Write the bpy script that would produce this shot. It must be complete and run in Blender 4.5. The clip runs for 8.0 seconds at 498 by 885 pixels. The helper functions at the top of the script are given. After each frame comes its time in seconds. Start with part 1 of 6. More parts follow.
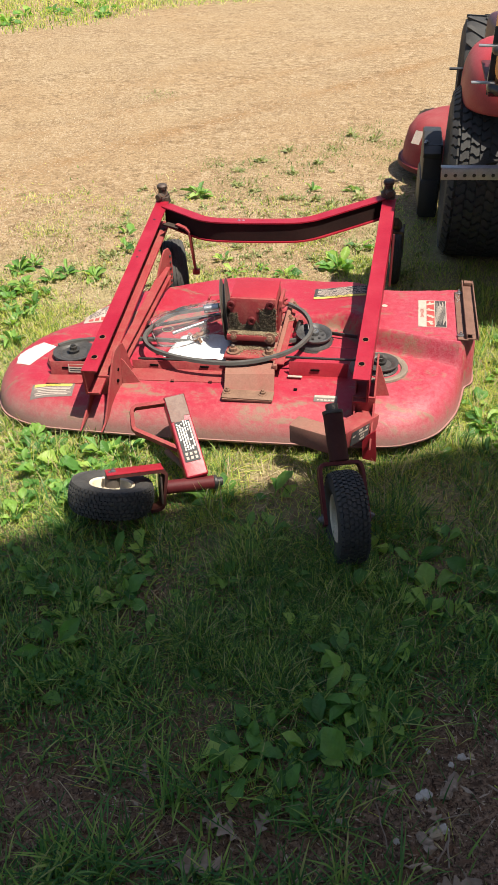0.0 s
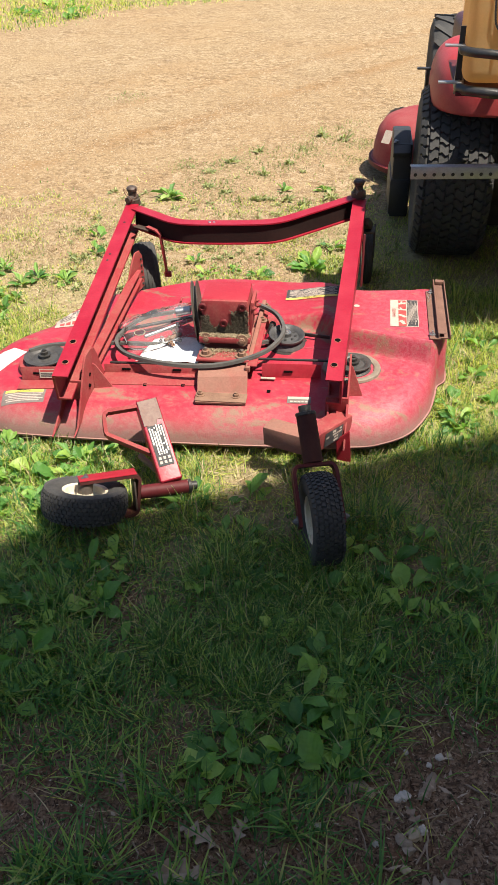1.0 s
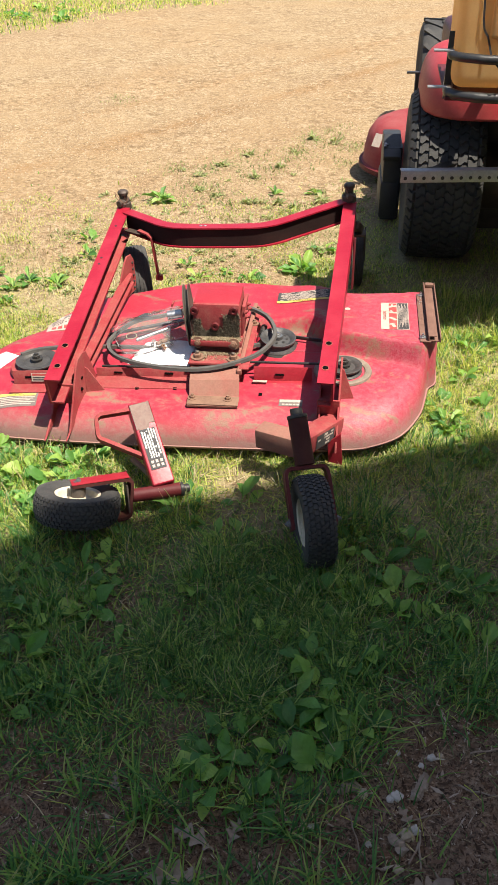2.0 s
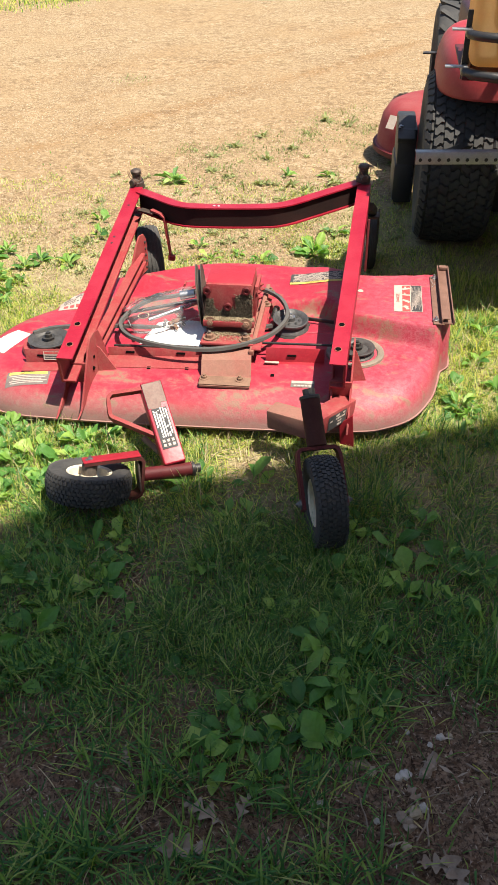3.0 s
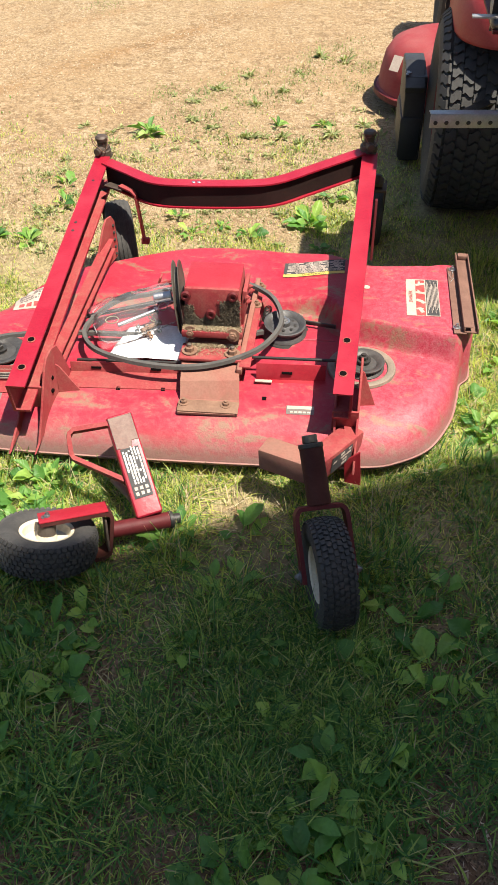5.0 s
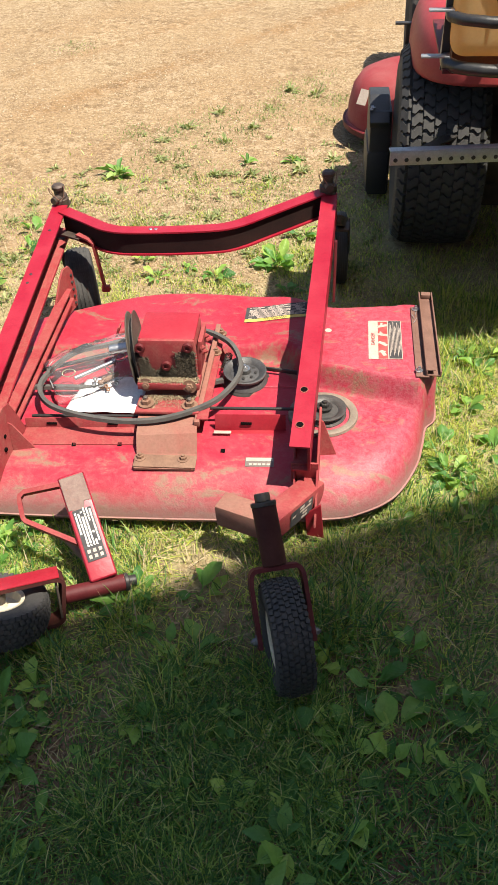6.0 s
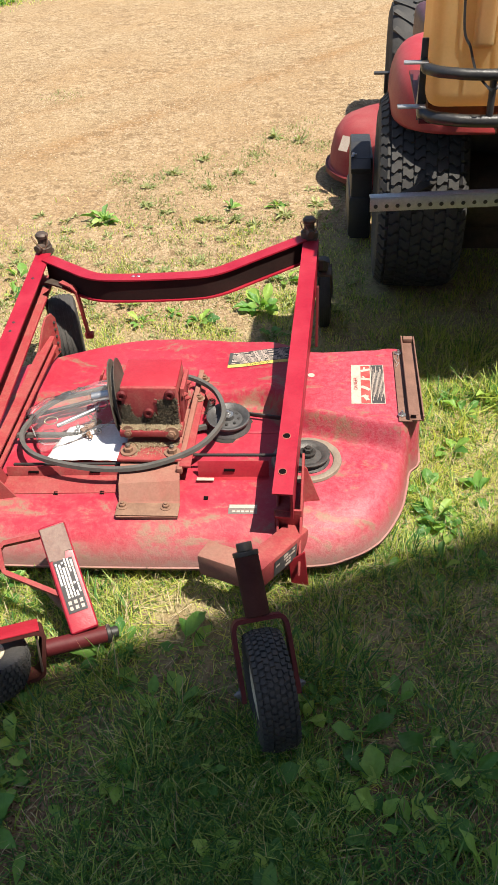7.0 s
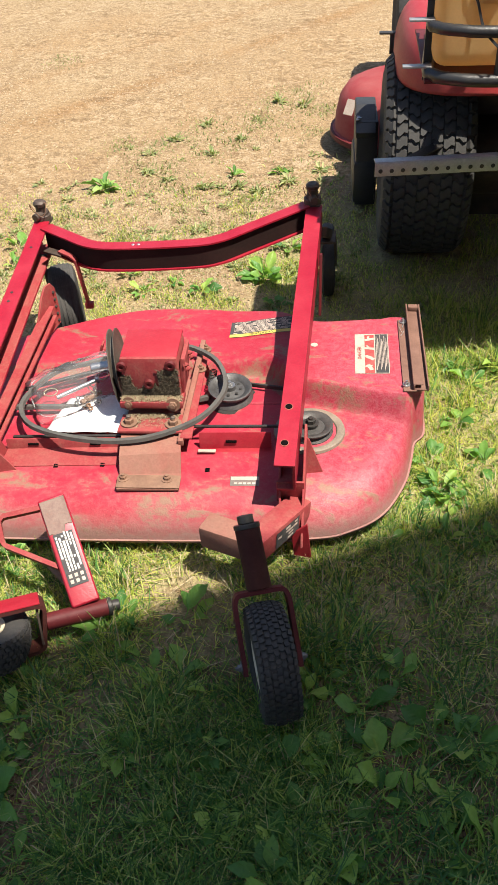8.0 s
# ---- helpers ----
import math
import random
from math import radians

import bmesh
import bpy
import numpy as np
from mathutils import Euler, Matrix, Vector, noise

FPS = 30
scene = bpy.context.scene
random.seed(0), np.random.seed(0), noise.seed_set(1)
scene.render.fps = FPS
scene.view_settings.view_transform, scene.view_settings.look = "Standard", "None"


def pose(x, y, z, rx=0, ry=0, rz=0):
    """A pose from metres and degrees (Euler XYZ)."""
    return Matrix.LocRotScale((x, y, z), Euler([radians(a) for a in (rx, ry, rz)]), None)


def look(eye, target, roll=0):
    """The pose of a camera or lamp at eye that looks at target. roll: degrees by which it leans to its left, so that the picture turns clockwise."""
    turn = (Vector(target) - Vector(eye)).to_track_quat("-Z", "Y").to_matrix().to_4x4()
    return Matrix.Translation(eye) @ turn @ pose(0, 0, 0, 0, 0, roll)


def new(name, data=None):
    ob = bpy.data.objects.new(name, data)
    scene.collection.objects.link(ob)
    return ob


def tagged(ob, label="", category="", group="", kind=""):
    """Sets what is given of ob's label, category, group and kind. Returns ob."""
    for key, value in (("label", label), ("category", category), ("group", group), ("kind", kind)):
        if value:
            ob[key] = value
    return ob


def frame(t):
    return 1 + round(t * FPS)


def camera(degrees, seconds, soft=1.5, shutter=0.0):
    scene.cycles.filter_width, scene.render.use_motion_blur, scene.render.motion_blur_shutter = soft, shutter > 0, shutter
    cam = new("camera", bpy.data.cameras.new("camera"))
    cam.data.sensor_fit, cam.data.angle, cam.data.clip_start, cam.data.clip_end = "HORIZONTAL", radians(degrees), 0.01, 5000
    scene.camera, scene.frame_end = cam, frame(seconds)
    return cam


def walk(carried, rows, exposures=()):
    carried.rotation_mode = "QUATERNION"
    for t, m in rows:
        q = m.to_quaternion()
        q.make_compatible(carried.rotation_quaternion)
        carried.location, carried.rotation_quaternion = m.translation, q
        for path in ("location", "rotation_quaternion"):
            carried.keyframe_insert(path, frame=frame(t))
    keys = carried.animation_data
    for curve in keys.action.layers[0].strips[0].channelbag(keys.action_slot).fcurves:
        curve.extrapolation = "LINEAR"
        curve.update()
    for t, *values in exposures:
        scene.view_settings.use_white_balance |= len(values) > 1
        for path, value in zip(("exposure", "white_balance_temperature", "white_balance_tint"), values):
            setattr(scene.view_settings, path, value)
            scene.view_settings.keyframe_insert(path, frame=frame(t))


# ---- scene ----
cam = camera(33.4, 8.0, soft=1.4)
PATH = [
    (0, (0.51, 0.182, 1.511), (0.189, 1.777, 0.348), -1.4),
    (0.5, (0.511, 0.196, 1.513), (0.227, 1.8, 0.353), -1.5),
    (1, (0.521, 0.197, 1.511), (0.251, 1.801, 0.347), -1.4),
    (1.5, (0.526, 0.196, 1.522), (0.278, 1.808, 0.364), -1.3),
    (3, (0.51, 0.181, 1.507), (0.245, 1.767, 0.319), -0.9),
    (3.5, (0.516, 0.188, 1.5), (0.25, 1.752, 0.282), -0.6),
    (4, (0.474, 0.305, 1.489), (0.212, 1.845, 0.241), -0.3),
    (4.2, (0.435, 0.401, 1.501), (0.185, 1.941, 0.249), -0.3),
    (5.3, (0.44, 0.705, 1.505), (0.218, 2.172, 0.164), -0.9),
    (5.5, (0.469, 0.725, 1.512), (0.23, 2.204, 0.187), -1.5),
    (6, (0.534, 0.768, 1.52), (0.302, 2.283, 0.235), -2.8),
    (6.5, (0.568, 0.775, 1.532), (0.381, 2.328, 0.285), -3.0),
    (7, (0.554, 0.793, 1.53), (0.338, 2.367, 0.315), -2.9),
    (7.5, (0.569, 0.791, 1.524), (0.345, 2.354, 0.297), -3.1),
    (8, (0.563, 0.818, 1.512), (0.333, 2.346, 0.243), -3.6),
]
walk(cam, [(t, look(eye, target, roll)) for t, eye, target, roll in PATH],
     exposures=((0.0, 0.94), (0.6, 1.02), (1.5, 1.10), (3.5, 1.17), (5.5, 1.17), (6.0, 1.11), (8.0, 1.09)))

# ---- world, sun, exposure ----
SUN = Vector((0.40, -0.18, 1.0)).normalized()
world = bpy.data.worlds.new("sky")
scene.world = world
world.use_nodes = True
wn = world.node_tree
sky = wn.nodes.new("ShaderNodeTexSky")
sky.sky_type = "NISHITA"
sky.sun_disc = False
sky.sun_elevation = math.asin(SUN.z)
sky.sun_rotation = math.atan2(SUN.x, SUN.y)
sky.dust_density = 1.6
sky.ozone_density = 1.0
wn.links.new(sky.outputs[0], wn.nodes["Background"].inputs[0])
wn.nodes["Background"].inputs[1].default_value = 0.077
sun_data = bpy.data.lights.new("sun", "SUN")
sun_data.energy = 5.0
sun_data.angle = radians(0.53)
sun_data.color = (1.0, 0.93, 0.80)
sun = new("sun", sun_data)
sun.matrix_world = look(SUN * 20, (0, 0, 0))


# ---- materials ----
def nodes_of(m):
    m.use_nodes = True
    nt = m.node_tree
    return nt, nt.nodes["Principled BSDF"]


def add(nt, kind, **inputs):
    n = nt.nodes.new(kind)
    for key, value in inputs.items():
        n.inputs[key.replace("_", " ")].default_value = value
    return n


def coords(nt, world_space=False):
    if world_space:
        return nt.nodes.new("ShaderNodeNewGeometry").outputs["Position"]
    return nt.nodes.new("ShaderNodeTexCoord").outputs["Object"]


def noise_of(nt, vec, scale, detail=4.0, rough=0.6, distort=0.0):
    n = add(nt, "ShaderNodeTexNoise", Scale=scale, Detail=detail, Roughness=rough, Distortion=distort)
    nt.links.new(vec, n.inputs["Vector"])
    return n.outputs["Fac"]


def ramp(nt, fac, stops):
    n = nt.nodes.new("ShaderNodeValToRGB")
    els = n.color_ramp.elements
    while len(els) < len(stops):
        els.new(0.5)
    for e, (p, c) in zip(els, stops):
        e.position = p
        e.color = (c, c, c, 1) if isinstance(c, (int, float)) else (*c, 1)
    nt.links.new(fac, n.inputs["Fac"])
    return n.outputs["Color"]


def mix(nt, fac, a, b, blend="MIX"):
    n = nt.nodes.new("ShaderNodeMix")
    n.data_type = "RGBA"
    n.blend_type = blend
    for sock, v in ((n.inputs[0], fac), (n.inputs[6], a), (n.inputs[7], b)):
        if isinstance(v, bpy.types.NodeSocket):
            nt.links.new(v, sock)
        elif isinstance(v, (int, float)):
            sock.default_value = v if sock == n.inputs[0] else (v, v, v, 1)
        else:
            sock.default_value = (*v, 1)
    return n.outputs[2]


def maths(nt, op, a, b=0.0):
    n = nt.nodes.new("ShaderNodeMath")
    n.operation = op
    for sock, v in zip(n.inputs, (a, b)):
        if isinstance(v, bpy.types.NodeSocket):
            nt.links.new(v, sock)
        else:
            sock.default_value = v
    return n.outputs[0]


def bump(nt, bsdf, height, strength, distance):
    n = add(nt, "ShaderNodeBump", Strength=strength, Distance=distance)
    nt.links.new(height, n.inputs["Height"])
    nt.links.new(n.outputs[0], bsdf.inputs["Normal"])


def worn(name, base, second, dirt, rough=0.45, metal=0.0, spread=9.0, dirty=0.5, grain=160.0, relief=0.25, gloss_var=0.2, spec=0.5, edge=0.13):
    """Base colour with faded patches, clinging dirt and fine grain."""
    m = bpy.data.materials.new(name)
    nt, b = nodes_of(m)
    c = coords(nt)
    big = noise_of(nt, c, spread, 6, 0.65, 0.4)
    fine = noise_of(nt, c, grain, 3, 0.7)
    mid = noise_of(nt, c, spread * 3.3, 5, 0.7, 1.2)
    col = mix(nt, ramp(nt, big, [(0.35, 0.0), (0.68, 1.0)]), base, second)
    spots = maths(nt, "ADD", maths(nt, "MULTIPLY", mid, 0.7), maths(nt, "MULTIPLY", fine, 0.3))
    lo = 0.80 - 0.34 * dirty
    dirtmask = ramp(nt, spots, [(lo, 0.0), (lo + edge, 1.0)])
    col = mix(nt, dirtmask, col, dirt)
    col = mix(nt, 0.25, col, ramp(nt, fine, [(0.3, 0.25), (0.7, 1.0)]), "MULTIPLY")
    nt.links.new(col, b.inputs["Base Color"])
    r = maths(nt, "ADD", maths(nt, "MULTIPLY", dirtmask, 0.4), maths(nt, "MULTIPLY", mid, gloss_var))
    nt.links.new(maths(nt, "ADD", r, rough - gloss_var * 0.5), b.inputs["Roughness"])
    b.inputs["Metallic"].default_value = metal
    b.inputs["Specular IOR Level"].default_value = spec
    bump(nt, b, spots, relief, 0.004)
    return m


RED = worn("red_paint", (0.30, 0.010, 0.022), (0.34, 0.030, 0.040), (0.28, 0.17, 0.115), 0.45, dirty=0.42, spec=0.4)
RED_CLEAN = worn("red_arm_paint", (0.275, 0.005, 0.020), (0.33, 0.020, 0.036), (0.40, 0.12, 0.12), 0.42, dirty=0.42, spec=0.4)
RED_DUSTY = worn("dusty_red_paint", (0.27, 0.030, 0.036), (0.29, 0.062, 0.060), (0.27, 0.128, 0.095), 0.65, dirty=0.95, spread=7.0, spec=0.25, edge=0.42)
TAN_DUST = worn("tan_dust_over_red", (0.27, 0.100, 0.078), (0.26, 0.145, 0.108), (0.17, 0.105, 0.070), 0.85, dirty=0.80, spread=7.0, spec=0.15, edge=0.3)
WORN_METAL = worn("worn_grey_metal", (0.155, 0.085, 0.070), (0.20, 0.135, 0.110), (0.25, 0.085, 0.035), 0.65, 0.15, spread=34, dirty=0.62)
RED_NEAR_BLACK = worn("near_black_red_paint", (0.046, 0.011, 0.010), (0.075, 0.024, 0.018), (0.085, 0.055, 0.036), 0.7, dirty=0.6, spec=0.2)
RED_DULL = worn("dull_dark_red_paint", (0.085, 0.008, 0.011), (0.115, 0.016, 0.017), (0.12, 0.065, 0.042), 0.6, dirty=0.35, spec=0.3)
RUST = worn("rusty_steel", (0.16, 0.085, 0.055), (0.25, 0.14, 0.09), (0.30, 0.20, 0.13), 0.75, 0.1, spread=20, dirty=0.5)
DARK = worn("dark_steel", (0.035, 0.032, 0.03), (0.06, 0.055, 0.05), (0.16, 0.11, 0.07), 0.5, 0.4, spread=25, dirty=0.3)
STEEL = worn("bare_steel", (0.42, 0.42, 0.43), (0.55, 0.55, 0.55), (0.25, 0.18, 0.12), 0.38, 0.9, spread=25, dirty=0.25)
DULL_STEEL = worn("dull_grey_steel", (0.16, 0.16, 0.165), (0.24, 0.24, 0.24), (0.14, 0.10, 0.07), 0.45, 0.8, spread=25, dirty=0.4)
ZINC = worn("galvanised_steel", (0.42, 0.42, 0.42), (0.52, 0.52, 0.52), (0.30, 0.26, 0.21), 0.45, 0.7, spread=30, dirty=0.2)
RUBBER = worn("tyre_rubber", (0.031, 0.030, 0.030), (0.048, 0.045, 0.042), (0.13, 0.11, 0.09), 0.75, spread=14, dirty=0.3, relief=0.4)
RUBBER_GREY = worn("greyed_tyre_rubber", (0.045, 0.044, 0.043), (0.080, 0.075, 0.070), (0.17, 0.145, 0.12), 0.85, spread=14, dirty=0.5, relief=0.4, spec=0.25)
BELT = worn("belt_rubber", (0.06, 0.057, 0.053), (0.095, 0.088, 0.08), (0.16, 0.13, 0.10), 0.7, spread=16, dirty=0.4)
CREAM = worn("cream_rim_paint", (0.66, 0.56, 0.40), (0.72, 0.66, 0.52), (0.30, 0.17, 0.08), 0.55, spread=18, dirty=0.4)
PLASTIC = worn("black_plastic", (0.018, 0.018, 0.02), (0.03, 0.03, 0.032), (0.12, 0.10, 0.08), 0.5, spread=8, dirty=0.2)
PIPE = worn("black_painted_pipe", (0.02, 0.02, 0.022), (0.035, 0.034, 0.034), (0.22, 0.20, 0.18), 0.35, spread=20, dirty=0.15)
IDLER_STEEL = worn("grimy_idler_steel", (0.060, 0.058, 0.058), (0.105, 0.10, 0.10), (0.085, 0.06, 0.045), 0.5, 0.4, spread=40, dirty=0.6)
TANK = worn("yellowed_plastic", (0.64, 0.45, 0.22), (0.74, 0.59, 0.33), (0.40, 0.22, 0.09), 0.45, spread=5, dirty=0.36, relief=0.1)
tnt = TANK.node_tree
tank_glow = tnt.nodes.new("ShaderNodeBsdfTranslucent")
tank_glow.inputs["Color"].default_value = (0.80, 0.57, 0.27, 1)
tank_mix = tnt.nodes.new("ShaderNodeMixShader")
tank_mix.inputs[0].default_value = 0.62
tnt.links.new(tnt.nodes["Principled BSDF"].outputs[0], tank_mix.inputs[1])
tnt.links.new(tank_glow.outputs[0], tank_mix.inputs[2])
tnt.links.new(tank_mix.outputs[0], tnt.nodes["Material Output"].inputs["Surface"])
PAPER = worn("white_paper", (0.80, 0.80, 0.80), (0.84, 0.84, 0.84), (0.72, 0.70, 0.68), 0.8, spread=6, dirty=0.0, relief=0.05)
DECAL_WHITE = worn("decal_white", (0.40, 0.32, 0.27), (0.47, 0.40, 0.34), (0.30, 0.14, 0.11), 0.5, spread=30, dirty=0.55, relief=0.05, spec=0.15)
PRINT_WHITE = worn("white_print", (0.55, 0.52, 0.48), (0.62, 0.60, 0.56), (0.36, 0.26, 0.22), 0.6, spread=60, dirty=0.35, relief=0.05, spec=0.15)
DECAL_BLACK = worn("decal_black", (0.045, 0.043, 0.045), (0.075, 0.07, 0.07), (0.20, 0.11, 0.09), 0.6, spread=30, dirty=0.42, relief=0.05, spec=0.15)
DECAL_GREY = worn("decal_faded_grey", (0.15, 0.125, 0.115), (0.20, 0.16, 0.145), (0.26, 0.12, 0.10), 0.6, spread=30, dirty=0.45, relief=0.05, spec=0.15)
DECAL_RED = worn("decal_red", (0.36, 0.05, 0.05), (0.40, 0.10, 0.09), (0.36, 0.22, 0.18), 0.5, spread=30, dirty=0.35, relief=0.05, spec=0.15)
DECAL_YELLOW = worn("decal_yellow", (0.60, 0.45, 0.06), (0.62, 0.48, 0.13), (0.36, 0.25, 0.14), 0.5, spread=30, dirty=0.2, relief=0.05)
CLIPPINGS = worn("dried_clippings", (0.10, 0.082, 0.055), (0.17, 0.135, 0.09), (0.22, 0.17, 0.11), 0.95, spread=90, dirty=0.5, relief=1.0)
WALL_WOOD = worn("weathered_grey_boards", (0.42, 0.42, 0.42), (0.48, 0.48, 0.48), (0.32, 0.31, 0.30), 0.8, spread=3, dirty=0.4)


def deck_paint():
    """Sun-faded red with dust splashed along the front roll and dirt in the pressed creases."""
    m = bpy.data.materials.new("faded_deck_paint")
    nt, b = nodes_of(m)
    c = coords(nt)
    sep = nt.nodes.new("ShaderNodeSeparateXYZ")
    nt.links.new(c, sep.inputs[0])
    big = noise_of(nt, c, 6.0, 6, 0.65, 0.5)
    mid = noise_of(nt, c, 52.0, 6, 0.75, 0.3)
    fine = noise_of(nt, c, 210.0, 3, 0.7)
    scuff_map = nt.nodes.new("ShaderNodeMapping")
    scuff_map.inputs["Scale"].default_value = (1.5, 3.6, 2.2)
    scuff_map.inputs["Rotation"].default_value = (0, 0, radians(35))
    nt.links.new(c, scuff_map.inputs["Vector"])
    scuff = noise_of(nt, scuff_map.outputs[0], 5.0, 5, 0.7, 0.6)
    col = mix(nt, ramp(nt, big, [(0.32, 0.0), (0.72, 1.0)]), (0.33, 0.009, 0.030), (0.36, 0.026, 0.050))
    col = mix(nt, ramp(nt, mid, [(0.47, 0.0), (0.76, 0.40)]), col, (0.40, 0.085, 0.095))
    # the discharge lobe is bleached pink and finely scratched
    bleach = maths(nt, "MULTIPLY", ramp(nt, sep.outputs[0], [(0.40, 0.0), (0.52, 1.0)]), ramp(nt, maths(nt, "ADD", maths(nt, "MULTIPLY", mid, 0.55), maths(nt, "MULTIPLY", fine, 0.45)), [(0.40, 0.05), (0.64, 0.42)]))
    col = mix(nt, bleach, col, (0.44, 0.165, 0.205))
    # dust: heavy at the rolled lip, streaky patches over the front roll, a thin film elsewhere
    lip = ramp(nt, maths(nt, "MULTIPLY", sep.outputs[2], 5.0), [(0.22, 1.0), (0.58, 0.0)])
    roll = ramp(nt, maths(nt, "MULTIPLY", sep.outputs[1], -1.0), [(0.16, 0.0), (0.34, 1.0)])
    patch = maths(nt, "ADD", maths(nt, "MULTIPLY", scuff, 0.78), maths(nt, "MULTIPLY", mid, 0.22))
    patches = ramp(nt, patch, [(0.44, 0.0), (0.66, 1.0)])
    amount = maths(nt, "ADD", maths(nt, "MULTIPLY", lip, 0.95), maths(nt, "MULTIPLY", maths(nt, "MULTIPLY", roll, patches), 0.40))
    amount = maths(nt, "ADD", amount, maths(nt, "MULTIPLY", big, 0.09))
    dust = maths(nt, "MINIMUM", maths(nt, "MULTIPLY", amount, maths(nt, "ADD", 0.45, mid)), 0.86)
    col = mix(nt, dust, col, (0.27, 0.175, 0.148))
    # brown dirt settled along the foot of the pressed step
    shift = ramp(nt, sep.outputs[0], [(0.34, 0.0), (0.46, 1.0)])
    slope = ramp(nt, sep.outputs[0], [(0.46, 0.0), (0.76, 1.0)])
    line = maths(nt, "ADD", sep.outputs[1], maths(nt, "ADD", maths(nt, "MULTIPLY", shift, 0.12), maths(nt, "MULTIPLY", slope, 0.09)))
    off = maths(nt, "ABSOLUTE", maths(nt, "ADD", line, -0.122))
    crease = ramp(nt, maths(nt, "ADD", off, maths(nt, "MULTIPLY", mid, -0.05)), [(0.0, 0.85), (0.012, 0.0)])
    crease = maths(nt, "MULTIPLY", crease, ramp(nt, big, [(0.40, 0.0), (0.56, 1.0)]))
    crease = maths(nt, "MULTIPLY", crease, ramp(nt, maths(nt, "ADD", maths(nt, "MULTIPLY", mid, 0.6), maths(nt, "MULTIPLY", scuff, 0.4)), [(0.42, 0.0), (0.52, 1.0)]))
    crease = maths(nt, "MULTIPLY", crease, ramp(nt, sep.outputs[0], [(0.50, 1.0), (0.64, 0.15)]))
    col = mix(nt, crease, col, (0.19, 0.125, 0.075))
    caked = ramp(nt, patch, [(0.545, 0.0), (0.625, 0.75)])
    col = mix(nt, caked, col, (0.21, 0.14, 0.09))
    col = mix(nt, 0.22, col, ramp(nt, fine, [(0.3, 0.3), (0.7, 1.0)]), "MULTIPLY")
    nt.links.new(col, b.inputs["Base Color"])
    nt.links.new(maths(nt, "ADD", 0.46, maths(nt, "MULTIPLY", dust, 0.35)), b.inputs["Roughness"])
    b.inputs["Specular IOR Level"].default_value = 0.35
    bump(nt, b, maths(nt, "ADD", maths(nt, "MULTIPLY", caked, 0.5), maths(nt, "ADD", fine, mid)), 0.22, 0.004)
    return m


DECK_PAINT = deck_paint()


def leafy(name, stops, rough=0.5, through_light=0.35, spec=0.3, ribs=0.0):
    m = bpy.data.materials.new(name)
    nt, b = nodes_of(m)
    geo = nt.nodes.new("ShaderNodeNewGeometry")
    info = nt.nodes.new("ShaderNodeObjectInfo")
    v = maths(nt, "FRACT", maths(nt, "ADD", geo.outputs["Random Per Island"], info.outputs["Random"]))
    col = ramp(nt, v, stops)
    n = noise_of(nt, coords(nt), 60, 3, 0.6)
    col = mix(nt, 0.4, col, ramp(nt, n, [(0.3, 0.45), (0.7, 1.0)]), "MULTIPLY")
    nt.links.new(col, b.inputs["Base Color"])
    b.inputs["Roughness"].default_value = rough
    b.inputs["Specular IOR Level"].default_value = spec
    if ribs:
        # curved side veins and puckered skin
        sep = nt.nodes.new("ShaderNodeSeparateXYZ")
        nt.links.new(coords(nt), sep.inputs[0])
        rib = maths(nt, "SINE", maths(nt, "ADD", maths(nt, "MULTIPLY", maths(nt, "ABSOLUTE", sep.outputs[0]), -520.0), maths(nt, "MULTIPLY", sep.outputs[1], 620.0)))
        bump(nt, b, maths(nt, "ADD", maths(nt, "MULTIPLY", rib, 0.35), n), ribs, 0.004)
    tr = nt.nodes.new("ShaderNodeBsdfTranslucent")
    nt.links.new(mix(nt, 1.0, col, (1.0, 1.0, 0.45), "MULTIPLY"), tr.inputs["Color"])
    sh = nt.nodes.new("ShaderNodeMixShader")
    sh.inputs[0].default_value = through_light
    nt.links.new(b.outputs[0], sh.inputs[1])
    nt.links.new(tr.outputs[0], sh.inputs[2])
    nt.links.new(sh.outputs[0], nt.nodes["Material Output"].inputs["Surface"])
    return m


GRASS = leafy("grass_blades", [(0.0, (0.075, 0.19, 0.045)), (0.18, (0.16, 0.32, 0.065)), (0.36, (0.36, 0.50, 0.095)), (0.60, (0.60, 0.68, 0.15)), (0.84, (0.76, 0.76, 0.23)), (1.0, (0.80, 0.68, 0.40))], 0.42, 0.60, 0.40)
LEAF = leafy("broad_leaves", [(0.0, (0.075, 0.215, 0.050)), (0.45, (0.16, 0.36, 0.074)), (0.8, (0.32, 0.53, 0.110)), (1.0, (0.48, 0.65, 0.15))], 0.42, 0.52, 0.48, 0.25)
DARK_GREEN = leafy("dark_green_grass_blades", [(0.0, (0.048, 0.14, 0.040)), (0.35, (0.098, 0.24, 0.058)), (0.65, (0.21, 0.39, 0.085)), (0.88, (0.45, 0.59, 0.14)), (1.0, (0.70, 0.61, 0.33))], 0.40, 0.50, 0.45)
DOCK_LEAF = leafy("olive_leaves", [(0.0, (0.075, 0.19, 0.048)), (0.5, (0.15, 0.31, 0.072)), (0.85, (0.27, 0.44, 0.105)), (1.0, (0.40, 0.52, 0.16))], 0.45, 0.40, 0.40, 0.3)
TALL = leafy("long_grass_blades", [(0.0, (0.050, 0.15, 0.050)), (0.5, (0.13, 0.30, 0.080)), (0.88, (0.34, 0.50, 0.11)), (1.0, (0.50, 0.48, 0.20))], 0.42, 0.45)
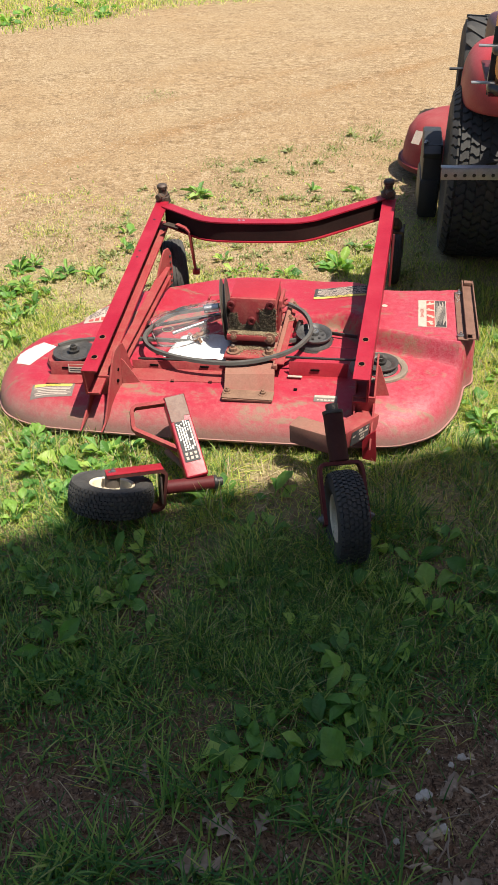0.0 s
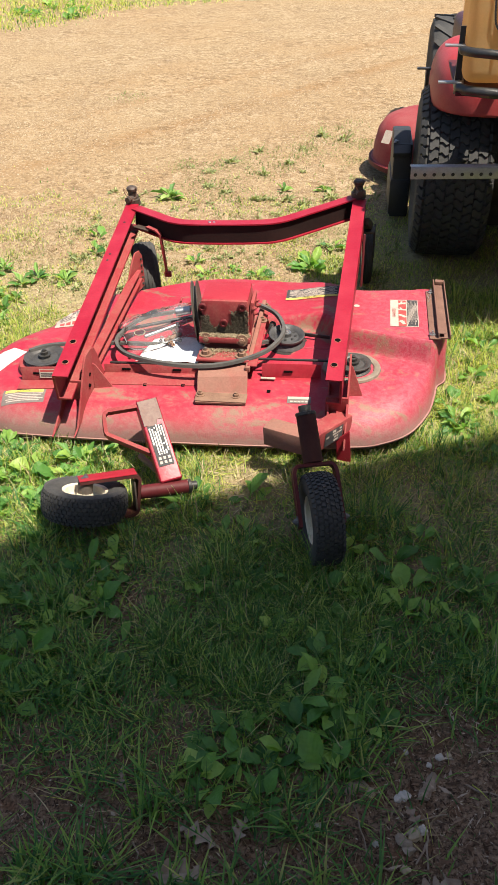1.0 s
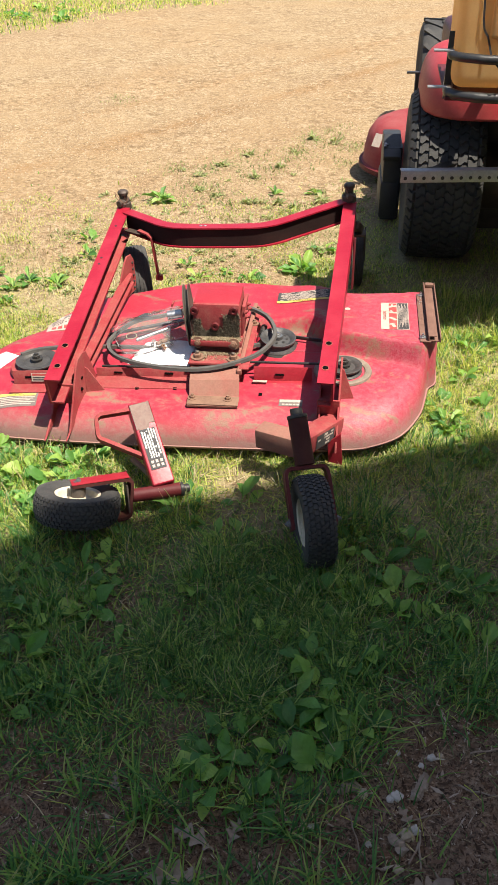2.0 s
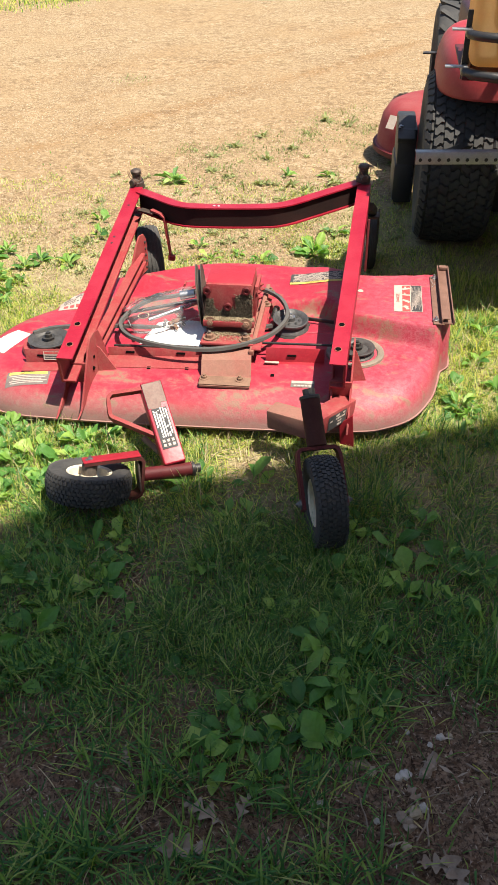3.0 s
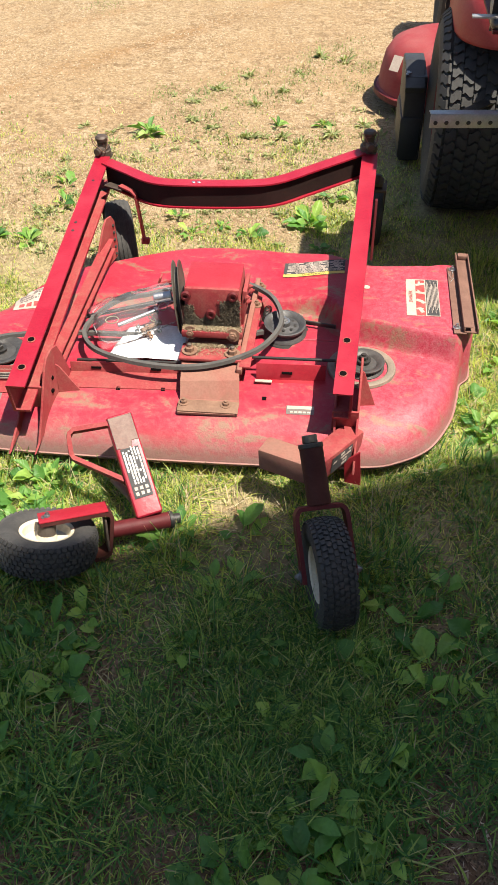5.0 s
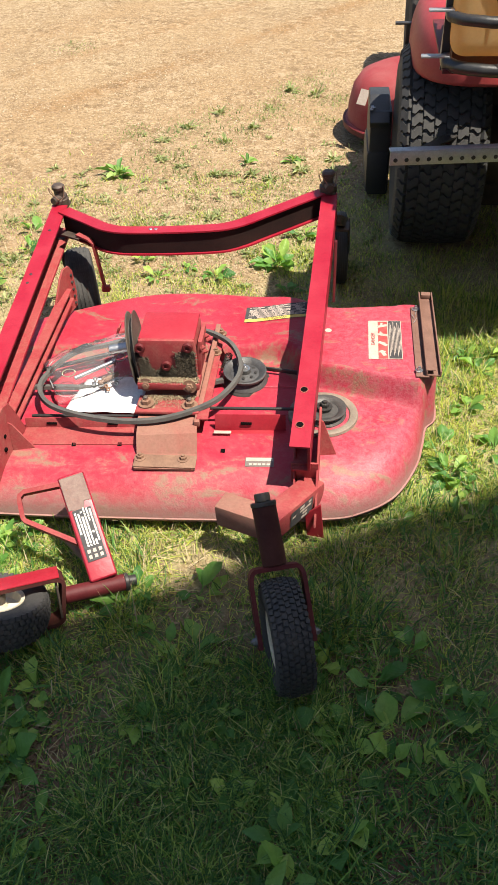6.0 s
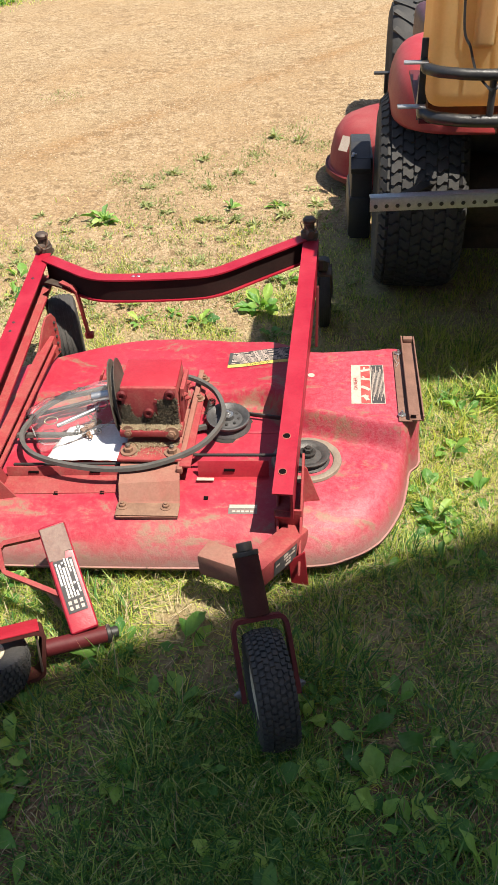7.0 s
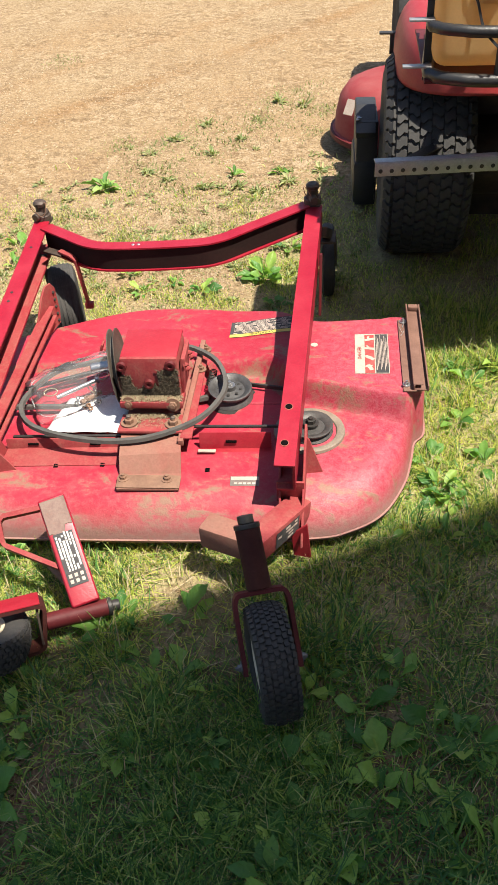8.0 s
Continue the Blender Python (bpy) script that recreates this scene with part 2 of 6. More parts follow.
DULL_LEAF = leafy("dull_grey_green_leaves", [(0.0, (0.19, 0.24, 0.10)), (0.6, (0.31, 0.36, 0.15)), (1.0, (0.46, 0.47, 0.23))], 0.6, 0.35)
STRAW = leafy("dry_straw", [(0.0, (0.34, 0.25, 0.14)), (0.6, (0.48, 0.38, 0.22)), (1.0, (0.60, 0.50, 0.33))], 0.7, 0.15)


def ground_material():
    m = bpy.data.materials.new("soil_and_gravel")
    nt, b = nodes_of(m)
    p = coords(nt, True)
    sep = nt.nodes.new("ShaderNodeSeparateXYZ")
    nt.links.new(p, sep.inputs[0])
    wob = noise_of(nt, p, 1.3, 5, 0.65)
    # the drive begins just behind the deck; beside the tractor the soil reaches further out
    right = ramp(nt, maths(nt, "MULTIPLY", maths(nt, "ADD", sep.outputs[0], -0.18), 1.6), [(0.0, 0.0), (0.5, 1.0)])
    far_on = ramp(nt, maths(nt, "MULTIPLY", maths(nt, "ADD", sep.outputs[1], -4.1), 0.8), [(0.0, 1.0), (0.8, 0.0)])
    edge = maths(nt, "ADD", sep.outputs[1], maths(nt, "MULTIPLY", maths(nt, "MULTIPLY", right, far_on), -1.4))
    edge = maths(nt, "ADD", edge, maths(nt, "MULTIPLY", wob, 1.5))
    drive = ramp(nt, maths(nt, "MULTIPLY", maths(nt, "ADD", edge, -3.52), 0.7), [(0.0, 0.0), (0.6, 1.0)])
    n1 = noise_of(nt, p, 4, 6, 0.7)
    n2 = noise_of(nt, p, 55, 4, 0.7)
    n3 = noise_of(nt, p, 0.55, 4, 0.6, 0.3)
    vor = nt.nodes.new("ShaderNodeTexVoronoi")
    vor.inputs["Scale"].default_value = 75.0
    nt.links.new(p, vor.inputs["Vector"])
    vor2 = nt.nodes.new("ShaderNodeTexVoronoi")
    vor2.inputs["Scale"].default_value = 30.0
    nt.links.new(p, vor2.inputs["Vector"])
    stone = ramp(nt, vor.outputs["Color"], [(0.1, (0.24, 0.165, 0.095)), (0.45, (0.42, 0.315, 0.20)), (0.9, (0.54, 0.44, 0.31))])
    sand = ramp(nt, n1, [(0.3, (0.40, 0.285, 0.17)), (0.7, (0.49, 0.375, 0.245))])
    gravel = mix(nt, ramp(nt, n2, [(0.38, 0.0), (0.6, 1.0)]), sand, stone)
    gravel = mix(nt, ramp(nt, n3, [(0.44, 0.0), (0.62, 0.7)]), gravel, (0.43, 0.30, 0.175))
    # faint rust-brown wheel tracks along the drive, about 0.7 m apart
    along = maths(nt, "ADD", maths(nt, "MULTIPLY", maths(nt, "ADD", sep.outputs[0], 0.532), 0.8155), maths(nt, "MULTIPLY", maths(nt, "ADD", sep.outputs[1], -6.352), -0.579))
    along = maths(nt, "ADD", along, maths(nt, "MULTIPLY", maths(nt, "ADD", n1, -0.5), 0.10))
    worn_away = noise_of(nt, p, 0.9, 4, 0.6, 0.4)
    for centre, width, strength in ((0.0, 0.13, 0.75), (-0.68, 0.10, 0.40), (0.71, 0.12, 0.22), (-1.35, 0.15, 0.2)):
        near = maths(nt, "ABSOLUTE", maths(nt, "ADD", along, -centre))
        track = ramp(nt, maths(nt, "MULTIPLY", near, 1.0 / width), [(0.25, strength), (1.0, 0.0)])
        track = maths(nt, "MULTIPLY", track, ramp(nt, worn_away, [(0.36, 0.15), (0.54, 1.0)]))
        gravel = mix(nt, track, gravel, (0.36, 0.215, 0.105))
    broad = ramp(nt, maths(nt, "ABSOLUTE", maths(nt, "ADD", along, -0.3)), [(0.15, 0.18), (0.6, 0.0)])
    gravel = mix(nt, broad, gravel, (0.40, 0.265, 0.145))
    specks = noise_of(nt, p, 26, 3, 0.7)
    gravel = mix(nt, ramp(nt, specks, [(0.60, 0.0), (0.68, 0.75)]), gravel, (0.21, 0.14, 0.085))
    clods = maths(nt, "MULTIPLY", noise_of(nt, p, 42, 2, 0.6), ramp(nt, noise_of(nt, p, 2.1, 4, 0.7, 0.5), [(0.36, 0.80), (0.62, 1.12)]))
    gravel = mix(nt, ramp(nt, clods, [(0.56, 0.0), (0.64, 0.65)]), gravel, (0.25, 0.165, 0.105))
    gravel = mix(nt, ramp(nt, clods, [(0.30, 0.5), (0.40, 0.0)]), gravel, (0.60, 0.49, 0.35))
    # coarse stones lie in patches, fine sand between them
    coarse = ramp(nt, noise_of(nt, p, 1.7, 4, 0.65, 0.8), [(0.40, 0.15), (0.58, 1.0)])
    pits = noise_of(nt, p, 44, 4, 0.72, 0.7)
    gravel = mix(nt, maths(nt, "MULTIPLY", coarse, ramp(nt, pits, [(0.56, 0.0), (0.66, 0.8)])), gravel, (0.20, 0.135, 0.08))
    gravel = mix(nt, maths(nt, "MULTIPLY", coarse, ramp(nt, pits, [(0.34, 0.7), (0.44, 0.0)])), gravel, (0.62, 0.52, 0.38))
    lumps = noise_of(nt, p, 15, 3, 0.62, 0.6)
    gravel = mix(nt, maths(nt, "MULTIPLY", coarse, ramp(nt, lumps, [(0.545, 0.0), (0.61, 0.72)])), gravel, (0.24, 0.165, 0.10))
    gravel = mix(nt, maths(nt, "MULTIPLY", coarse, ramp(nt, lumps, [(0.38, 0.5), (0.45, 0.0)])), gravel, (0.60, 0.49, 0.355))
    gravel = mix(nt, 1.0, gravel, (0.785, 0.745, 0.675), "MULTIPLY")
    soil = ramp(nt, n1, [(0.3, (0.16, 0.095, 0.062)), (0.7, (0.33, 0.215, 0.142))])
    soil = mix(nt, ramp(nt, n2, [(0.55, 0.0), (0.72, 0.7)]), soil, (0.36, 0.25, 0.17))
    crumbs = noise_of(nt, p, 120, 4, 0.75)
    soil = mix(nt, ramp(nt, crumbs, [(0.38, 0.9), (0.52, 0.0)]), soil, (0.038, 0.024, 0.018))
    soil = mix(nt, ramp(nt, noise_of(nt, p, 17, 3, 0.65), [(0.52, 0.0), (0.64, 0.6)]), soil, (0.20, 0.095, 0.048))
    soil = mix(nt, ramp(nt, crumbs, [(0.60, 0.0), (0.68, 0.9)]), soil, (0.44, 0.34, 0.25))
    thatch = noise_of(nt, p, 9.0, 5, 0.7)
    grown = ramp(nt, maths(nt, "MULTIPLY", maths(nt, "ADD", sep.outputs[1], -1.05), 2.0), [(0.1, 0.0), (0.7, 1.0)])
    soil = mix(nt, maths(nt, "MULTIPLY", grown, ramp(nt, thatch, [(0.44, 0.0), (0.62, 0.55)])), soil, (0.17, 0.16, 0.080))
    # dry thatch kept to the sunlit side, where its pale tone paints in light
    lit_side = ramp(nt, maths(nt, "MULTIPLY", maths(nt, "ADD", sep.outputs[1], -1.55), 1.0), [(0.0, 0.0), (0.8, 1.0)])
    soil = mix(nt, maths(nt, "MULTIPLY", lit_side, ramp(nt, thatch, [(0.30, 0.0), (0.50, 0.9)])), soil, (0.38, 0.335, 0.165))
    col = mix(nt, drive, soil, gravel)
    col = mix(nt, 0.5, col, ramp(nt, n2, [(0.28, 0.30), (0.55, 1.0)]), "MULTIPLY")
    nt.links.new(col, b.inputs["Base Color"])
    b.inputs["Roughness"].default_value = 0.95
    b.inputs["Specular IOR Level"].default_value = 0.15
    grit = noise_of(nt, p, 150, 3, 0.7)
    h = maths(nt, "ADD", maths(nt, "MULTIPLY", vor2.outputs["Distance"], 0.25), maths(nt, "ADD", maths(nt, "MULTIPLY", n2, 1.1), maths(nt, "ADD", maths(nt, "MULTIPLY", grit, 0.3), maths(nt, "MULTIPLY", vor.outputs["Distance"], -0.45))))
    bump(nt, b, h, 0.9, 0.017)
    return m


GROUND = ground_material()


def pebble_material():
    m = bpy.data.materials.new("limestone_pebbles")
    nt, b = nodes_of(m)
    geo = nt.nodes.new("ShaderNodeNewGeometry")
    col = ramp(nt, geo.outputs["Random Per Island"], [(0.0, (0.20, 0.135, 0.08)), (0.5, (0.33, 0.245, 0.155)), (0.95, (0.40, 0.315, 0.215)), (1.0, (0.46, 0.38, 0.28))])
    nt.links.new(col, b.inputs["Base Color"])
    b.inputs["Roughness"].default_value = 0.9
    b.inputs["Specular IOR Level"].default_value = 0.2
    return m


PEBBLE = pebble_material()


def clear_plastic(name, milk):
    """Thin clear film: mostly see-through, glossy by its angle, slightly milky."""
    m = bpy.data.materials.new(name)
    nt, b = nodes_of(m)
    b.inputs["Base Color"].default_value = (0.9, 0.9, 0.9, 1)
    b.inputs["Roughness"].default_value = 0.16
    see = nt.nodes.new("ShaderNodeBsdfTransparent")
    see.inputs["Color"].default_value = (0.96, 0.96, 0.96, 1)
    sh = nt.nodes.new("ShaderNodeMixShader")
    sh.inputs[0].default_value = milk
    gloss = nt.nodes.new("ShaderNodeBsdfGlossy")
    gloss.inputs["Roughness"].default_value = 0.08
    top = nt.nodes.new("ShaderNodeMixShader")
    fres = add(nt, "ShaderNodeFresnel", IOR=1.3)
    nt.links.new(see.outputs[0], sh.inputs[1])
    nt.links.new(b.outputs[0], sh.inputs[2])
    nt.links.new(fres.outputs[0], top.inputs[0])
    nt.links.new(sh.outputs[0], top.inputs[1])
    nt.links.new(gloss.outputs[0], top.inputs[2])
    nt.links.new(top.outputs[0], nt.nodes["Material Output"].inputs["Surface"])
    return m


CLEAR = clear_plastic("clear_plastic_film", 0.07)
MILKY = clear_plastic("milky_plastic_edge", 0.16)

# ---- builders ----
BASE = {}


def thing(name, at=(0, 0, 0), label="", category="", group="", kind="", m=None):
    ob = new(name)
    ob.empty_display_size = 0.05
    m = m or Matrix.Translation(at)
    ob.matrix_world = m
    BASE[ob] = m
    return tagged(ob, label, category, group, kind)


def finish(bm, name, material, smooth=True):
    me = bpy.data.meshes.new(name)
    bmesh.ops.recalc_face_normals(bm, faces=bm.faces)
    if smooth:
        for f in bm.faces:
            f.smooth = True
        for e in bm.edges:
            if len(e.link_faces) == 2 and e.calc_face_angle(0) > radians(35):
                e.smooth = False
    bm.to_mesh(me)
    bm.free()
    me.materials.append(material)
    return me


def part(name, bm, material, parent, label="", smooth=True):
    """Links a bmesh given in world coordinates as one mesh under a thing or a part."""
    base = BASE[parent]
    bm.transform(base.inverted())
    ob = new(name, finish(bm, name, material, smooth))
    ob.parent = parent
    BASE[ob] = base
    return tagged(ob, label)


def join(*bms):
    out = bmesh.new()
    for b in bms:
        me = bpy.data.meshes.new("tmp")
        b.to_mesh(me)
        b.free()
        out.from_mesh(me)
        bpy.data.meshes.remove(me)
    return out


def box(sx, sy, sz, m=None, bev=0.002, seg=2):
    bm = bmesh.new()
    bmesh.ops.create_cube(bm, size=1.0)
    bmesh.ops.scale(bm, vec=(sx, sy, sz), verts=bm.verts)
    if bev:
        bmesh.ops.bevel(bm, geom=list(bm.edges), offset=bev, segments=seg, affect="EDGES", profile=0.6)
    if m:
        bm.transform(m)
    return bm


def lathe(profile, seg=32, m=None, closed=False):
    """Turns (radius, height) points round the z axis."""
    bm = bmesh.new()
    rings = []
    for r, z in profile:
        if r < 1e-6:
            rings.append([bm.verts.new((0, 0, z))])
        else:
            rings.append([bm.verts.new((r * math.cos(2 * math.pi * i / seg), r * math.sin(2 * math.pi * i / seg), z)) for i in range(seg)])
    pairs = list(zip(rings, rings[1:]))
    if closed:
        pairs.append((rings[-1], rings[0]))
    for a, b in pairs:
        for i in range(seg):
            j = (i + 1) % seg
            if len(a) == 1 and len(b) == 1:
                continue
            if len(a) == 1:
                bm.faces.new((a[0], b[i], b[j]))
            elif len(b) == 1:
                bm.faces.new((a[i], a[j], b[0]))
            else:
                bm.faces.new((a[i], a[j], b[j], b[i]))
    if m:
        bm.transform(m)
    return bm


def cyl(r, h, m=None, seg=20, bev=0.0015):
    b = min(bev, r * 0.4, h * 0.4)
    return lathe([(0, -h / 2), (r - b, -h / 2), (r, -h / 2 + b), (r, h / 2 - b), (r - b, h / 2), (0, h / 2)], seg, m)


def between(a, b, up=(0, 0, 1)):
    """The pose whose z runs from a to b, set at the middle; and the length."""
    a, b = Vector(a), Vector(b)
    z = (b - a).normalized()
    x = Vector(up).cross(z)
    if x.length < 1e-4:
        x = Vector((1, 0, 0))
    x.normalize()
    y = z.cross(x)
    m = Matrix((x, y, z)).transposed().to_4x4()
    m.translation = (a + b) / 2
    return m, (b - a).length


def rod(a, b, r, seg=14):
    m, n = between(a, b)
    return cyl(r, n, m, seg)


def bar(a, b, w, h, bev=0.002, up=(0, 0, 1)):
    """A solid bar from a to b: w across, h along the up direction."""
    m, n = between(a, b, up)
    return box(w, h, n, m, bev)


def sweep(points, section, closed=False, up=(0, 0, 1), cap=True):
    """Carries a flat section of (across, up) points along a line of points."""
    pts = [Vector(p) for p in points]
    n = len(pts)
    bm = bmesh.new()
    rings = []
    upv = Vector(up)
    for i, p in enumerate(pts):
        a = pts[(i - 1) % n] if closed or i else p
        b = pts[(i + 1) % n] if closed or i < n - 1 else p
        t = (b - a).normalized()
        x = t.cross(upv)
        if x.length < 1e-4:
            x = Vector((1, 0, 0))
        x.normalize()
        u = x.cross(t)
        rings.append([bm.verts.new(p + x * s + u * v) for s, v in section])
    k = len(section)
    for i in range(n if closed else n - 1):
        a, b = rings[i], rings[(i + 1) % n]
        for j in range(k):
            bm.faces.new((a[j], a[(j + 1) % k], b[(j + 1) % k], b[j]))
    if cap and not closed:
        bm.faces.new(rings[0])
        bm.faces.new(rings[-1][::-1])
    return bm


def circle(r, seg=12):
    return [(r * math.cos(2 * math.pi * i / seg), r * math.sin(2 * math.pi * i / seg)) for i in range(seg)]


def smooth_line(points, steps=6, closed=False):
    """A Catmull-Rom line through the points."""
    pts = [Vector(p) for p in points]
    n = len(pts)
    out = []
    for i in range(n if closed else n - 1):
        get = (lambda k: pts[k % n]) if closed else (lambda k: pts[min(max(k, 0), n - 1)])
        p0, p1, p2, p3 = get(i - 1), get(i), get(i + 1), get(i + 2)
        for s in range(steps):
            t = s / steps
            out.append(0.5 * ((2 * p1) + (p2 - p0) * t + (2 * p0 - 5 * p1 + 4 * p2 - p3) * t * t + (3 * p1 - p0 - 3 * p2 + p3) * t ** 3))
    if not closed:
        out.append(pts[-1])
    return out


def plate(outline, thick, m=None, bev=0.0012):
    """A flat plate of an outline in x, y, lying from z 0 up to its thickness."""
    bm = bmesh.new()
    f = bm.faces.new([bm.verts.new((x, y, 0)) for x, y in outline])
    ext = bmesh.ops.extrude_face_region(bm, geom=[f])
    bmesh.ops.translate(bm, vec=(0, 0, thick), verts=[v for v in ext["geom"] if isinstance(v, bmesh.types.BMVert)])
    if bev:
        bmesh.ops.bevel(bm, geom=list(bm.edges), offset=bev, segments=1, affect="EDGES")
    if m:
        bm.transform(m)
    return bm


def bolt(at, r=0.008, axis=(0, 0, 1), head=0.007, washer=True):
    """A hexagon head on a washer, standing off a surface along the axis."""
    a = Vector(axis).normalized()
    m = a.to_track_quat("Z", "Y").to_matrix().to_4x4()
    m.translation = Vector(at)
    parts = [lathe([(0, 0.001), (r, 0.001), (r, head), (r * 0.85, head + 0.0015), (0, head + 0.0015)], 6, m)]
    if washer:
        parts.append(lathe([(0, 0), (r * 1.7, 0), (r * 1.7, 0.002), (0, 0.002)], 18, m))
    parts.append(lathe([(0, head), (r * 0.55, head), (r * 0.5, head + 0.006), (0, head + 0.006)], 10, m))
    return join(*parts)


def raw_mesh(name, verts, tris, material):
    me = bpy.data.meshes.new(name)
    me.vertices.add(len(verts))
    me.vertices.foreach_set("co", np.ascontiguousarray(verts, dtype=np.float32).ravel())
    me.loops.add(len(tris) * 3)
    me.loops.foreach_set("vertex_index", np.ascontiguousarray(tris, dtype=np.int32).ravel())
    me.polygons.add(len(tris))
    me.polygons.foreach_set("loop_start", np.arange(len(tris), dtype=np.int32) * 3)
    me.polygons.foreach_set("loop_total", np.full(len(tris), 3, dtype=np.int32))
    me.update(calc_edges=True)
    me.materials.append(material)
    return me

# ---- ground and the shed that shades the foreground ----
def lerp(a, b, t):
    return a + (b - a) * t


def step01(e0, e1, x):
    t = min(max((x - e0) / (e1 - e0), 0.0), 1.0)
    return t * t * (3 - 2 * t)


def ground_height(x, y):
    return 0.012 * noise.noise(Vector((x * 1.7, y * 1.7, 0.0))) + 0.006 * noise.noise(Vector((x * 6.0, y * 6.0, 3.0)))


def build_ground():
    xs = np.concatenate([[-400, -120, -40, -15, -8], np.linspace(-5, 4, 120), [6, 10, 20, 50, 150, 400]])
    ys = np.concatenate([[-400, -100, -25, -8, -3], np.linspace(-1, 6, 110), np.linspace(6.3, 14, 26), [18, 25, 40, 80, 160, 400]])
    verts = [(x, y, ground_height(x, y) if abs(x) < 6 and -1.5 < y < 14.5 else 0.0) for y in ys for x in xs]
    nx = len(xs)
    tris = []
    for j in range(len(ys) - 1):
        for i in range(nx - 1):
            a = j * nx + i
            tris += [(a, a + 1, a + nx + 1), (a, a + nx + 1, a + nx)]
    me = raw_mesh("ground", verts, tris, GROUND)
    for p in me.polygons:
        p.use_smooth = True
    tagged(new("ground", me), "bare soil and tan gravel drive with grass growing at its edge", "ground", kind="structure")


build_ground()

# unseen tall barn behind the camera; its straight top edge throws the foreground shadow
BARN_Z = 7.6
edge_a = Vector((-0.486, 1.720, 0)) + Vector((SUN.x / SUN.z, SUN.y / SUN.z, 1)) * BARN_Z
edge_dir = Vector((1.0, 0.500, 0)).normalized()
edge_back = Vector((edge_dir.y, -edge_dir.x, 0))


def barn_slab(along0, along1, back0, back1, z0, z1, name, label):
    c = edge_a + edge_dir * ((along0 + along1) / 2) + edge_back * ((back0 + back1) / 2)
    m = Matrix.Translation((c.x, c.y, (z0 + z1) / 2)) @ Matrix.Rotation(math.atan2(edge_dir.y, edge_dir.x), 4, "Z")
    ob = new(name, finish(box(along1 - along0, back1 - back0, z1 - z0, m, 0.01), name, WALL_WOOD, False))
    return tagged(ob, label, "barn", kind="structure")


# left end and board grey are chosen for the skylight and bounce they give
barn_slab(-2.7, 6, 0.0, 0.25, -0.05, BARN_Z, "barn_wall", "unseen tall barn wall behind the viewer, assumed from its straight shadow")
barn_slab(-2.7, 6, 0.26, 6.0, BARN_Z - 0.3, BARN_Z - 0.1, "barn_roof", "unseen flat roof added behind the top of the barn wall")

# ---- the mower deck ----
from mathutils.bvhtree import BVHTree

DECK = thing("mower_deck", (0, 2.6, 0), "faded red detached rotary mower deck with lift frame standing on grass", "mower deck")
SHELL_M = Matrix.Translation((0, 2.6, 0)) @ Euler((0, radians(-1.2), radians(1.5))).to_matrix().to_4x4()

# outline in the deck's own plan, from the front left round by the right
OUTLINE = smooth_line([(-0.50, -0.395, 0), (-0.20, -0.405, 0), (0.20, -0.405, 0), (0.48, -0.393, 0), (0.575, -0.366, 0), (0.655, -0.305, 0), (0.712, -0.195, 0), (0.735, -0.10, 0),
                       (0.747, -0.035, 0), (0.776, 0.015, 0), (0.779, 0.16, 0), (0.776, 0.26, 0), (0.768, 0.318, 0), (0.735, 0.336, 0), (0.68, 0.339, 0), (0.60, 0.340, 0), (0.47, 0.345, 0), (0.34, 0.418, 0), (0.12, 0.458, 0),
                       (-0.06, 0.460, 0), (-0.20, 0.432, 0), (-0.36, 0.37, 0), (-0.50, 0.29, 0), (-0.62, 0.19, 0), (-0.735, 0.06, 0), (-0.79, -0.07, 0), (-0.79, -0.20, 0), (-0.725, -0.32, 0), (-0.62, -0.378, 0)], 8, True)


def deck_top(x, y):
    """Height of the pressed top: a low well in front, a raised rear and discharge cover."""
    low = 0.148 + 0.012 * step01(-0.3, 0.2, y)
    high = 0.184 + 0.016 * step01(-0.35, 0.0, x) + 0.021 * step01(0.22, 0.42, x)
    line = lerp(0.16, 0.135, step01(-0.4, 0.2, x)) - 0.12 * step01(0.34, 0.46, x) - 0.09 * min(max((x - 0.46) / 0.30, 0.0), 1.0)
    return lerp(low, high, step01(line - 0.024, line + 0.017, y))


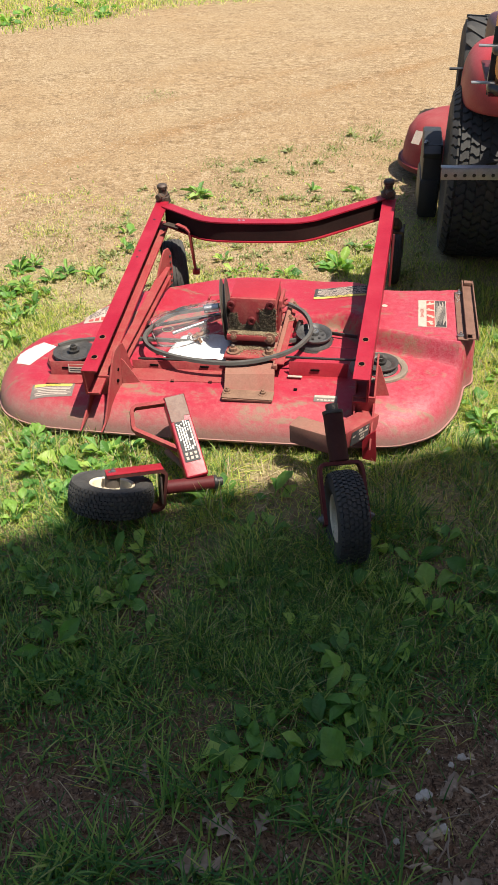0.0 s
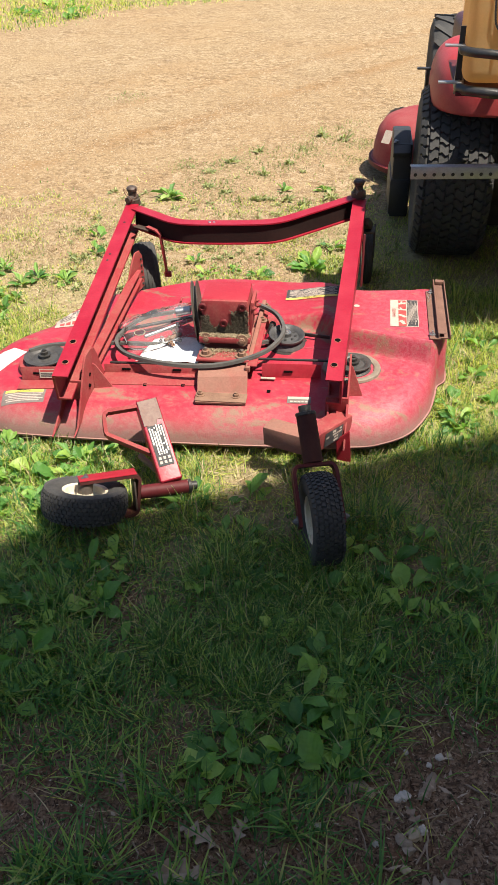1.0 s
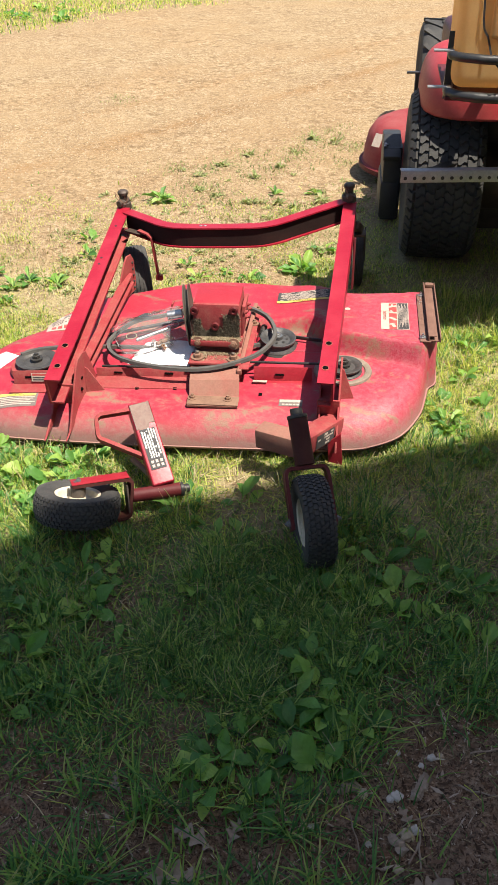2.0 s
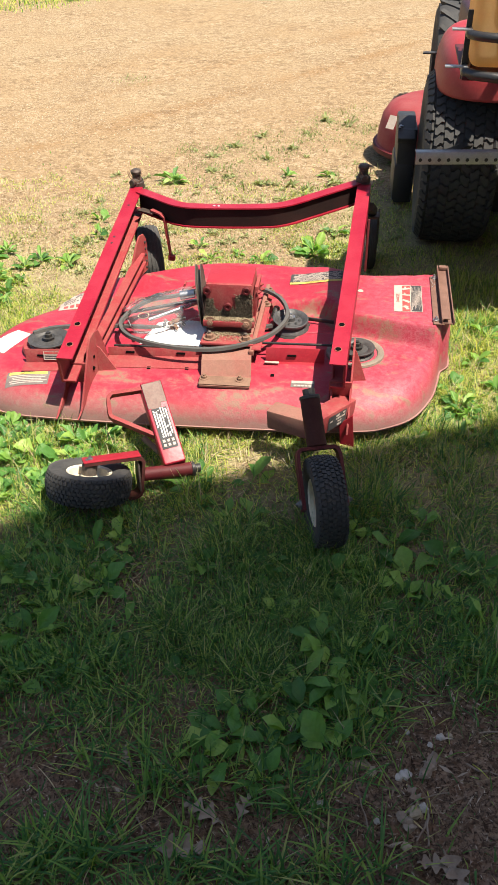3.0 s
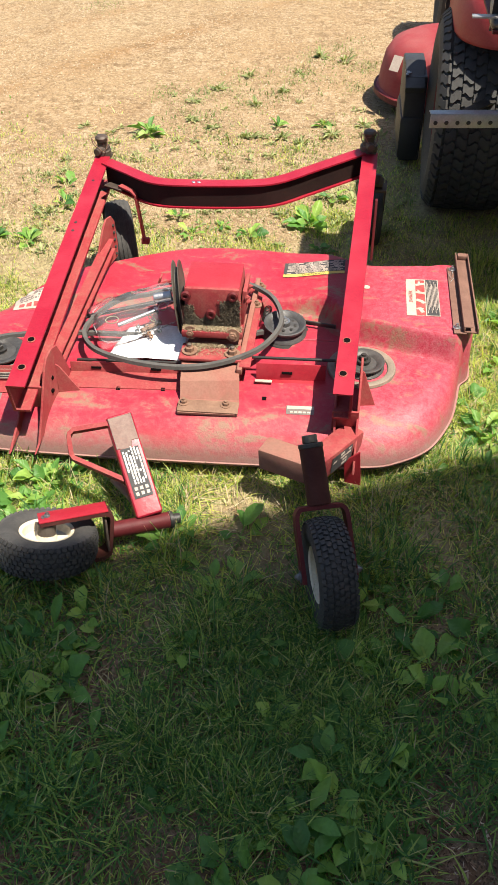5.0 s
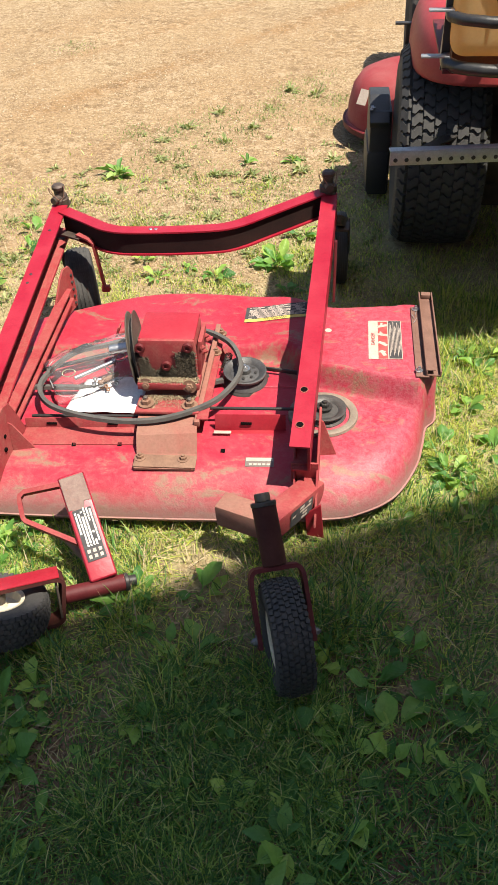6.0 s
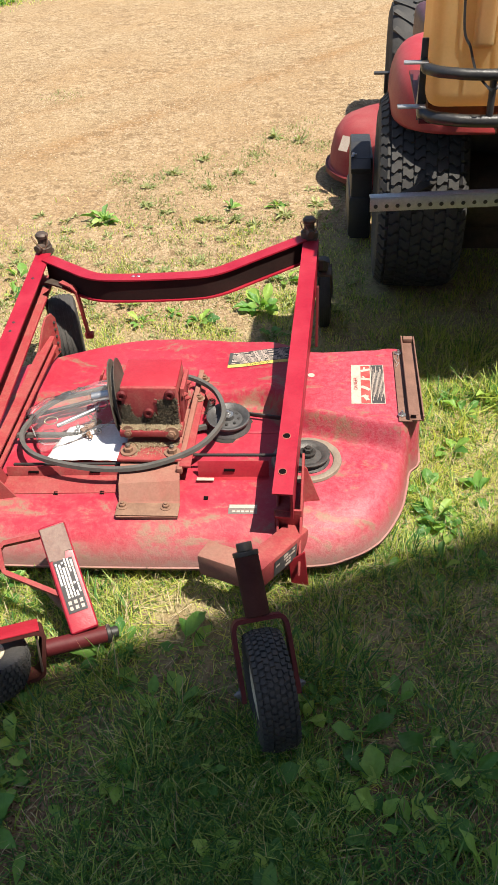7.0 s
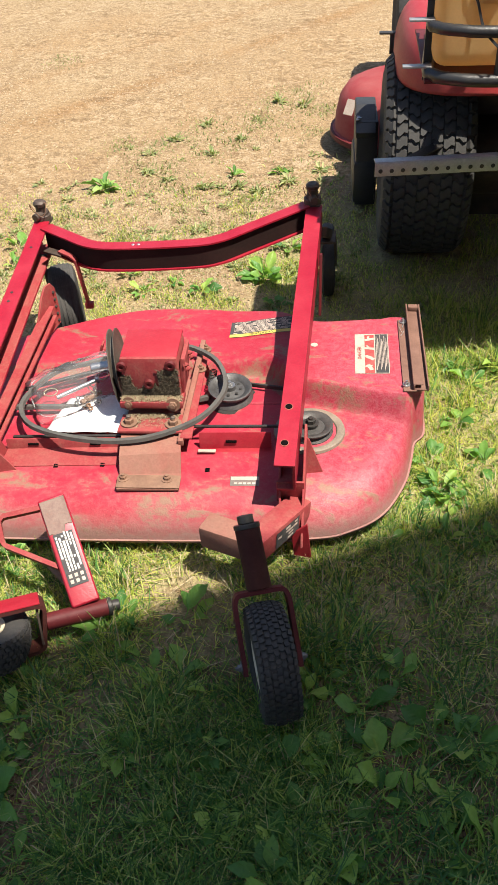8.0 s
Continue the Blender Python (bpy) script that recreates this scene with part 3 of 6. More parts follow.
def deck_shell():
    bm = bmesh.new()
    depths = [0.0, 0.004, 0.012, 0.024, 0.04, 0.06, 0.085, 0.115, 0.15]
    rows = []
    n = len(OUTLINE)
    for p in OUTLINE:
        q = Vector((min(max(p.x, -0.42), 0.40), 0.0, 0))
        d = (q - p).length
        way = (q - p) / d
        front = step01(0.05, -0.25, p.y)
        leftness = step01(-0.40, -0.62, p.x)
        rear = step01(0.0, 0.2, p.y)
        front *= 1 - 0.55 * step01(0.52, 0.72, p.x)
        roll = (0.030 - 0.018 * step01(0.60, 0.72, p.x)) + 0.135 * max(front, leftness * 0.7) * (1 - 0.75 * rear * (1 - leftness))
        low = 0.046
        # rolled lip: a small outward flange, then the skin
        line = []
        out = -way
        line.append((p + out * 0.005, low - 0.006))
        line.append((p + out * 0.005, low))
        ds = depths + [0.15 + (d - 0.15) * k / 30 for k in range(1, 31)]
        for s in ds:
            c = p + way * s
            top = deck_top(c.x, c.y)
            if s < roll:
                u = 1 - s / roll
                z = lerp(low, top, math.sqrt(max(0.0, 1 - u ** 2.3)))
            else:
                z = top
            line.append((c, z))
        rows.append([bm.verts.new((c.x, c.y, z)) for c, z in line])
    for i in range(n):
        a, b = rows[i], rows[(i + 1) % n]
        for j in range(len(a) - 1):
            bm.faces.new((a[j], b[j], b[j + 1], a[j + 1]))
    # the middle strip between the inner ends
    bmesh.ops.remove_doubles(bm, verts=bm.verts, dist=0.0004)
    bm.transform(SHELL_M)
    tree = BVHTree.FromBMesh(bm)
    ob = part("shell", bm, DECK_PAINT, DECK, "sun-faded red stamped steel shell, dusty towards its front lip")
    sol = ob.modifiers.new("thickness", "SOLIDIFY")
    sol.thickness = 0.004
    sol.offset = -1 if sum(p.normal.z * p.area for p in ob.data.polygons) > 0 else 1
    return ob, tree


SHELL, SHELL_TREE = deck_shell()


def on_deck(x, y):
    """World height of the shell under a world x, y."""
    hit = SHELL_TREE.ray_cast(Vector((x, y, 1.0)), Vector((0, 0, -1)))
    return hit[0].z if hit[0] else 0.15


# lift frame: two channel arms joined by a bent cross channel
xbar = smooth_line([(-0.392, 3.17, 0.384), (-0.30, 3.105, 0.384), (-0.215, 3.052, 0.383), (-0.12, 3.038, 0.385), (0.08, 3.05, 0.389), (0.17, 3.072, 0.393), (0.27, 3.145, 0.402), (0.425, 3.245, 0.425)], 6)
# near-black sheet colours in the shade inside the cross channel
WEB_SHADE = worn("black_brown_web", (0.018, 0.010, 0.009), (0.030, 0.014, 0.012), (0.05, 0.032, 0.022), 0.8, dirty=0.4, spec=0.15)
FRAME = part("lift_frame", sweep(xbar, [(0.022, -0.046), (0.022, -0.041), (-0.017, -0.041), (-0.017, 0.025), (0.022, 0.025), (0.022, 0.030), (-0.022, 0.030), (-0.022, -0.046)]), RED_CLEAN, DECK, "bright red bent cross channel of the lift frame")
CHANNEL = [(-0.024, -0.056), (-0.024, 0.036), (0.024, 0.036), (0.024, 0.031), (-0.019, 0.031), (-0.019, -0.051), (0.020, -0.051), (0.020, -0.056)]
ARM_L, ARM_R = [(-0.368, 2.175, 0.232), (-0.413, 3.205, 0.380)], [(0.428, 2.232, 0.242), (0.446, 3.245, 0.416)]
part("channel_arm", sweep(ARM_L, CHANNEL), RED_CLEAN, FRAME, "red channel arm running back to the pivot")
part("channel_arm", sweep(ARM_R, [(-s, v) for s, v in CHANNEL]), RED_CLEAN, FRAME, "red channel arm running back to the pivot")
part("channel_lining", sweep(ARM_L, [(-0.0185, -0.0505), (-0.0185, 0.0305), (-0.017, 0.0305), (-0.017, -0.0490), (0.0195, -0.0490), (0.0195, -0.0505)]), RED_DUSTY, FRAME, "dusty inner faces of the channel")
part("channel_lining", sweep(ARM_R, [(0.0185, -0.0505), (0.0185, 0.0305), (0.017, 0.0305), (0.017, -0.0490), (-0.0195, -0.0490), (-0.0195, -0.0505)]), RED_DUSTY, FRAME, "dusty inner faces of the channel")
part("channel_lining", sweep([(p.x, p.y - 0.0145, p.z) for p in xbar], [(-0.0012, -0.0405), (-0.0012, 0.0245), (0.0012, 0.0245), (0.0012, -0.0405)]), WEB_SHADE, FRAME, "dark inner web, its shade put into the colour")
for k, x in enumerate((-0.082, -0.066)):
    part("bolt_head", cyl(0.0055, 0.003, pose(x, 3.040 + 0.001 * k, 0.4165)), STEEL, FRAME)


GREASY = worn("greasy_brown_steel", (0.055, 0.040, 0.032), (0.10, 0.07, 0.055), (0.17, 0.11, 0.075), 0.6, 0.3, spread=25, dirty=0.4)


def pivot_pin(x, y, z, turn):
    pin = part("pivot_pin", join(cyl(0.020, 0.010, pose(x, y, z + 0.034)), cyl(0.027, 0.022, pose(x, y, z + 0.020)), cyl(0.016, 0.036, pose(x, y, z + 0.044)),
                                 lathe([(0, 0.056), (0.012, 0.056), (0.020, 0.061), (0.021, 0.070), (0.015, 0.076), (0, 0.078)], 18, pose(x, y, z))), GREASY, DECK, "black greasy pivot pin with a clip")
    part("clevis", join(box(0.05, 0.05, 0.012, pose(x, y, z + 0.008), 0.003), cyl(0.012, 0.06, pose(x, y - 0.01, z + 0.034, 90, 0, turn))), GREASY, pin)
    ring = [(x + 0.026 * math.cos(a), y - 0.02 + 0.014 * math.sin(a), z + 0.056 + 0.020 * math.sin(a * 2 + 0.6)) for a in [i * math.pi / 9 for i in range(18)]]
    part("hairpin_clip", sweep(ring, circle(0.0013, 6), True), RUST, pin)


pivot_pin(-0.418, 3.225, 0.398, -20)
pivot_pin(0.440, 3.255, 0.440, 15)


HOLE = worn("hole_shade", (0.006, 0.005, 0.005), (0.008, 0.006, 0.006), (0.010, 0.007, 0.006), 0.95, spec=0.0)
RUST_RING = worn("rust_ring", (0.26, 0.055, 0.045), (0.30, 0.085, 0.06), (0.22, 0.02, 0.02), 0.8, spread=60)


def arm_hole(x, y, z):
    hole = part("bolt_hole", lathe([(0.0, 0.0004), (0.0086, 0.0004), (0.0088, 0.0)], 18, pose(x, y, z + 0.0016, 9, 0, 0)), HOLE, FRAME, "dark bolt hole")
    part("rust_ring", lathe([(0.0086, 0.0), (0.0088, 0.0018), (0.0106, 0.0014), (0.0110, 0.0)], 18, pose(x, y - 0.0006, z + 0.0004, 9, 0, 0)), RUST_RING, hole)


arm_hole(0.426, 2.407, 0.3075)
arm_hole(0.424, 2.293, 0.2885)
arm_hole(-0.378, 2.335, 0.2912)
arm_hole(-0.371, 2.235, 0.277)
for x, y, z in ((0.436, 2.79, 0.373), (0.440, 2.82, 0.378), (0.440, 3.08, 0.423), (0.446, 3.10, 0.426), (-0.402, 2.84, 0.3642), (-0.400, 2.80, 0.3585), (-0.408, 3.06, 0.3960)):
    part("rivet_hole", cyl(0.0045, 0.002, pose(x, y, z, 9)), DARK, FRAME)

# upright fin plates that carry the arms' front ends
part("fin_plate", plate([(-0.20, -0.055), (-0.13, 0.02), (0.0, 0.145), (0.012, 0.15), (0.022, 0.135), (0.06, 0.02), (0.06, 0.0), (-0.06, -0.012)], 0.006, Matrix.Translation((0.466, 2.36, 0.135)) @ Matrix.Rotation(radians(90), 4, "Z") @ Matrix.Rotation(radians(90), 4, "X")), RED_DUSTY, DECK)
fin_l = part("fin_plate", plate([(-0.20, -0.06), (-0.17, -0.045), (-0.13, 0.02), (-0.070, 0.125), (-0.052, 0.143), (-0.020, 0.150), (0.008, 0.142), (0.025, 0.11), (0.06, 0.02), (0.06, 0.0), (-0.06, -0.012)], 0.006, Matrix.Translation((-0.328, 2.345, 0.125)) @ Matrix.Rotation(radians(84), 4, "Z") @ Matrix.Rotation(radians(90), 4, "X")), RED_DUSTY, DECK)
for i in range(3):
    for j in range(2):
        part("adjust_hole", cyl(0.0058, 0.0076, pose(-0.3295 - 0.003 * j + 0.0014 * i, 2.315 + 0.030 * j - 0.014 * i, 0.232 - 0.032 * i, 0, 90, -6), 12), HOLE, fin_l)
part("fin_gusset", plate([(-0.18, -0.055), (-0.10, 0.0), (-0.02, 0.10), (0.0, 0.10), (0.03, 0.0)], 0.006, Matrix.Translation((-0.40, 2.315, 0.125)) @ Matrix.Rotation(radians(86), 4, "Z") @ Matrix.Rotation(radians(90), 4, "X")), RED_DUSTY, DECK)
part("fin_gusset", plate([(-0.14, -0.04), (-0.08, 0.0), (-0.03, 0.09), (0.0, 0.10), (0.03, 0.0)], 0.006, Matrix.Translation((0.408, 2.315, 0.135)) @ Matrix.Rotation(radians(92), 4, "Z") @ Matrix.Rotation(radians(90), 4, "X")), RED_DUSTY, DECK)
for x0 in (-0.364, 0.438):
    part("cross_plate", box(0.066, 0.006, 0.075, pose(x0, 2.262, 0.165, 8), 0.0015), RED_DUSTY, DECK)
part("fin_gusset", plate([(0, 0), (0.060, 0.0), (0.012, 0.080), (0, 0.090)], 0.005, Matrix.Translation((-0.325, 2.322, on_deck(-0.30, 2.33) - 0.004)) @ Matrix.Rotation(radians(12), 4, "Z") @ Matrix.Rotation(radians(84), 4, "X")), RED_DUSTY, DECK)
part("fin_gusset", plate([(0, 0), (0.042, 0.0), (0.010, 0.095), (0, 0.105)], 0.005, Matrix.Translation((0.470, 2.345, on_deck(0.49, 2.35) - 0.003)) @ Matrix.Rotation(radians(8), 4, "Z") @ Matrix.Rotation(radians(80), 4, "X")), RED_DUSTY, DECK)

# lower link and hole plate by the rear left wheel
part("lower_link", sweep([(-0.352, 2.36, 0.175), (-0.336, 2.93, 0.250)], [(-0.015, -0.02), (-0.015, 0.02), (0.015, 0.02), (0.015, 0.015), (-0.010, 0.015), (-0.010, -0.015), (0.015, -0.015), (0.015, -0.02)]), RED_DUSTY, DECK)
plate_l = part("hole_plate", plate([(-0.10, -0.02), (0.05, -0.02), (0.06, 0.02), (0.055, 0.10), (0.035, 0.125), (0.0, 0.13), (-0.03, 0.11), (-0.10, 0.03)], 0.006, Matrix.Translation((-0.342, 2.925, 0.205)) @ Matrix.Rotation(radians(82), 4, "Z") @ Matrix.Rotation(radians(90), 4, "X")), RED_DUSTY, DECK)
for i in range(5):
    part("adjust_hole", cyl(0.005, 0.012, pose(-0.332, 2.962, 0.20 + 0.024 * i, 0, 90, 0), 10), DARK, plate_l)
hanger = part("hanger_rod", sweep([(-0.330, 3.085, 0.372), (-0.290, 3.062, 0.368), (-0.276, 3.06, 0.355), (-0.264, 3.06, 0.235), (-0.261, 3.06, 0.200)], [(-0.009, -0.003), (-0.009, 0.003), (0.009, 0.003), (0.009, -0.003)]), RED_DUSTY, DECK, "bent flat hanger strap")
part("foot", box(0.026, 0.018, 0.020, pose(-0.258, 3.060, 0.198), 0.003), RED_DUSTY, hanger)
part("cross_tab", box(0.070, 0.030, 0.006, pose(-0.350, 3.095, 0.362, 0, 0, -25), 0.001), GREASY, hanger)
part("hanger_rod", bar((0.476, 2.975, 0.225), (0.476, 3.02, 0.40), 0.008, 0.03), RED_DULL, DECK)


# wheels
def tyre_profile(r, w, rim, tread=0.0):
    h = w / 2
    return [(rim, -h * 0.62), (rim + 0.006, -h * 0.80), (rim + (r - rim) * 0.35, -h * 0.98), (r - (r - rim) * 0.35, -h), (r - (r - rim) * 0.12, -h * 0.90), (r - 0.003, -h * 0.68), (r, -h * 0.35), (r + 0.001, 0.0),
            (r, h * 0.35), (r - 0.003, h * 0.68), (r - (r - rim) * 0.12, h * 0.90), (r - (r - rim) * 0.35, h), (rim + (r - rim) * 0.35, h * 0.98), (rim + 0.006, h * 0.80), (rim, h * 0.62)]


def shoulder_drop(r, rim, f):
    d = r - rim
    return float(np.interp(f, [0.35, 0.68, 0.90, 1.0], [0.0, 0.003, d * 0.12, d * 0.35]))


def tread_blocks(r, w, rows, count, bw, bl, bh, m, skew=0.0, zigzag=0.0, rim=0.06, full=None, wave=0.0):
    """Raised tread blocks round a wheel whose axle is z."""
    bm = bmesh.new()
    for j in range(rows):
        z = (j - (rows - 1) / 2) * w / rows
        drop = shoulder_drop(r, rim, abs(z) / ((full or w) / 2))
        tip = math.copysign(math.atan2(shoulder_drop(r, rim, min(1, abs(z) / ((full or w) / 2) + 0.08)) - shoulder_drop(r, rim, abs(z) / ((full or w) / 2) - 0.08), 0.16 * (full or w) / 2), z)
        for i in range(count):
            a = 2 * math.pi * (i + 0.5 * (j % 2)) / count + zigzag * (j - rows / 2)
            mm = m @ Matrix.Rotation(a, 4, "Z") @ Matrix.Translation((r - drop + bh / 2 - 0.002, 0, z)) @ Matrix.Rotation(-tip, 4, "Y") @ Matrix.Rotation(skew * (1 if j % 2 else -1), 4, "X")
            if wave:
                # an S-shaped lug: four stations across it, the middle ones swung fore and aft
                rings = []
                for f, off in ((-0.5, 0.55), (-0.2, 1.0), (0.2, -1.0), (0.5, -0.55)):
                    y = off * wave * bl * (1 if j % 2 else -1)
                    rings.append([bm.verts.new(mm @ Vector((sx * (bh / 2 + 0.002), y + sy * bl / 2 * (0.84 if sx > 0 else 1), f * bw * (0.92 if sx > 0 else 1)))) for sx, sy in ((-1, -1), (1, -1), (1, 1), (-1, 1))])
                for p, q in zip(rings, rings[1:]):
                    for k in range(4):
                        bm.faces.new((p[k], q[k], q[(k + 1) % 4], p[(k + 1) % 4]))
                bm.faces.new(rings[0])
                bm.faces.new(rings[-1][::-1])
                continue
            vs = [bm.verts.new(mm @ Vector((sx * (bh / 2 + 0.002), sy * bl / 2 * (0.86 if sx > 0 else 1), sz * bw / 2 * (0.9 if sx > 0 else 1)))) for sx in (-1, 1) for sy in (-1, 1) for sz in (-1, 1)]
            for f in ((0, 1, 3, 2), (4, 6, 7, 5), (0, 4, 5, 1), (2, 3, 7, 6), (0, 2, 6, 4), (1, 5, 7, 3)):
                bm.faces.new([vs[k] for k in f])
    return bm


def small_wheel(parent, m, r, w, rim, rubber, knobs, rim_mat=CREAM):
    wheel = part("wheel", join(lathe([(0.0, -w * 0.30), (rim * 0.35, -w * 0.30), (rim * 0.42, -w * 0.16), (rim * 0.86, -w * 0.12), (rim * 0.93, -w * 0.36), (rim + 0.004, -w * 0.40), (rim + 0.004, -w * 0.28), (rim - 0.004, -w * 0.2),
                                      (rim - 0.004, w * 0.2), (rim + 0.004, w * 0.28), (rim + 0.004, w * 0.40), (rim * 0.93, w * 0.36), (rim * 0.86, w * 0.12), (rim * 0.42, w * 0.16), (rim * 0.35, w * 0.30), (0.0, w * 0.30)], 36, m)), rim_mat, parent, "cream painted wheel rim with grime")
    bms = [lathe(tyre_profile(r, w, rim), 48, m, True)]
    if knobs:
        tread = (tread_blocks(r, w * 0.96, 7, 50, w * 0.96 / 7 * 0.90, 2 * math.pi * r / 50 * 0.74, 0.0040, m, 0.22, 0.0, rim, w))
    else:
        for z in (-0.6, -0.3, 0, 0.3, 0.6):
            bms.append(lathe([(r - 0.003, z * w / 2 - 0.004), (r + 0.0035 - 0.006 * abs(z), z * w / 2 - 0.003), (r + 0.0035 - 0.006 * abs(z), z * w / 2 + 0.003), (r - 0.003, z * w / 2 + 0.004)], 48, m))
    tyre = part("tyre", join(*bms), rubber, wheel, "black rubber tyre", True)
    if knobs:
        tagged(part("tread", tread, rubber, wheel, "", False), kind="stuff")
    return wheel


small_wheel(DECK, pose(-0.378, 3.185, 0.130, 0, 88, 20), 0.130, 0.090, 0.06, RUBBER_GREY, False)
small_wheel(DECK, pose(0.480, 3.53, 0.120, 0, 90, 4), 0.125, 0.046, 0.06, RUBBER, False)
part("wheel_fork", join(bar((-0.430, 3.20, 0.125), (-0.425, 3.16, 0.32), 0.006, 0.035), box(0.03, 0.03, 0.008, pose(-0.415, 3.16, 0.32), 0.002)), GREASY, DECK)
part("wheel_fork", join(bar((0.450, 3.53, 0.120), (0.452, 3.36, 0.29), 0.006, 0.045), bar((0.510, 3.53, 0.120), (0.508, 3.36, 0.29), 0.006, 0.045), box(0.062, 0.06, 0.010, pose(0.480, 3.34, 0.292), 0.003), bar((0.47, 3.25, 0.36), (0.485, 3.36, 0.30), 0.03, 0.03)), GREASY, DECK)


# pulleys
def pulley(x, y, z, r, mat=DARK, ring=True):
    p = part("pulley", lathe([(0, 0.016), (0.016, 0.016), (0.018, 0.006), (r * 0.62, 0.004), (r * 0.72, 0.009), (r * 0.94, 0.013), (r, 0.012), (r, 0.009), (r * 0.86, 0.0), (r, -0.009), (r, -0.012), (0, -0.012)], 40, pose(x, y, z)), mat, DECK, "grimy V-belt pulley")
    part("hub_nut", bolt((x, y, z + 0.015), 0.012, head=0.012), DARK, p)
    return p


GREY_SHEAVE = worn("grimy_grey_sheave", (0.062, 0.058, 0.056), (0.11, 0.103, 0.098), (0.12, 0.09, 0.065), 0.55, 0.5, spread=30, dirty=0.5)
pulley(-0.525, 2.435, 0.166, 0.068, GREY_SHEAVE)
pulley(0.474, 2.500, 0.172, 0.057, GREY_SHEAVE)
WORN_RING = worn("worn_ring_metal", (0.20, 0.160, 0.125), (0.30, 0.245, 0.19), (0.10, 0.10, 0.075), 0.6, 0.25, spread=22, dirty=0.5)
part("seal_ring", lathe([(0.068, 0.0), (0.072, 0.006), (0.084, 0.009), (0.091, 0.007), (0.093, 0.0)], 40, pose(0.470, 2.497, on_deck(0.50, 2.44) + 0.001)), WORN_RING, DECK, "worn bare metal seal ring under the pulley")
part("spindle_base", lathe([(0.0, 0.0), (0.09, 0.0), (0.085, 0.012), (0.0, 0.014)], 32, pose(-0.525, 2.435, 0.148)), RED_DUSTY, DECK)
idler = part("idler_pulley", lathe([(0, 0.020), (0.014, 0.020), (0.016, 0.010), (0.040, 0.006), (0.046, 0.012), (0.056, 0.016), (0.060, 0.015), (0.060, 0.010), (0.052, 0.0), (0.062, -0.012), (0.064, -0.016), (0, -0.016)], 40, pose(0.246, 2.636, 0.183, 4, 3, 0)), IDLER_STEEL, DECK, "dull steel idler pulley with round holes")
part("hub_nut", bolt((0.246, 2.636, 0.202), 0.009), STEEL, idler)
for i in range(8):
    a = i * math.pi / 4
    part("web_hole", cyl(0.0045, 0.002, pose(0.246 + 0.030 * math.cos(a), 2.636 + 0.030 * math.sin(a), 0.1915, 4, 3, 0), 10), DARK, idler)
part("idler_lower_sheave", lathe([(0, 0.0), (0.066, 0.0), (0.070, -0.004), (0.062, -0.012), (0.070, -0.022), (0, -0.022)], 36, pose(0.254, 2.628, 0.165, 4, 3, 0)), DARK, DECK)

# gearbox on its saddle bracket
BROWN_STEEL = worn("dusty_brown_steel", (0.085, 0.070, 0.058), (0.13, 0.105, 0.085), (0.19, 0.14, 0.10), 0.6, 0.35, spread=18, dirty=0.5)
GEAR = part("gearbox", box(0.150, 0.128, 0.125, pose(0.062, 2.575, 0.305, 0, 0, 2), 0.010), RED_DUSTY, DECK, "red cast gearbox caked with dry clippings")
part("top_cover", box(0.146, 0.120, 0.010, pose(0.062, 2.580, 0.3665, 3, 0, 2), 0.004), RED, GEAR)
for x, y, z in ((-0.005, 2.508, 0.345), (0.120, 2.513, 0.348), (0.060, 2.510, 0.292)):
    part("boss", join(lathe([(0, 0.004), (0.005, 0.004), (0.0065, 0.008), (0.012, 0.008), (0.014, 0.0)], 18, pose(x, y, z, 90, 0, 2))), RED_DULL, GEAR)
part("base_flange", box(0.165, 0.060, 0.020, pose(0.064, 2.510, 0.243, 0, 0, 2), 0.005), RED_DUSTY, GEAR)
for x in (0.006, 0.122):
    part("flange_bolt", bolt((x, 2.484, 0.246), 0.011, (0, -1, 0.15)), RUST, GEAR)
    nut = part("stud_nut", bolt((x + 0.004, 2.448, 0.2115), 0.0125, head=0.013), RUST, GEAR)
    part("washer", cyl(0.019, 0.003, pose(x + 0.004, 2.448, 0.2095, -4)), RUST, nut)
    part("stud", cyl(0.006, 0.012, pose(x + 0.004, 2.448, 0.229, -4)), BROWN_STEEL, nut)
part("base_plate", box(0.168, 0.078, 0.008, pose(0.068, 2.455, 0.204, -4, 0, 2), 0.002), RED_DUSTY, GEAR)
part("side_cover", join(box(0.012, 0.095, 0.115, pose(0.142, 2.575, 0.30, 0, 6, 2), 0.004), *[bolt((0.150, 2.535 + 0.028 * k, 0.335 - 0.03 * (k % 2)), 0.006, (1, 0, 0.1)) for k in range(4)]), RED_DUSTY, GEAR)
drive_m = pose(-0.043, 2.602, 0.280, 0, 85, 10)
drive = part("drive_pulley", lathe([(0, 0.018), (0.026, 0.018), (0.030, 0.009), (0.070, 0.006), (0.092, 0.0075), (0.101, 0.0095), (0.102, 0.0085), (0.100, 0.0065), (0.076, 0.003), (0.076, -0.003), (0.100, -0.0065), (0.102, -0.0085), (0.101, -0.0095), (0.092, -0.0075), (0.070, -0.006), (0, -0.006)], 64, drive_m), BROWN_STEEL, DECK, "dusty brown drive pulley of two thin pressed discs")
part("input_shaft", cyl(0.014, 0.05, pose(-0.09, 2.592, 0.284, 0, 83, 12)), STEEL, drive)
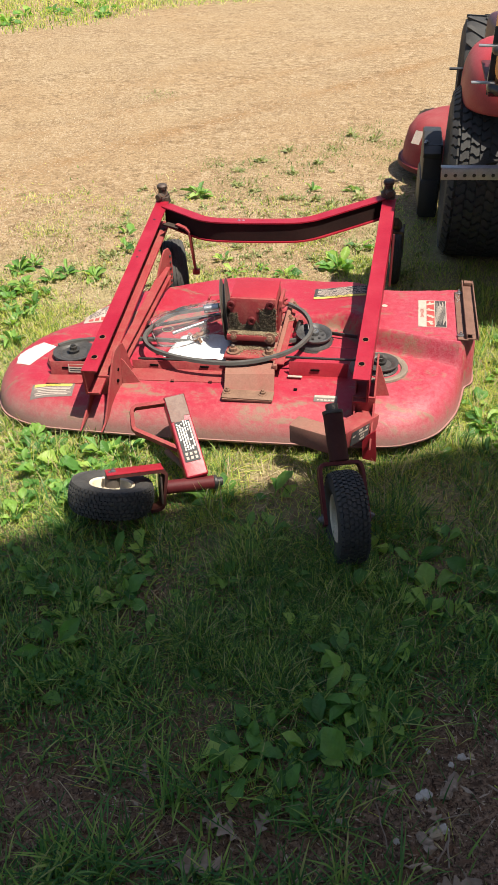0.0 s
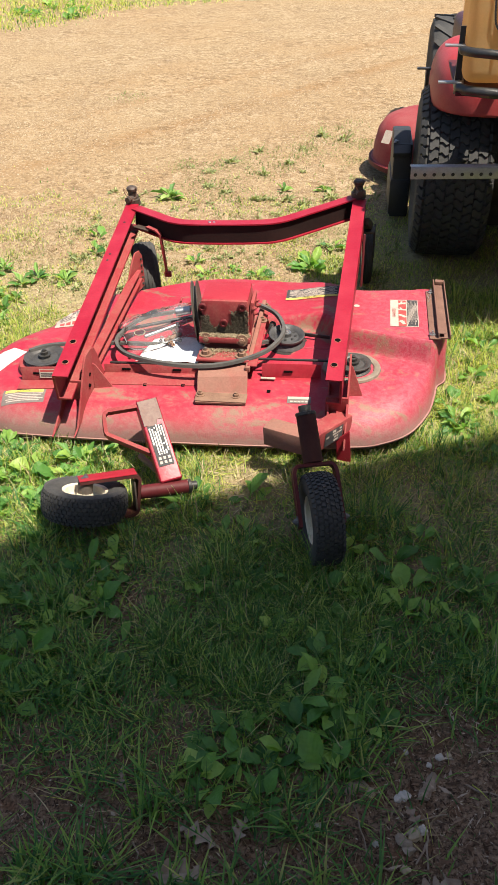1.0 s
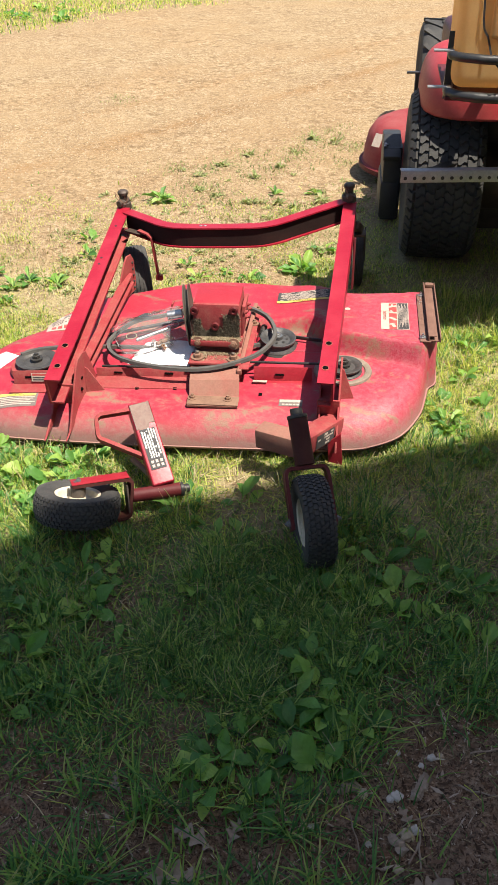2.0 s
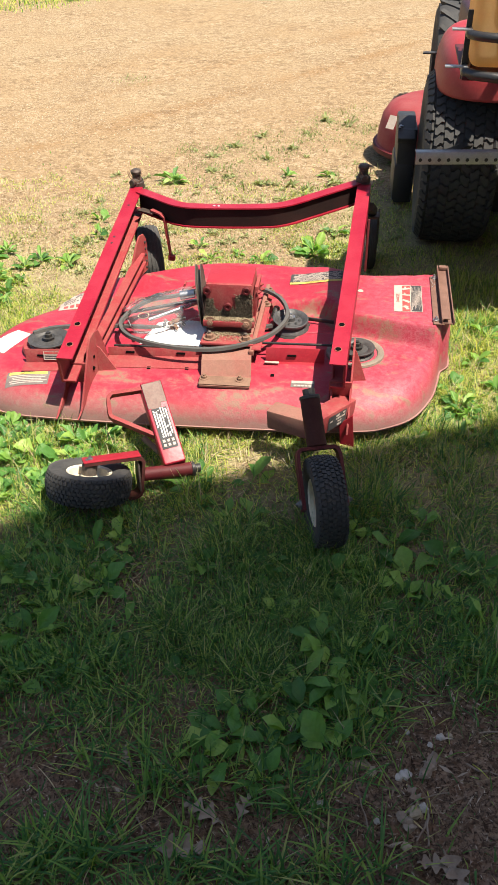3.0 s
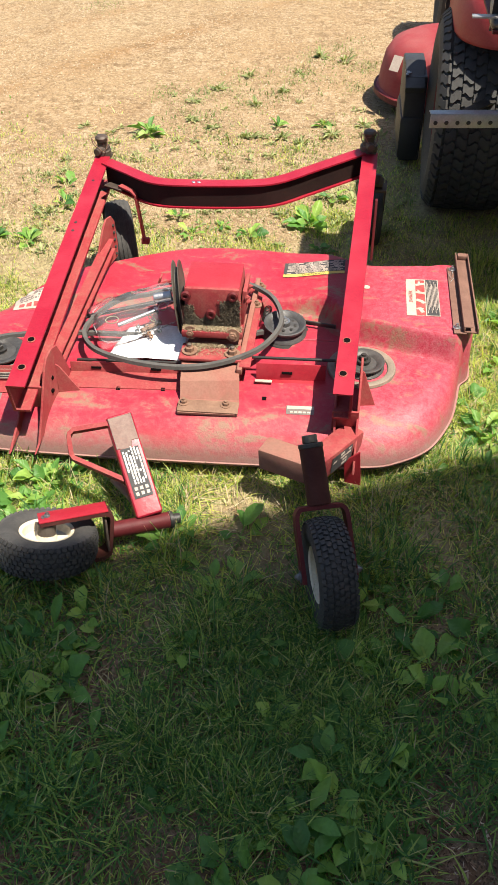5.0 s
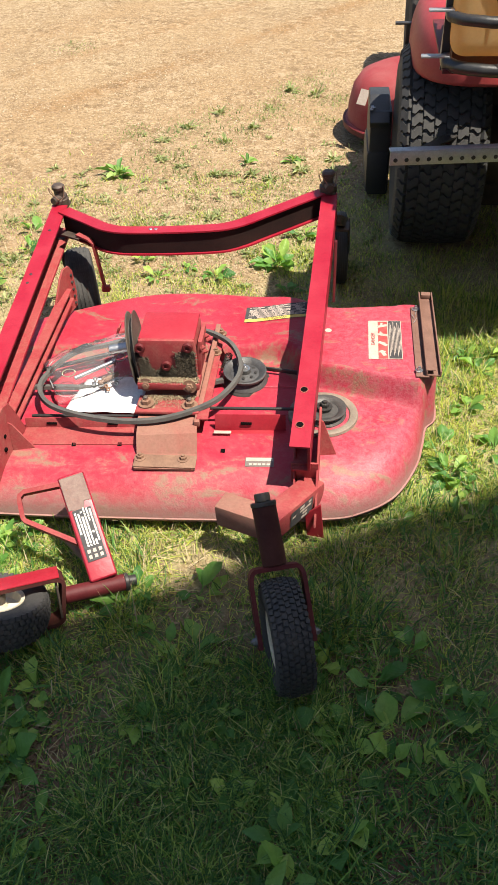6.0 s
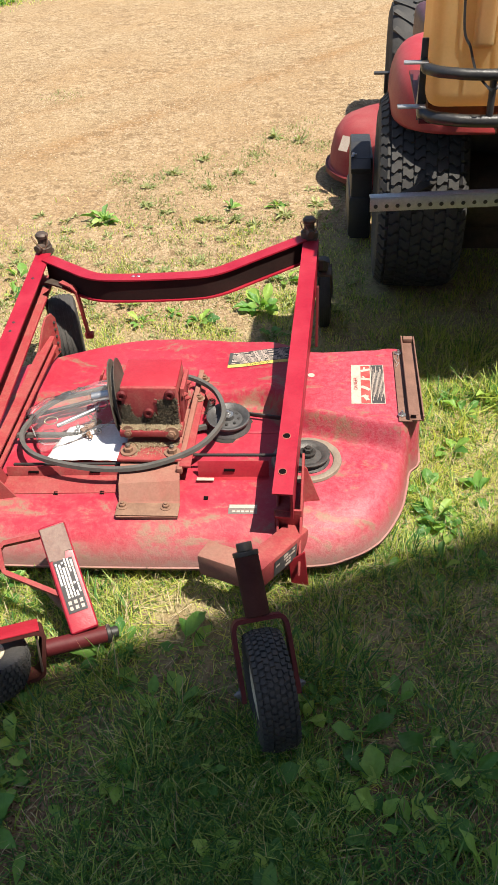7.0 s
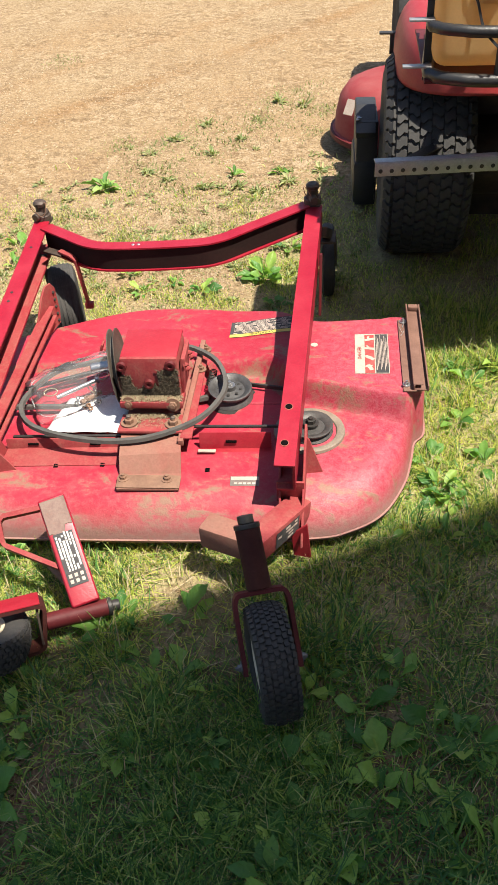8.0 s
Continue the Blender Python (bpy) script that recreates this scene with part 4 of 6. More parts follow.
# saddle: sloping strip from the gearbox down to the front foot
SADDLE = part("saddle_bracket", join(
    sweep([(0.066, 2.66, 0.198), (0.070, 2.42, 0.192), (0.080, 2.355, 0.186), (0.0835, 2.322, 0.150), (0.086, 2.270, 0.144)], [(-0.077, -0.003), (-0.077, 0.003), (0.077, 0.003), (0.077, -0.003)]),
    bar((0.146, 2.83, 0.214), (0.152, 2.39, 0.196), 0.014, 0.018)), TAN_DUST, DECK, "dusty red folded steel saddle bracket bolted to the deck")
part("foot_strip", box(0.158, 0.042, 0.004, pose(0.085, 2.292, 0.1515, 6, 0, 2), 0.001), RUST, SADDLE)
for x in (0.018, 0.128):
    part("foot_bolt", bolt((x + 0.002, 2.300 + 0.03 * (x - 0.02), 0.153), 0.009, head=0.008), RUST, SADDLE)
part("side_strap", box(0.030, 0.42, 0.006, pose(0.158, 2.61, 0.204, 0, 0, 2), 0.0015), RED_DUSTY, SADDLE)
for y in (2.80, 2.70):
    part("strap_bolt", bolt((0.158, y, 0.208), 0.009, head=0.010), RUST, SADDLE)
coil = [(0.190 + 0.010 * math.cos(a), 2.715 - 0.0011 * a + 0.0, 0.190 + 0.010 * math.sin(a)) for a in [i * 0.5 for i in range(110)]]
part("tension_spring", sweep(coil, circle(0.0016, 6), False, (0.3, 1, 0.2)), DARK, DECK, "black coil tension spring")
part("lever_tab", join(bar((-0.150, 2.80, 0.195), (-0.100, 2.81, 0.215), 0.010, 0.006), box(0.006, 0.030, 0.030, pose(-0.150, 2.80, 0.212, 0, 20, 0), 0.003)), RED_DUSTY, DECK)
part("tie_rod", join(rod((-0.345, 2.62, 0.178), (-0.09, 2.72, 0.200), 0.006)), DARK, DECK)
part("tie_rod", join(bar((0.285, 2.675, 0.180), (0.39, 2.655, 0.182), 0.006, 0.012)), DARK, DECK)


CLIP_TAN = worn("tan_clippings", (0.26, 0.20, 0.12), (0.34, 0.27, 0.17), (0.20, 0.14, 0.08), 0.95, spread=90, dirty=0.4, relief=0.5)


def clippings(corner, across, up, out, n, seed, keep, mat=None):
    """Many short dry shreds clinging to a face; keep(u, v) gives how thickly."""
    rnd = random.Random(seed)
    corner, across, up, out = Vector(corner), Vector(across), Vector(up), Vector(out).normalized()
    verts, tris = [], []
    while len(tris) < n:
        u, v = rnd.random(), rnd.random()
        if rnd.random() > keep(u, v):
            continue
        c = corner + across * u + up * v + out * rnd.uniform(0.0004, 0.003)
        a = rnd.uniform(0, 6.28)
        d = (across.normalized() * math.cos(a) + up.normalized() * math.sin(a) + out * rnd.uniform(-0.3, 0.6)) * rnd.uniform(0.0020, 0.0075)
        s = d.cross(out).normalized() * rnd.uniform(0.0003, 0.0008) + out * rnd.uniform(-0.001, 0.001)
        k = len(verts)
        verts += [c - d - s, c - d + s, c + d]
        tris.append((k, k + 1, k + 2))
    me = raw_mesh("clippings", [tuple(p) for p in verts], tris, mat or CLIPPINGS)
    ob = new("clipping_crust", me)
    ob.parent = DECK
    ob.matrix_parent_inverse = DECK.matrix_world.inverted()
    return tagged(ob, "dry grass clippings caked on the gearbox", kind="stuff")


def low_and_sides(u, v):
    return 1.0 if (v < 0.34 + 0.22 * noise.noise(Vector((u * 5, 1, 0))) or (u > 0.66 and v < 0.75 + 0.2 * noise.noise(Vector((u * 9, 4, 0)))) or u < 0.16 and v < 0.6) else 0.0


clippings((-0.010, 2.5075, 0.245), (0.146, 0.005, 0), (0, 0, 0.118), (0, -1, 0), 9000, 1, low_and_sides)
clippings((-0.014, 2.482, 0.2545), (0.158, 0.005, 0), (0, 0.026, 0), (0, 0, 1), 1500, 2, lambda u, v: 0.9, CLIP_TAN)
clippings((-0.003, 2.425, 0.207), (0.138, 0.005, 0), (0, 0.06, 0.004), (0, -0.1, 1), 1300, 3, lambda u, v: 1.0 if u < 0.3 or v > 0.75 else 0.15, CLIP_TAN)

# belts: a loose loop thrown over the gearbox saddle, and the run to the pulleys
VSEC = [(-0.0075, -0.005), (-0.0055, 0.005), (0.0055, 0.005), (0.0075, -0.005)]
part("loose_belt", sweep(smooth_line([(-0.301, 2.560, 0.205), (-0.294, 2.49, 0.202), (-0.235, 2.425, 0.205), (-0.12, 2.388, 0.205), (0.0, 2.382, 0.205), (0.10, 2.407, 0.210), (0.19, 2.470, 0.216), (0.235, 2.56, 0.222), (0.234, 2.64, 0.228), (0.190, 2.72, 0.235), (0.10, 2.775, 0.235),
                                             (0.0, 2.755, 0.235), (-0.08, 2.735, 0.228), (-0.16, 2.70, 0.222), (-0.25, 2.66, 0.215)], 8, True), VSEC, True), BELT, DECK, "loose black rubber drive belt looped over the deck")
part("belt_wrap", lathe([(0.074, -0.0035), (0.082, -0.0035), (0.083, 0.0), (0.082, 0.0035), (0.074, 0.0035)], 52, drive_m, True), BELT, DECK, "dusty drive belt in the pulley groove")
part("belt_run", sweep(smooth_line([(-0.585, 2.455, 0.180), (-0.52, 2.503, 0.180), (-0.35, 2.545, 0.176), (-0.10, 2.565, 0.172), (0.08, 2.58, 0.174), (0.19, 2.61, 0.180)], 6), VSEC), BELT, DECK)

# front guards: folded strips with slots either side of the saddle
part("front_guard", join(box(0.315, 0.004, 0.034, pose(-0.160, 2.417, 0.159, -14, -1.0, 3), 0.001), box(0.315, 0.075, 0.004, pose(-0.158, 2.383, 0.147, 2, -1.2, 3), 0.001)), RED_DUSTY, DECK, "folded guard strip with slots")
part("front_guard", join(box(0.185, 0.004, 0.055, pose(0.285, 2.432, 0.172, -14, -1.0, 2), 0.001), box(0.185, 0.075, 0.004, pose(0.287, 2.390, 0.1525, 2, -1.2, 2), 0.001)), RED, DECK)
part("front_guard", join(box(0.150, 0.004, 0.045, pose(-0.498, 2.352, 0.160, -14, -1.0, 6), 0.001), box(0.004, 0.11, 0.045, pose(-0.426, 2.405, 0.166, 0, 0, 6), 0.001), box(0.150, 0.05, 0.003, pose(-0.500, 2.324, 0.1370, 4, -1.2, 6), 0.001)), RED_DUSTY, DECK)
part("hat_rail", bar((-0.30, 2.421, 0.175), (0.0, 2.434, 0.180), 0.008, 0.006), DARK, DECK)
part("hat_rail", bar((0.165, 2.452, 0.202), (0.40, 2.462, 0.204), 0.008, 0.006), DARK, DECK)
for x, y, z in ((-0.245, 2.411, 0.160), (-0.08, 2.418, 0.163), (0.275, 2.428, 0.176), (-0.52, 2.348, 0.162)):
    part("slot", box(0.028, 0.006, 0.006, pose(x, y, z, -14, 0, 3), 0.001), HOLE, DECK)
for x, y in ((-0.168, 2.345), (-0.047, 2.352), (0.225, 2.342), (-0.30, 2.345)):
    part("square_hole", box(0.011, 0.011, 0.004, pose(x, y, on_deck(x, y) + 0.0005, 14, 0, 2), 0.0), HOLE, DECK)
part("white_strip", box(0.045, 0.012, 0.003, pose(0.215, 2.405, 0.162, -10, 0, 2), 0.0005), DECAL_WHITE, DECK)

# discharge chute rail on the rear corner
RZ = on_deck(0.705, 2.80)
RAIL_BROWN = worn("rust_brown_paint", (0.150, 0.078, 0.058), (0.205, 0.110, 0.082), (0.22, 0.14, 0.10), 0.7, spread=16, dirty=0.4, spec=0.3)
RAIL = part("chute_rail", join(box(0.034, 0.350, 0.004, pose(0.722, 2.752, RZ + 0.003, 0, 0, 1), 0.001), box(0.036, 0.410, 0.004, pose(0.749, 2.785, RZ + 0.006, 0, 0, 1), 0.001),
                               box(0.004, 0.410, 0.018, pose(0.767, 2.785, RZ + 0.011, 0, 0, 1), 0.001), box(0.004, 0.410, 0.018, pose(0.7315, 2.785, RZ + 0.011, 0, 0, 1), 0.001)), RAIL_BROWN, DECK, "rusty brown discharge chute hinge rail")
fold = [(0.0, 0.0), (0.026, 0.0), (0.026, 0.14), (0.022, 0.17), (0.012, 0.205), (0.005, 0.225), (0.003, 0.25), (0.003, 0.407), (0.0, 0.407)]
part("folded_flange", plate(fold, 0.0035, pose(0.7320, 2.582, RZ + 0.0195, 0, 0, 1)), RAIL_BROWN, RAIL, "brown flange folded over the front half of the rail")
part("end_block", box(0.028, 0.020, 0.015, pose(0.7465, 2.978, RZ + 0.0145), 0.003), RAIL_BROWN, RAIL)
part("frayed_wire", join(*[rod((0.708 + 0.003 * k, 2.835 + 0.022 * k, RZ + 0.008), (0.718 - 0.014 * (k % 2), 2.858 + 0.022 * k, RZ + 0.010), 0.0008, 6) for k in range(3)]), ZINC, RAIL)
for y in (2.602, 2.912):
    part("rail_bolt", bolt((0.716, y, RZ + 0.006), 0.006), STEEL, RAIL)
part("paint_chip", cyl(0.010, 0.0014, pose(0.468, 2.800, on_deck(0.468, 2.8) + 0.0006)), DECAL_WHITE, DECK)


# decals
def text_mesh(body, size, material, m, name, parent, drape=True):
    cu = bpy.data.curves.new("txt", "FONT")
    cu.body = body
    cu.size = size
    cu.align_x, cu.align_y = "CENTER", "CENTER"
    tmp = new("txt", cu)
    dg = bpy.context.evaluated_depsgraph_get()
    me = bpy.data.meshes.new_from_object(tmp.evaluated_get(dg))
    bpy.data.objects.remove(tmp)
    bm = bmesh.new()
    bm.from_mesh(me)
    bm.transform(m)
    if drape:
        for v in bm.verts:
            v.co.z = on_deck(v.co.x, v.co.y) + 0.0026
    return part(name, bm, material, parent, "", False)


def sheet_on(m, x, y, w, h, lift, drape):
    """A small printed sheet; draped, it follows the shell below it."""
    bm = bmesh.new()
    nx, ny = (max(2, int(w / 0.006)), max(2, int(h / 0.006))) if drape else (1, 1)
    g = [[bm.verts.new(m @ Vector((x + w * (i / nx - 0.5), y + h * (j / ny - 0.5), lift))) for i in range(nx + 1)] for j in range(ny + 1)]
    for j in range(ny):
        for i in range(nx):
            bm.faces.new((g[j][i], g[j][i + 1], g[j + 1][i + 1], g[j + 1][i]))
    if drape:
        for v in bm.verts:
            v.co.z = on_deck(v.co.x, v.co.y) + lift
    return bm


def decal(parent, m, w, h, material, rows, label, drape=False):
    """A sticker: a thin sheet and raised bands of print. rows: (x, y, w, h, material) in its own plane."""
    base = part("decal", sheet_on(m, 0, 0, w, h, 0.0012, drape), material, parent, label)
    for x, y, ww, hh, mm in rows:
        part("print_band", sheet_on(m, x, y, ww, hh, 0.0018, drape), mm, base)
    return base


def fine_print(w, h, cols, seed, symbols=0, kept=0.88, ink=None):
    """Short uneven marks in lines along the sticker, some flaked away; symbols: rows of squares at one end."""
    rnd = random.Random(seed)
    out = []
    for c in range(cols):
        x = (c - (cols - 1) / 2) * w / cols
        y = -h / 2 + 0.006 + symbols * 0.014
        while y < h / 2 - 0.010:
            n = rnd.uniform(0.003, 0.018)
            if rnd.random() < kept:
                out.append((x, y + n / 2, w / cols * rnd.uniform(0.52, 0.70), n, ink or PRINT_WHITE))
            y += n + rnd.uniform(0.0010, 0.0020)
    for c in range(3):
        for r in range(symbols):
            out.append(((c - 1) * w / 3.2, -h / 2 + 0.010 + 0.013 * r, 0.0075, 0.0085, DECAL_WHITE))
    return [(x, -y, w0, h0, mat) for x, y, w0, h0, mat in out]


def turned_print(rows):
    return [(y, x, h, w, mat) for x, y, w, h, mat in rows]


def flat(x, y, turn):
    return Matrix.Translation((x, y, 0.0)) @ Matrix.Rotation(radians(turn), 4, "Z")


# danger sign, turned on its side
md = flat(0.628, 2.757, 91)
d = decal(DECK, md, 0.195, 0.092, DECAL_WHITE, [(-0.002, 0.006, 0.188, 0.026, DECAL_RED), (0.0, -0.027, 0.19, 0.034, DECAL_BLACK)], "worn white, red and black danger sticker", True)
for i in range(4):
    part("pictogram", sheet_on(md @ Matrix.Translation((-0.070 + 0.046 * i, 0.006, 0)) @ Matrix.Rotation(0.5 * i + 0.4, 4, "Z"), 0, 0, 0.028, 0.011, 0.0024, True), DECAL_WHITE, d)
    part("pictogram", sheet_on(md @ Matrix.Translation((-0.064 + 0.046 * i, 0.009, 0)) @ Matrix.Rotation(1.7 - 0.6 * i, 4, "Z"), 0, 0, 0.020, 0.006, 0.0026, True), DECAL_WHITE, d)
for i in range(9):
    part("print_band", sheet_on(md, 0.004 * (i % 2), -0.0130 - 0.0036 * i, 0.17 - 0.03 * (i % 3), 0.0013, 0.0024, True), DECAL_WHITE, d)
text_mesh("DANGER", 0.015, DECAL_RED, md @ Matrix.Translation((0, 0.033, 0)), "lettering", d)
# warning sign, upside down to the viewer
mw = flat(0.307, 2.912, 181)
w = decal(DECK, mw, 0.185, 0.085, DECAL_BLACK, [(0, 0.034, 0.184, 0.015, DECAL_YELLOW)] + [(x, y - 0.008, a, b, k) for x, y, a, b, k in turned_print(fine_print(0.064, 0.176, 10, 3, 0, 0.85, DECAL_WHITE))], "black and yellow warning sticker with white print", True)
text_mesh("WARNING", 0.015, DECAL_BLACK, mw @ Matrix.Translation((0.0, 0.034, 0)), "lettering", w)
# caution sign on the left lobe
mc = flat(-0.545, 2.270, 5)
c = decal(DECK, mc, 0.140, 0.050, DECAL_GREY, [(0, 0.0185, 0.125, 0.010, DECAL_YELLOW)] + [(0.004 * (i % 2), 0.008 - 0.0062 * i, 0.122 - 0.014 * (i % 3), 0.0028, DECAL_WHITE) for i in range(5)], "scuffed yellow and black caution sticker", True)
text_mesh("CAUTION", 0.011, DECAL_BLACK, mc @ Matrix.Translation((0, 0.0185, 0)), "lettering", c)
def torn_sheet(m, w, h, lift, kept):
    """A sticker torn away outside kept(u, v), u and v from -1 to 1; it follows the shell."""
    bm = bmesh.new()
    nx, ny = int(w / 0.005), int(h / 0.005)
    g = [[bm.verts.new(m @ Vector((w * (i / nx - 0.5), h * (j / ny - 0.5), lift))) for i in range(nx + 1)] for j in range(ny + 1)]
    for j in range(ny):
        for i in range(nx):
            u, v = 2 * (i + 0.5) / nx - 1, 2 * (j + 0.5) / ny - 1
            if kept(u + 0.12 * noise.noise(Vector((u * 3, v * 3, 7.0))), v):
                bm.faces.new((g[j][i], g[j][i + 1], g[j + 1][i + 1], g[j + 1][i]))
    for v in [v for v in bm.verts if not v.link_faces]:
        bm.verts.remove(v)
    for v in bm.verts:
        v.co.z = on_deck(v.co.x, v.co.y) + lift
    return bm


torn = part("decal", torn_sheet(flat(-0.690, 2.470, -22), 0.095, 0.13, 0.0012, lambda u, v: u - 0.55 * v > -0.75 and u + 0.9 * v > -1.25), PRINT_WHITE, DECK, "bleached white sticker, torn at its corner")
for k in range(3):
    part("print_band", sheet_on(flat(-0.690, 2.470, -22), 0.010 + 0.012 * k, 0.0, 0.0012, 0.10 - 0.01 * k, 0.0018, True), DECAL_GREY, torn)
decal(DECK, flat(-0.515, 2.735, 14), 0.16, 0.075, DECAL_WHITE, [(-0.055 + 0.022 * i, -0.016, 0.016, 0.020, DECAL_RED) for i in range(6)] + [(x, y + 0.018, p0, q0, k) for x, y, p0, q0, k in turned_print(fine_print(0.030, 0.140, 4, 14, 0, 0.8, DECAL_GREY))], "faded white sticker with grey print and red symbols", True)
mg = Matrix.Translation((-0.470, 2.3505, 0.163)) @ Euler((radians(76), 0, radians(6))).to_matrix().to_4x4()
decal(DECK, mg, 0.085, 0.028, DECAL_WHITE, [(0, 0.009, 0.08, 0.007, DECAL_RED)] + [(0, -0.001 - 0.007 * i, 0.078, 0.004, DECAL_BLACK) for i in range(2)], "small white sticker with dark print")
decal(DECK, flat(0.322, 2.310, 2), 0.072, 0.028, DECAL_GREY, [(0, 0.0075, 0.068, 0.010, DECAL_WHITE)] + [(-0.022 + 0.011 * i, -0.007, 0.008, 0.005, DECAL_WHITE) for i in range(5)], "faded grey and white maker's plate", True)

# ---- caster wheels ----
def caster(thing_ob, axle, crown, top, across, r=0.118, w=0.078, fork_mat=RED_DULL, flat_half=0.018, tube_mat=RED_DULL, rubber=RUBBER, tube_r=0.026):
    """Wheel on an axle, a bent fork up to the crown, and a stem barrel to the top. across: the axle's direction."""
    ax = Vector(across).normalized()
    axle, crown, top = Vector(axle), Vector(crown), Vector(top)
    m = ax.to_track_quat("Z", "Y").to_matrix().to_4x4()
    m.translation = axle
    small_wheel(thing_ob, m, r, w, 0.058, rubber, True)
    half = w / 2 + 0.017
    stem = (top - crown).normalized()
    up = (crown - axle).normalized()
    leg = [(-0.018, 1.0), (0.0, 1.0), ((crown - axle).length * 0.5, 1.0), ((crown - axle).length - 0.030, 1.0), ((crown - axle).length - 0.012, 0.96), ((crown - axle).length - 0.002, 0.84), ((crown - axle).length, 0.66)]
    path = [axle + up * u - ax * half * k for u, k in leg] + [crown] + [axle + up * u + ax * half * k for u, k in reversed(leg)]
    side = ax.cross(stem).normalized()
    fork = part("fork", sweep(smooth_line(path, 5), [(-0.0045, -flat_half), (-0.0045, flat_half), (0.0045, flat_half), (0.0045, -flat_half)], False, side), fork_mat, thing_ob, "bent flat-steel fork")
    for s in (-1, 1):
        part("axle_bolt", bolt(axle + ax * s * (half + 0.005), 0.008, ax * s, 0.007), DULL_STEEL, fork)
    barrel = part("stem_barrel", rod(crown + stem * 0.006, top - stem * 0.012, tube_r, 24), tube_mat, thing_ob, "dull dark red tube")
    part("stem_cap", join(rod(top - stem * 0.016, top - stem * 0.006, tube_r + 0.0015, 24), rod(top - stem * 0.006, top + stem * 0.012, tube_r * 0.65, 16)), DARK, barrel)
    return m


def tube_box(a, b, w, h, up=(0, 0, 1), wall=0.004):
    """A hollow rectangular tube, open at both ends."""
    m, n = between(a, b, up)
    bm = bmesh.new()
    ring = lambda ww, hh, z: [bm.verts.new(m @ Vector((sx * ww / 2, sy * hh / 2, z))) for sx, sy in ((-1, -1), (1, -1), (1, 1), (-1, 1))]
    o0, o1, i0, i1 = ring(w, h, -n / 2), ring(w, h, n / 2), ring(w - 2 * wall, h - 2 * wall, -n / 2), ring(w - 2 * wall, h - 2 * wall, n / 2)
    for k in range(4):
        j = (k + 1) % 4
        bm.faces.new((o0[k], o0[j], o1[j], o1[k]))
        bm.faces.new((i0[j], i0[k], i1[k], i1[j]))
        bm.faces.new((o0[j], o0[k], i0[k], i0[j]))
        bm.faces.new((o1[k], o1[j], i1[j], i1[k]))
    return bm


# upright caster under the deck's front corner
CAS = thing("caster_wheel", (0.40, 1.95, 0), "upright caster wheel with dusty box-section arm and black tyre", "caster wheel", "caster wheels of the deck")
caster(CAS, (0.431, 1.817, 0.111), (0.400, 1.921, 0.203), (0.366, 2.012, 0.312), (0.117, 0.036, 0.0), tube_mat=RED_NEAR_BLACK)
def tube_run(a, b, w, h, mat, name, label, parent):
    m, n = between(a, b)
    return part(name, box(w, h, n, m, 0.007), mat, parent, label)


arm = tube_run((0.362, 2.085, 0.150), (0.462, 2.262, 0.118), 0.058, 0.060, RED_DUSTY, "arm_tube", "dusty red box-section arm", CAS)
tube_run((0.248, 2.150, 0.140), (0.372, 2.100, 0.146), 0.058, 0.062, TAN_DUST, "stub_tube", "tan dust-covered box-section stub", CAS)
am, an = between((0.362, 2.085, 0.150), (0.462, 2.262, 0.118))


decal(CAS, am @ Matrix.Translation((0.0295, 0.0, 0.0)) @ Matrix.Rotation(radians(90), 4, "Y"), 0.095, 0.044, DECAL_BLACK, turned_print(fine_print(0.040, 0.090, 4, 5, 0, 0.6, DECAL_WHITE)), "black sticker with white marks, flaking")
decal(CAS, am @ Matrix.Translation((-0.0295, 0.0, 0.0)) @ Matrix.Rotation(radians(-90), 4, "Y"), 0.095, 0.044, DECAL_BLACK, turned_print(fine_print(0.040, 0.090, 4, 6, 0, 0.6, DECAL_WHITE)), "black sticker with white marks, flaking")
part("corner_plate", plate([(0.449, 0.030), (0.491, 0.022), (0.482, 0.135), (0.444, 0.100)], 0.006, Matrix.Translation((0.0, 2.190, 0.0)) @ Matrix.Rotation(radians(90), 4, "X")), RED, CAS)

# the other caster lies on its side in the grass, its arm against the deck's lip
CASL = thing("caster_wheel", (-0.10, 1.98, 0), "red caster wheel assembly lying on its side in the grass", "caster wheel", "caster wheels of the deck")
caster(CASL, (-0.216, 1.853, 0.074), (-0.086, 1.916, 0.064), (0.054, 1.990, 0.046), (0.05, 0.385, 0.92), 0.113, 0.080, RED_NEAR_BLACK, 0.026, RED_DULL, RUBBER_GREY, 0.0195)
crown_up = (Vector((-0.086, 1.916, 0.064)) - Vector((-0.216, 1.853, 0.074))).normalized()
leg_ax = Vector((0.05, 0.385, 0.92)).normalized()
leg_a = Vector((-0.216, 1.853, 0.074)) + leg_ax * 0.0635
lm, ln_ = between(leg_a - crown_up * 0.020, leg_a + crown_up * 0.136, leg_ax)
# one fork in two reds: near-black body, with the sunlit leg painted bright
part("lit_fork_face", box(0.054, 0.003, ln_, lm, 0.001), RED, CASL, "added red plate colouring the fork's upper leg as sunlit")
part("hub", rod(Vector((-0.216, 1.853, 0.074)) - leg_ax * 0.03, Vector((-0.216, 1.853, 0.074)) + leg_ax * 0.05, 0.021, 18), BROWN_STEEL, CASL)
cm, cn = between(Vector((-0.086, 1.916, 0.064)) - crown_up * 0.0105, Vector((-0.086, 1.916, 0.064)) - crown_up * 0.0055, (0.05, 0.385, 0.92))
part("crown_plate", box(0.056, 0.078, cn, cm, 0.001), GREASY, CASL, "dark plate across the fork's bend")
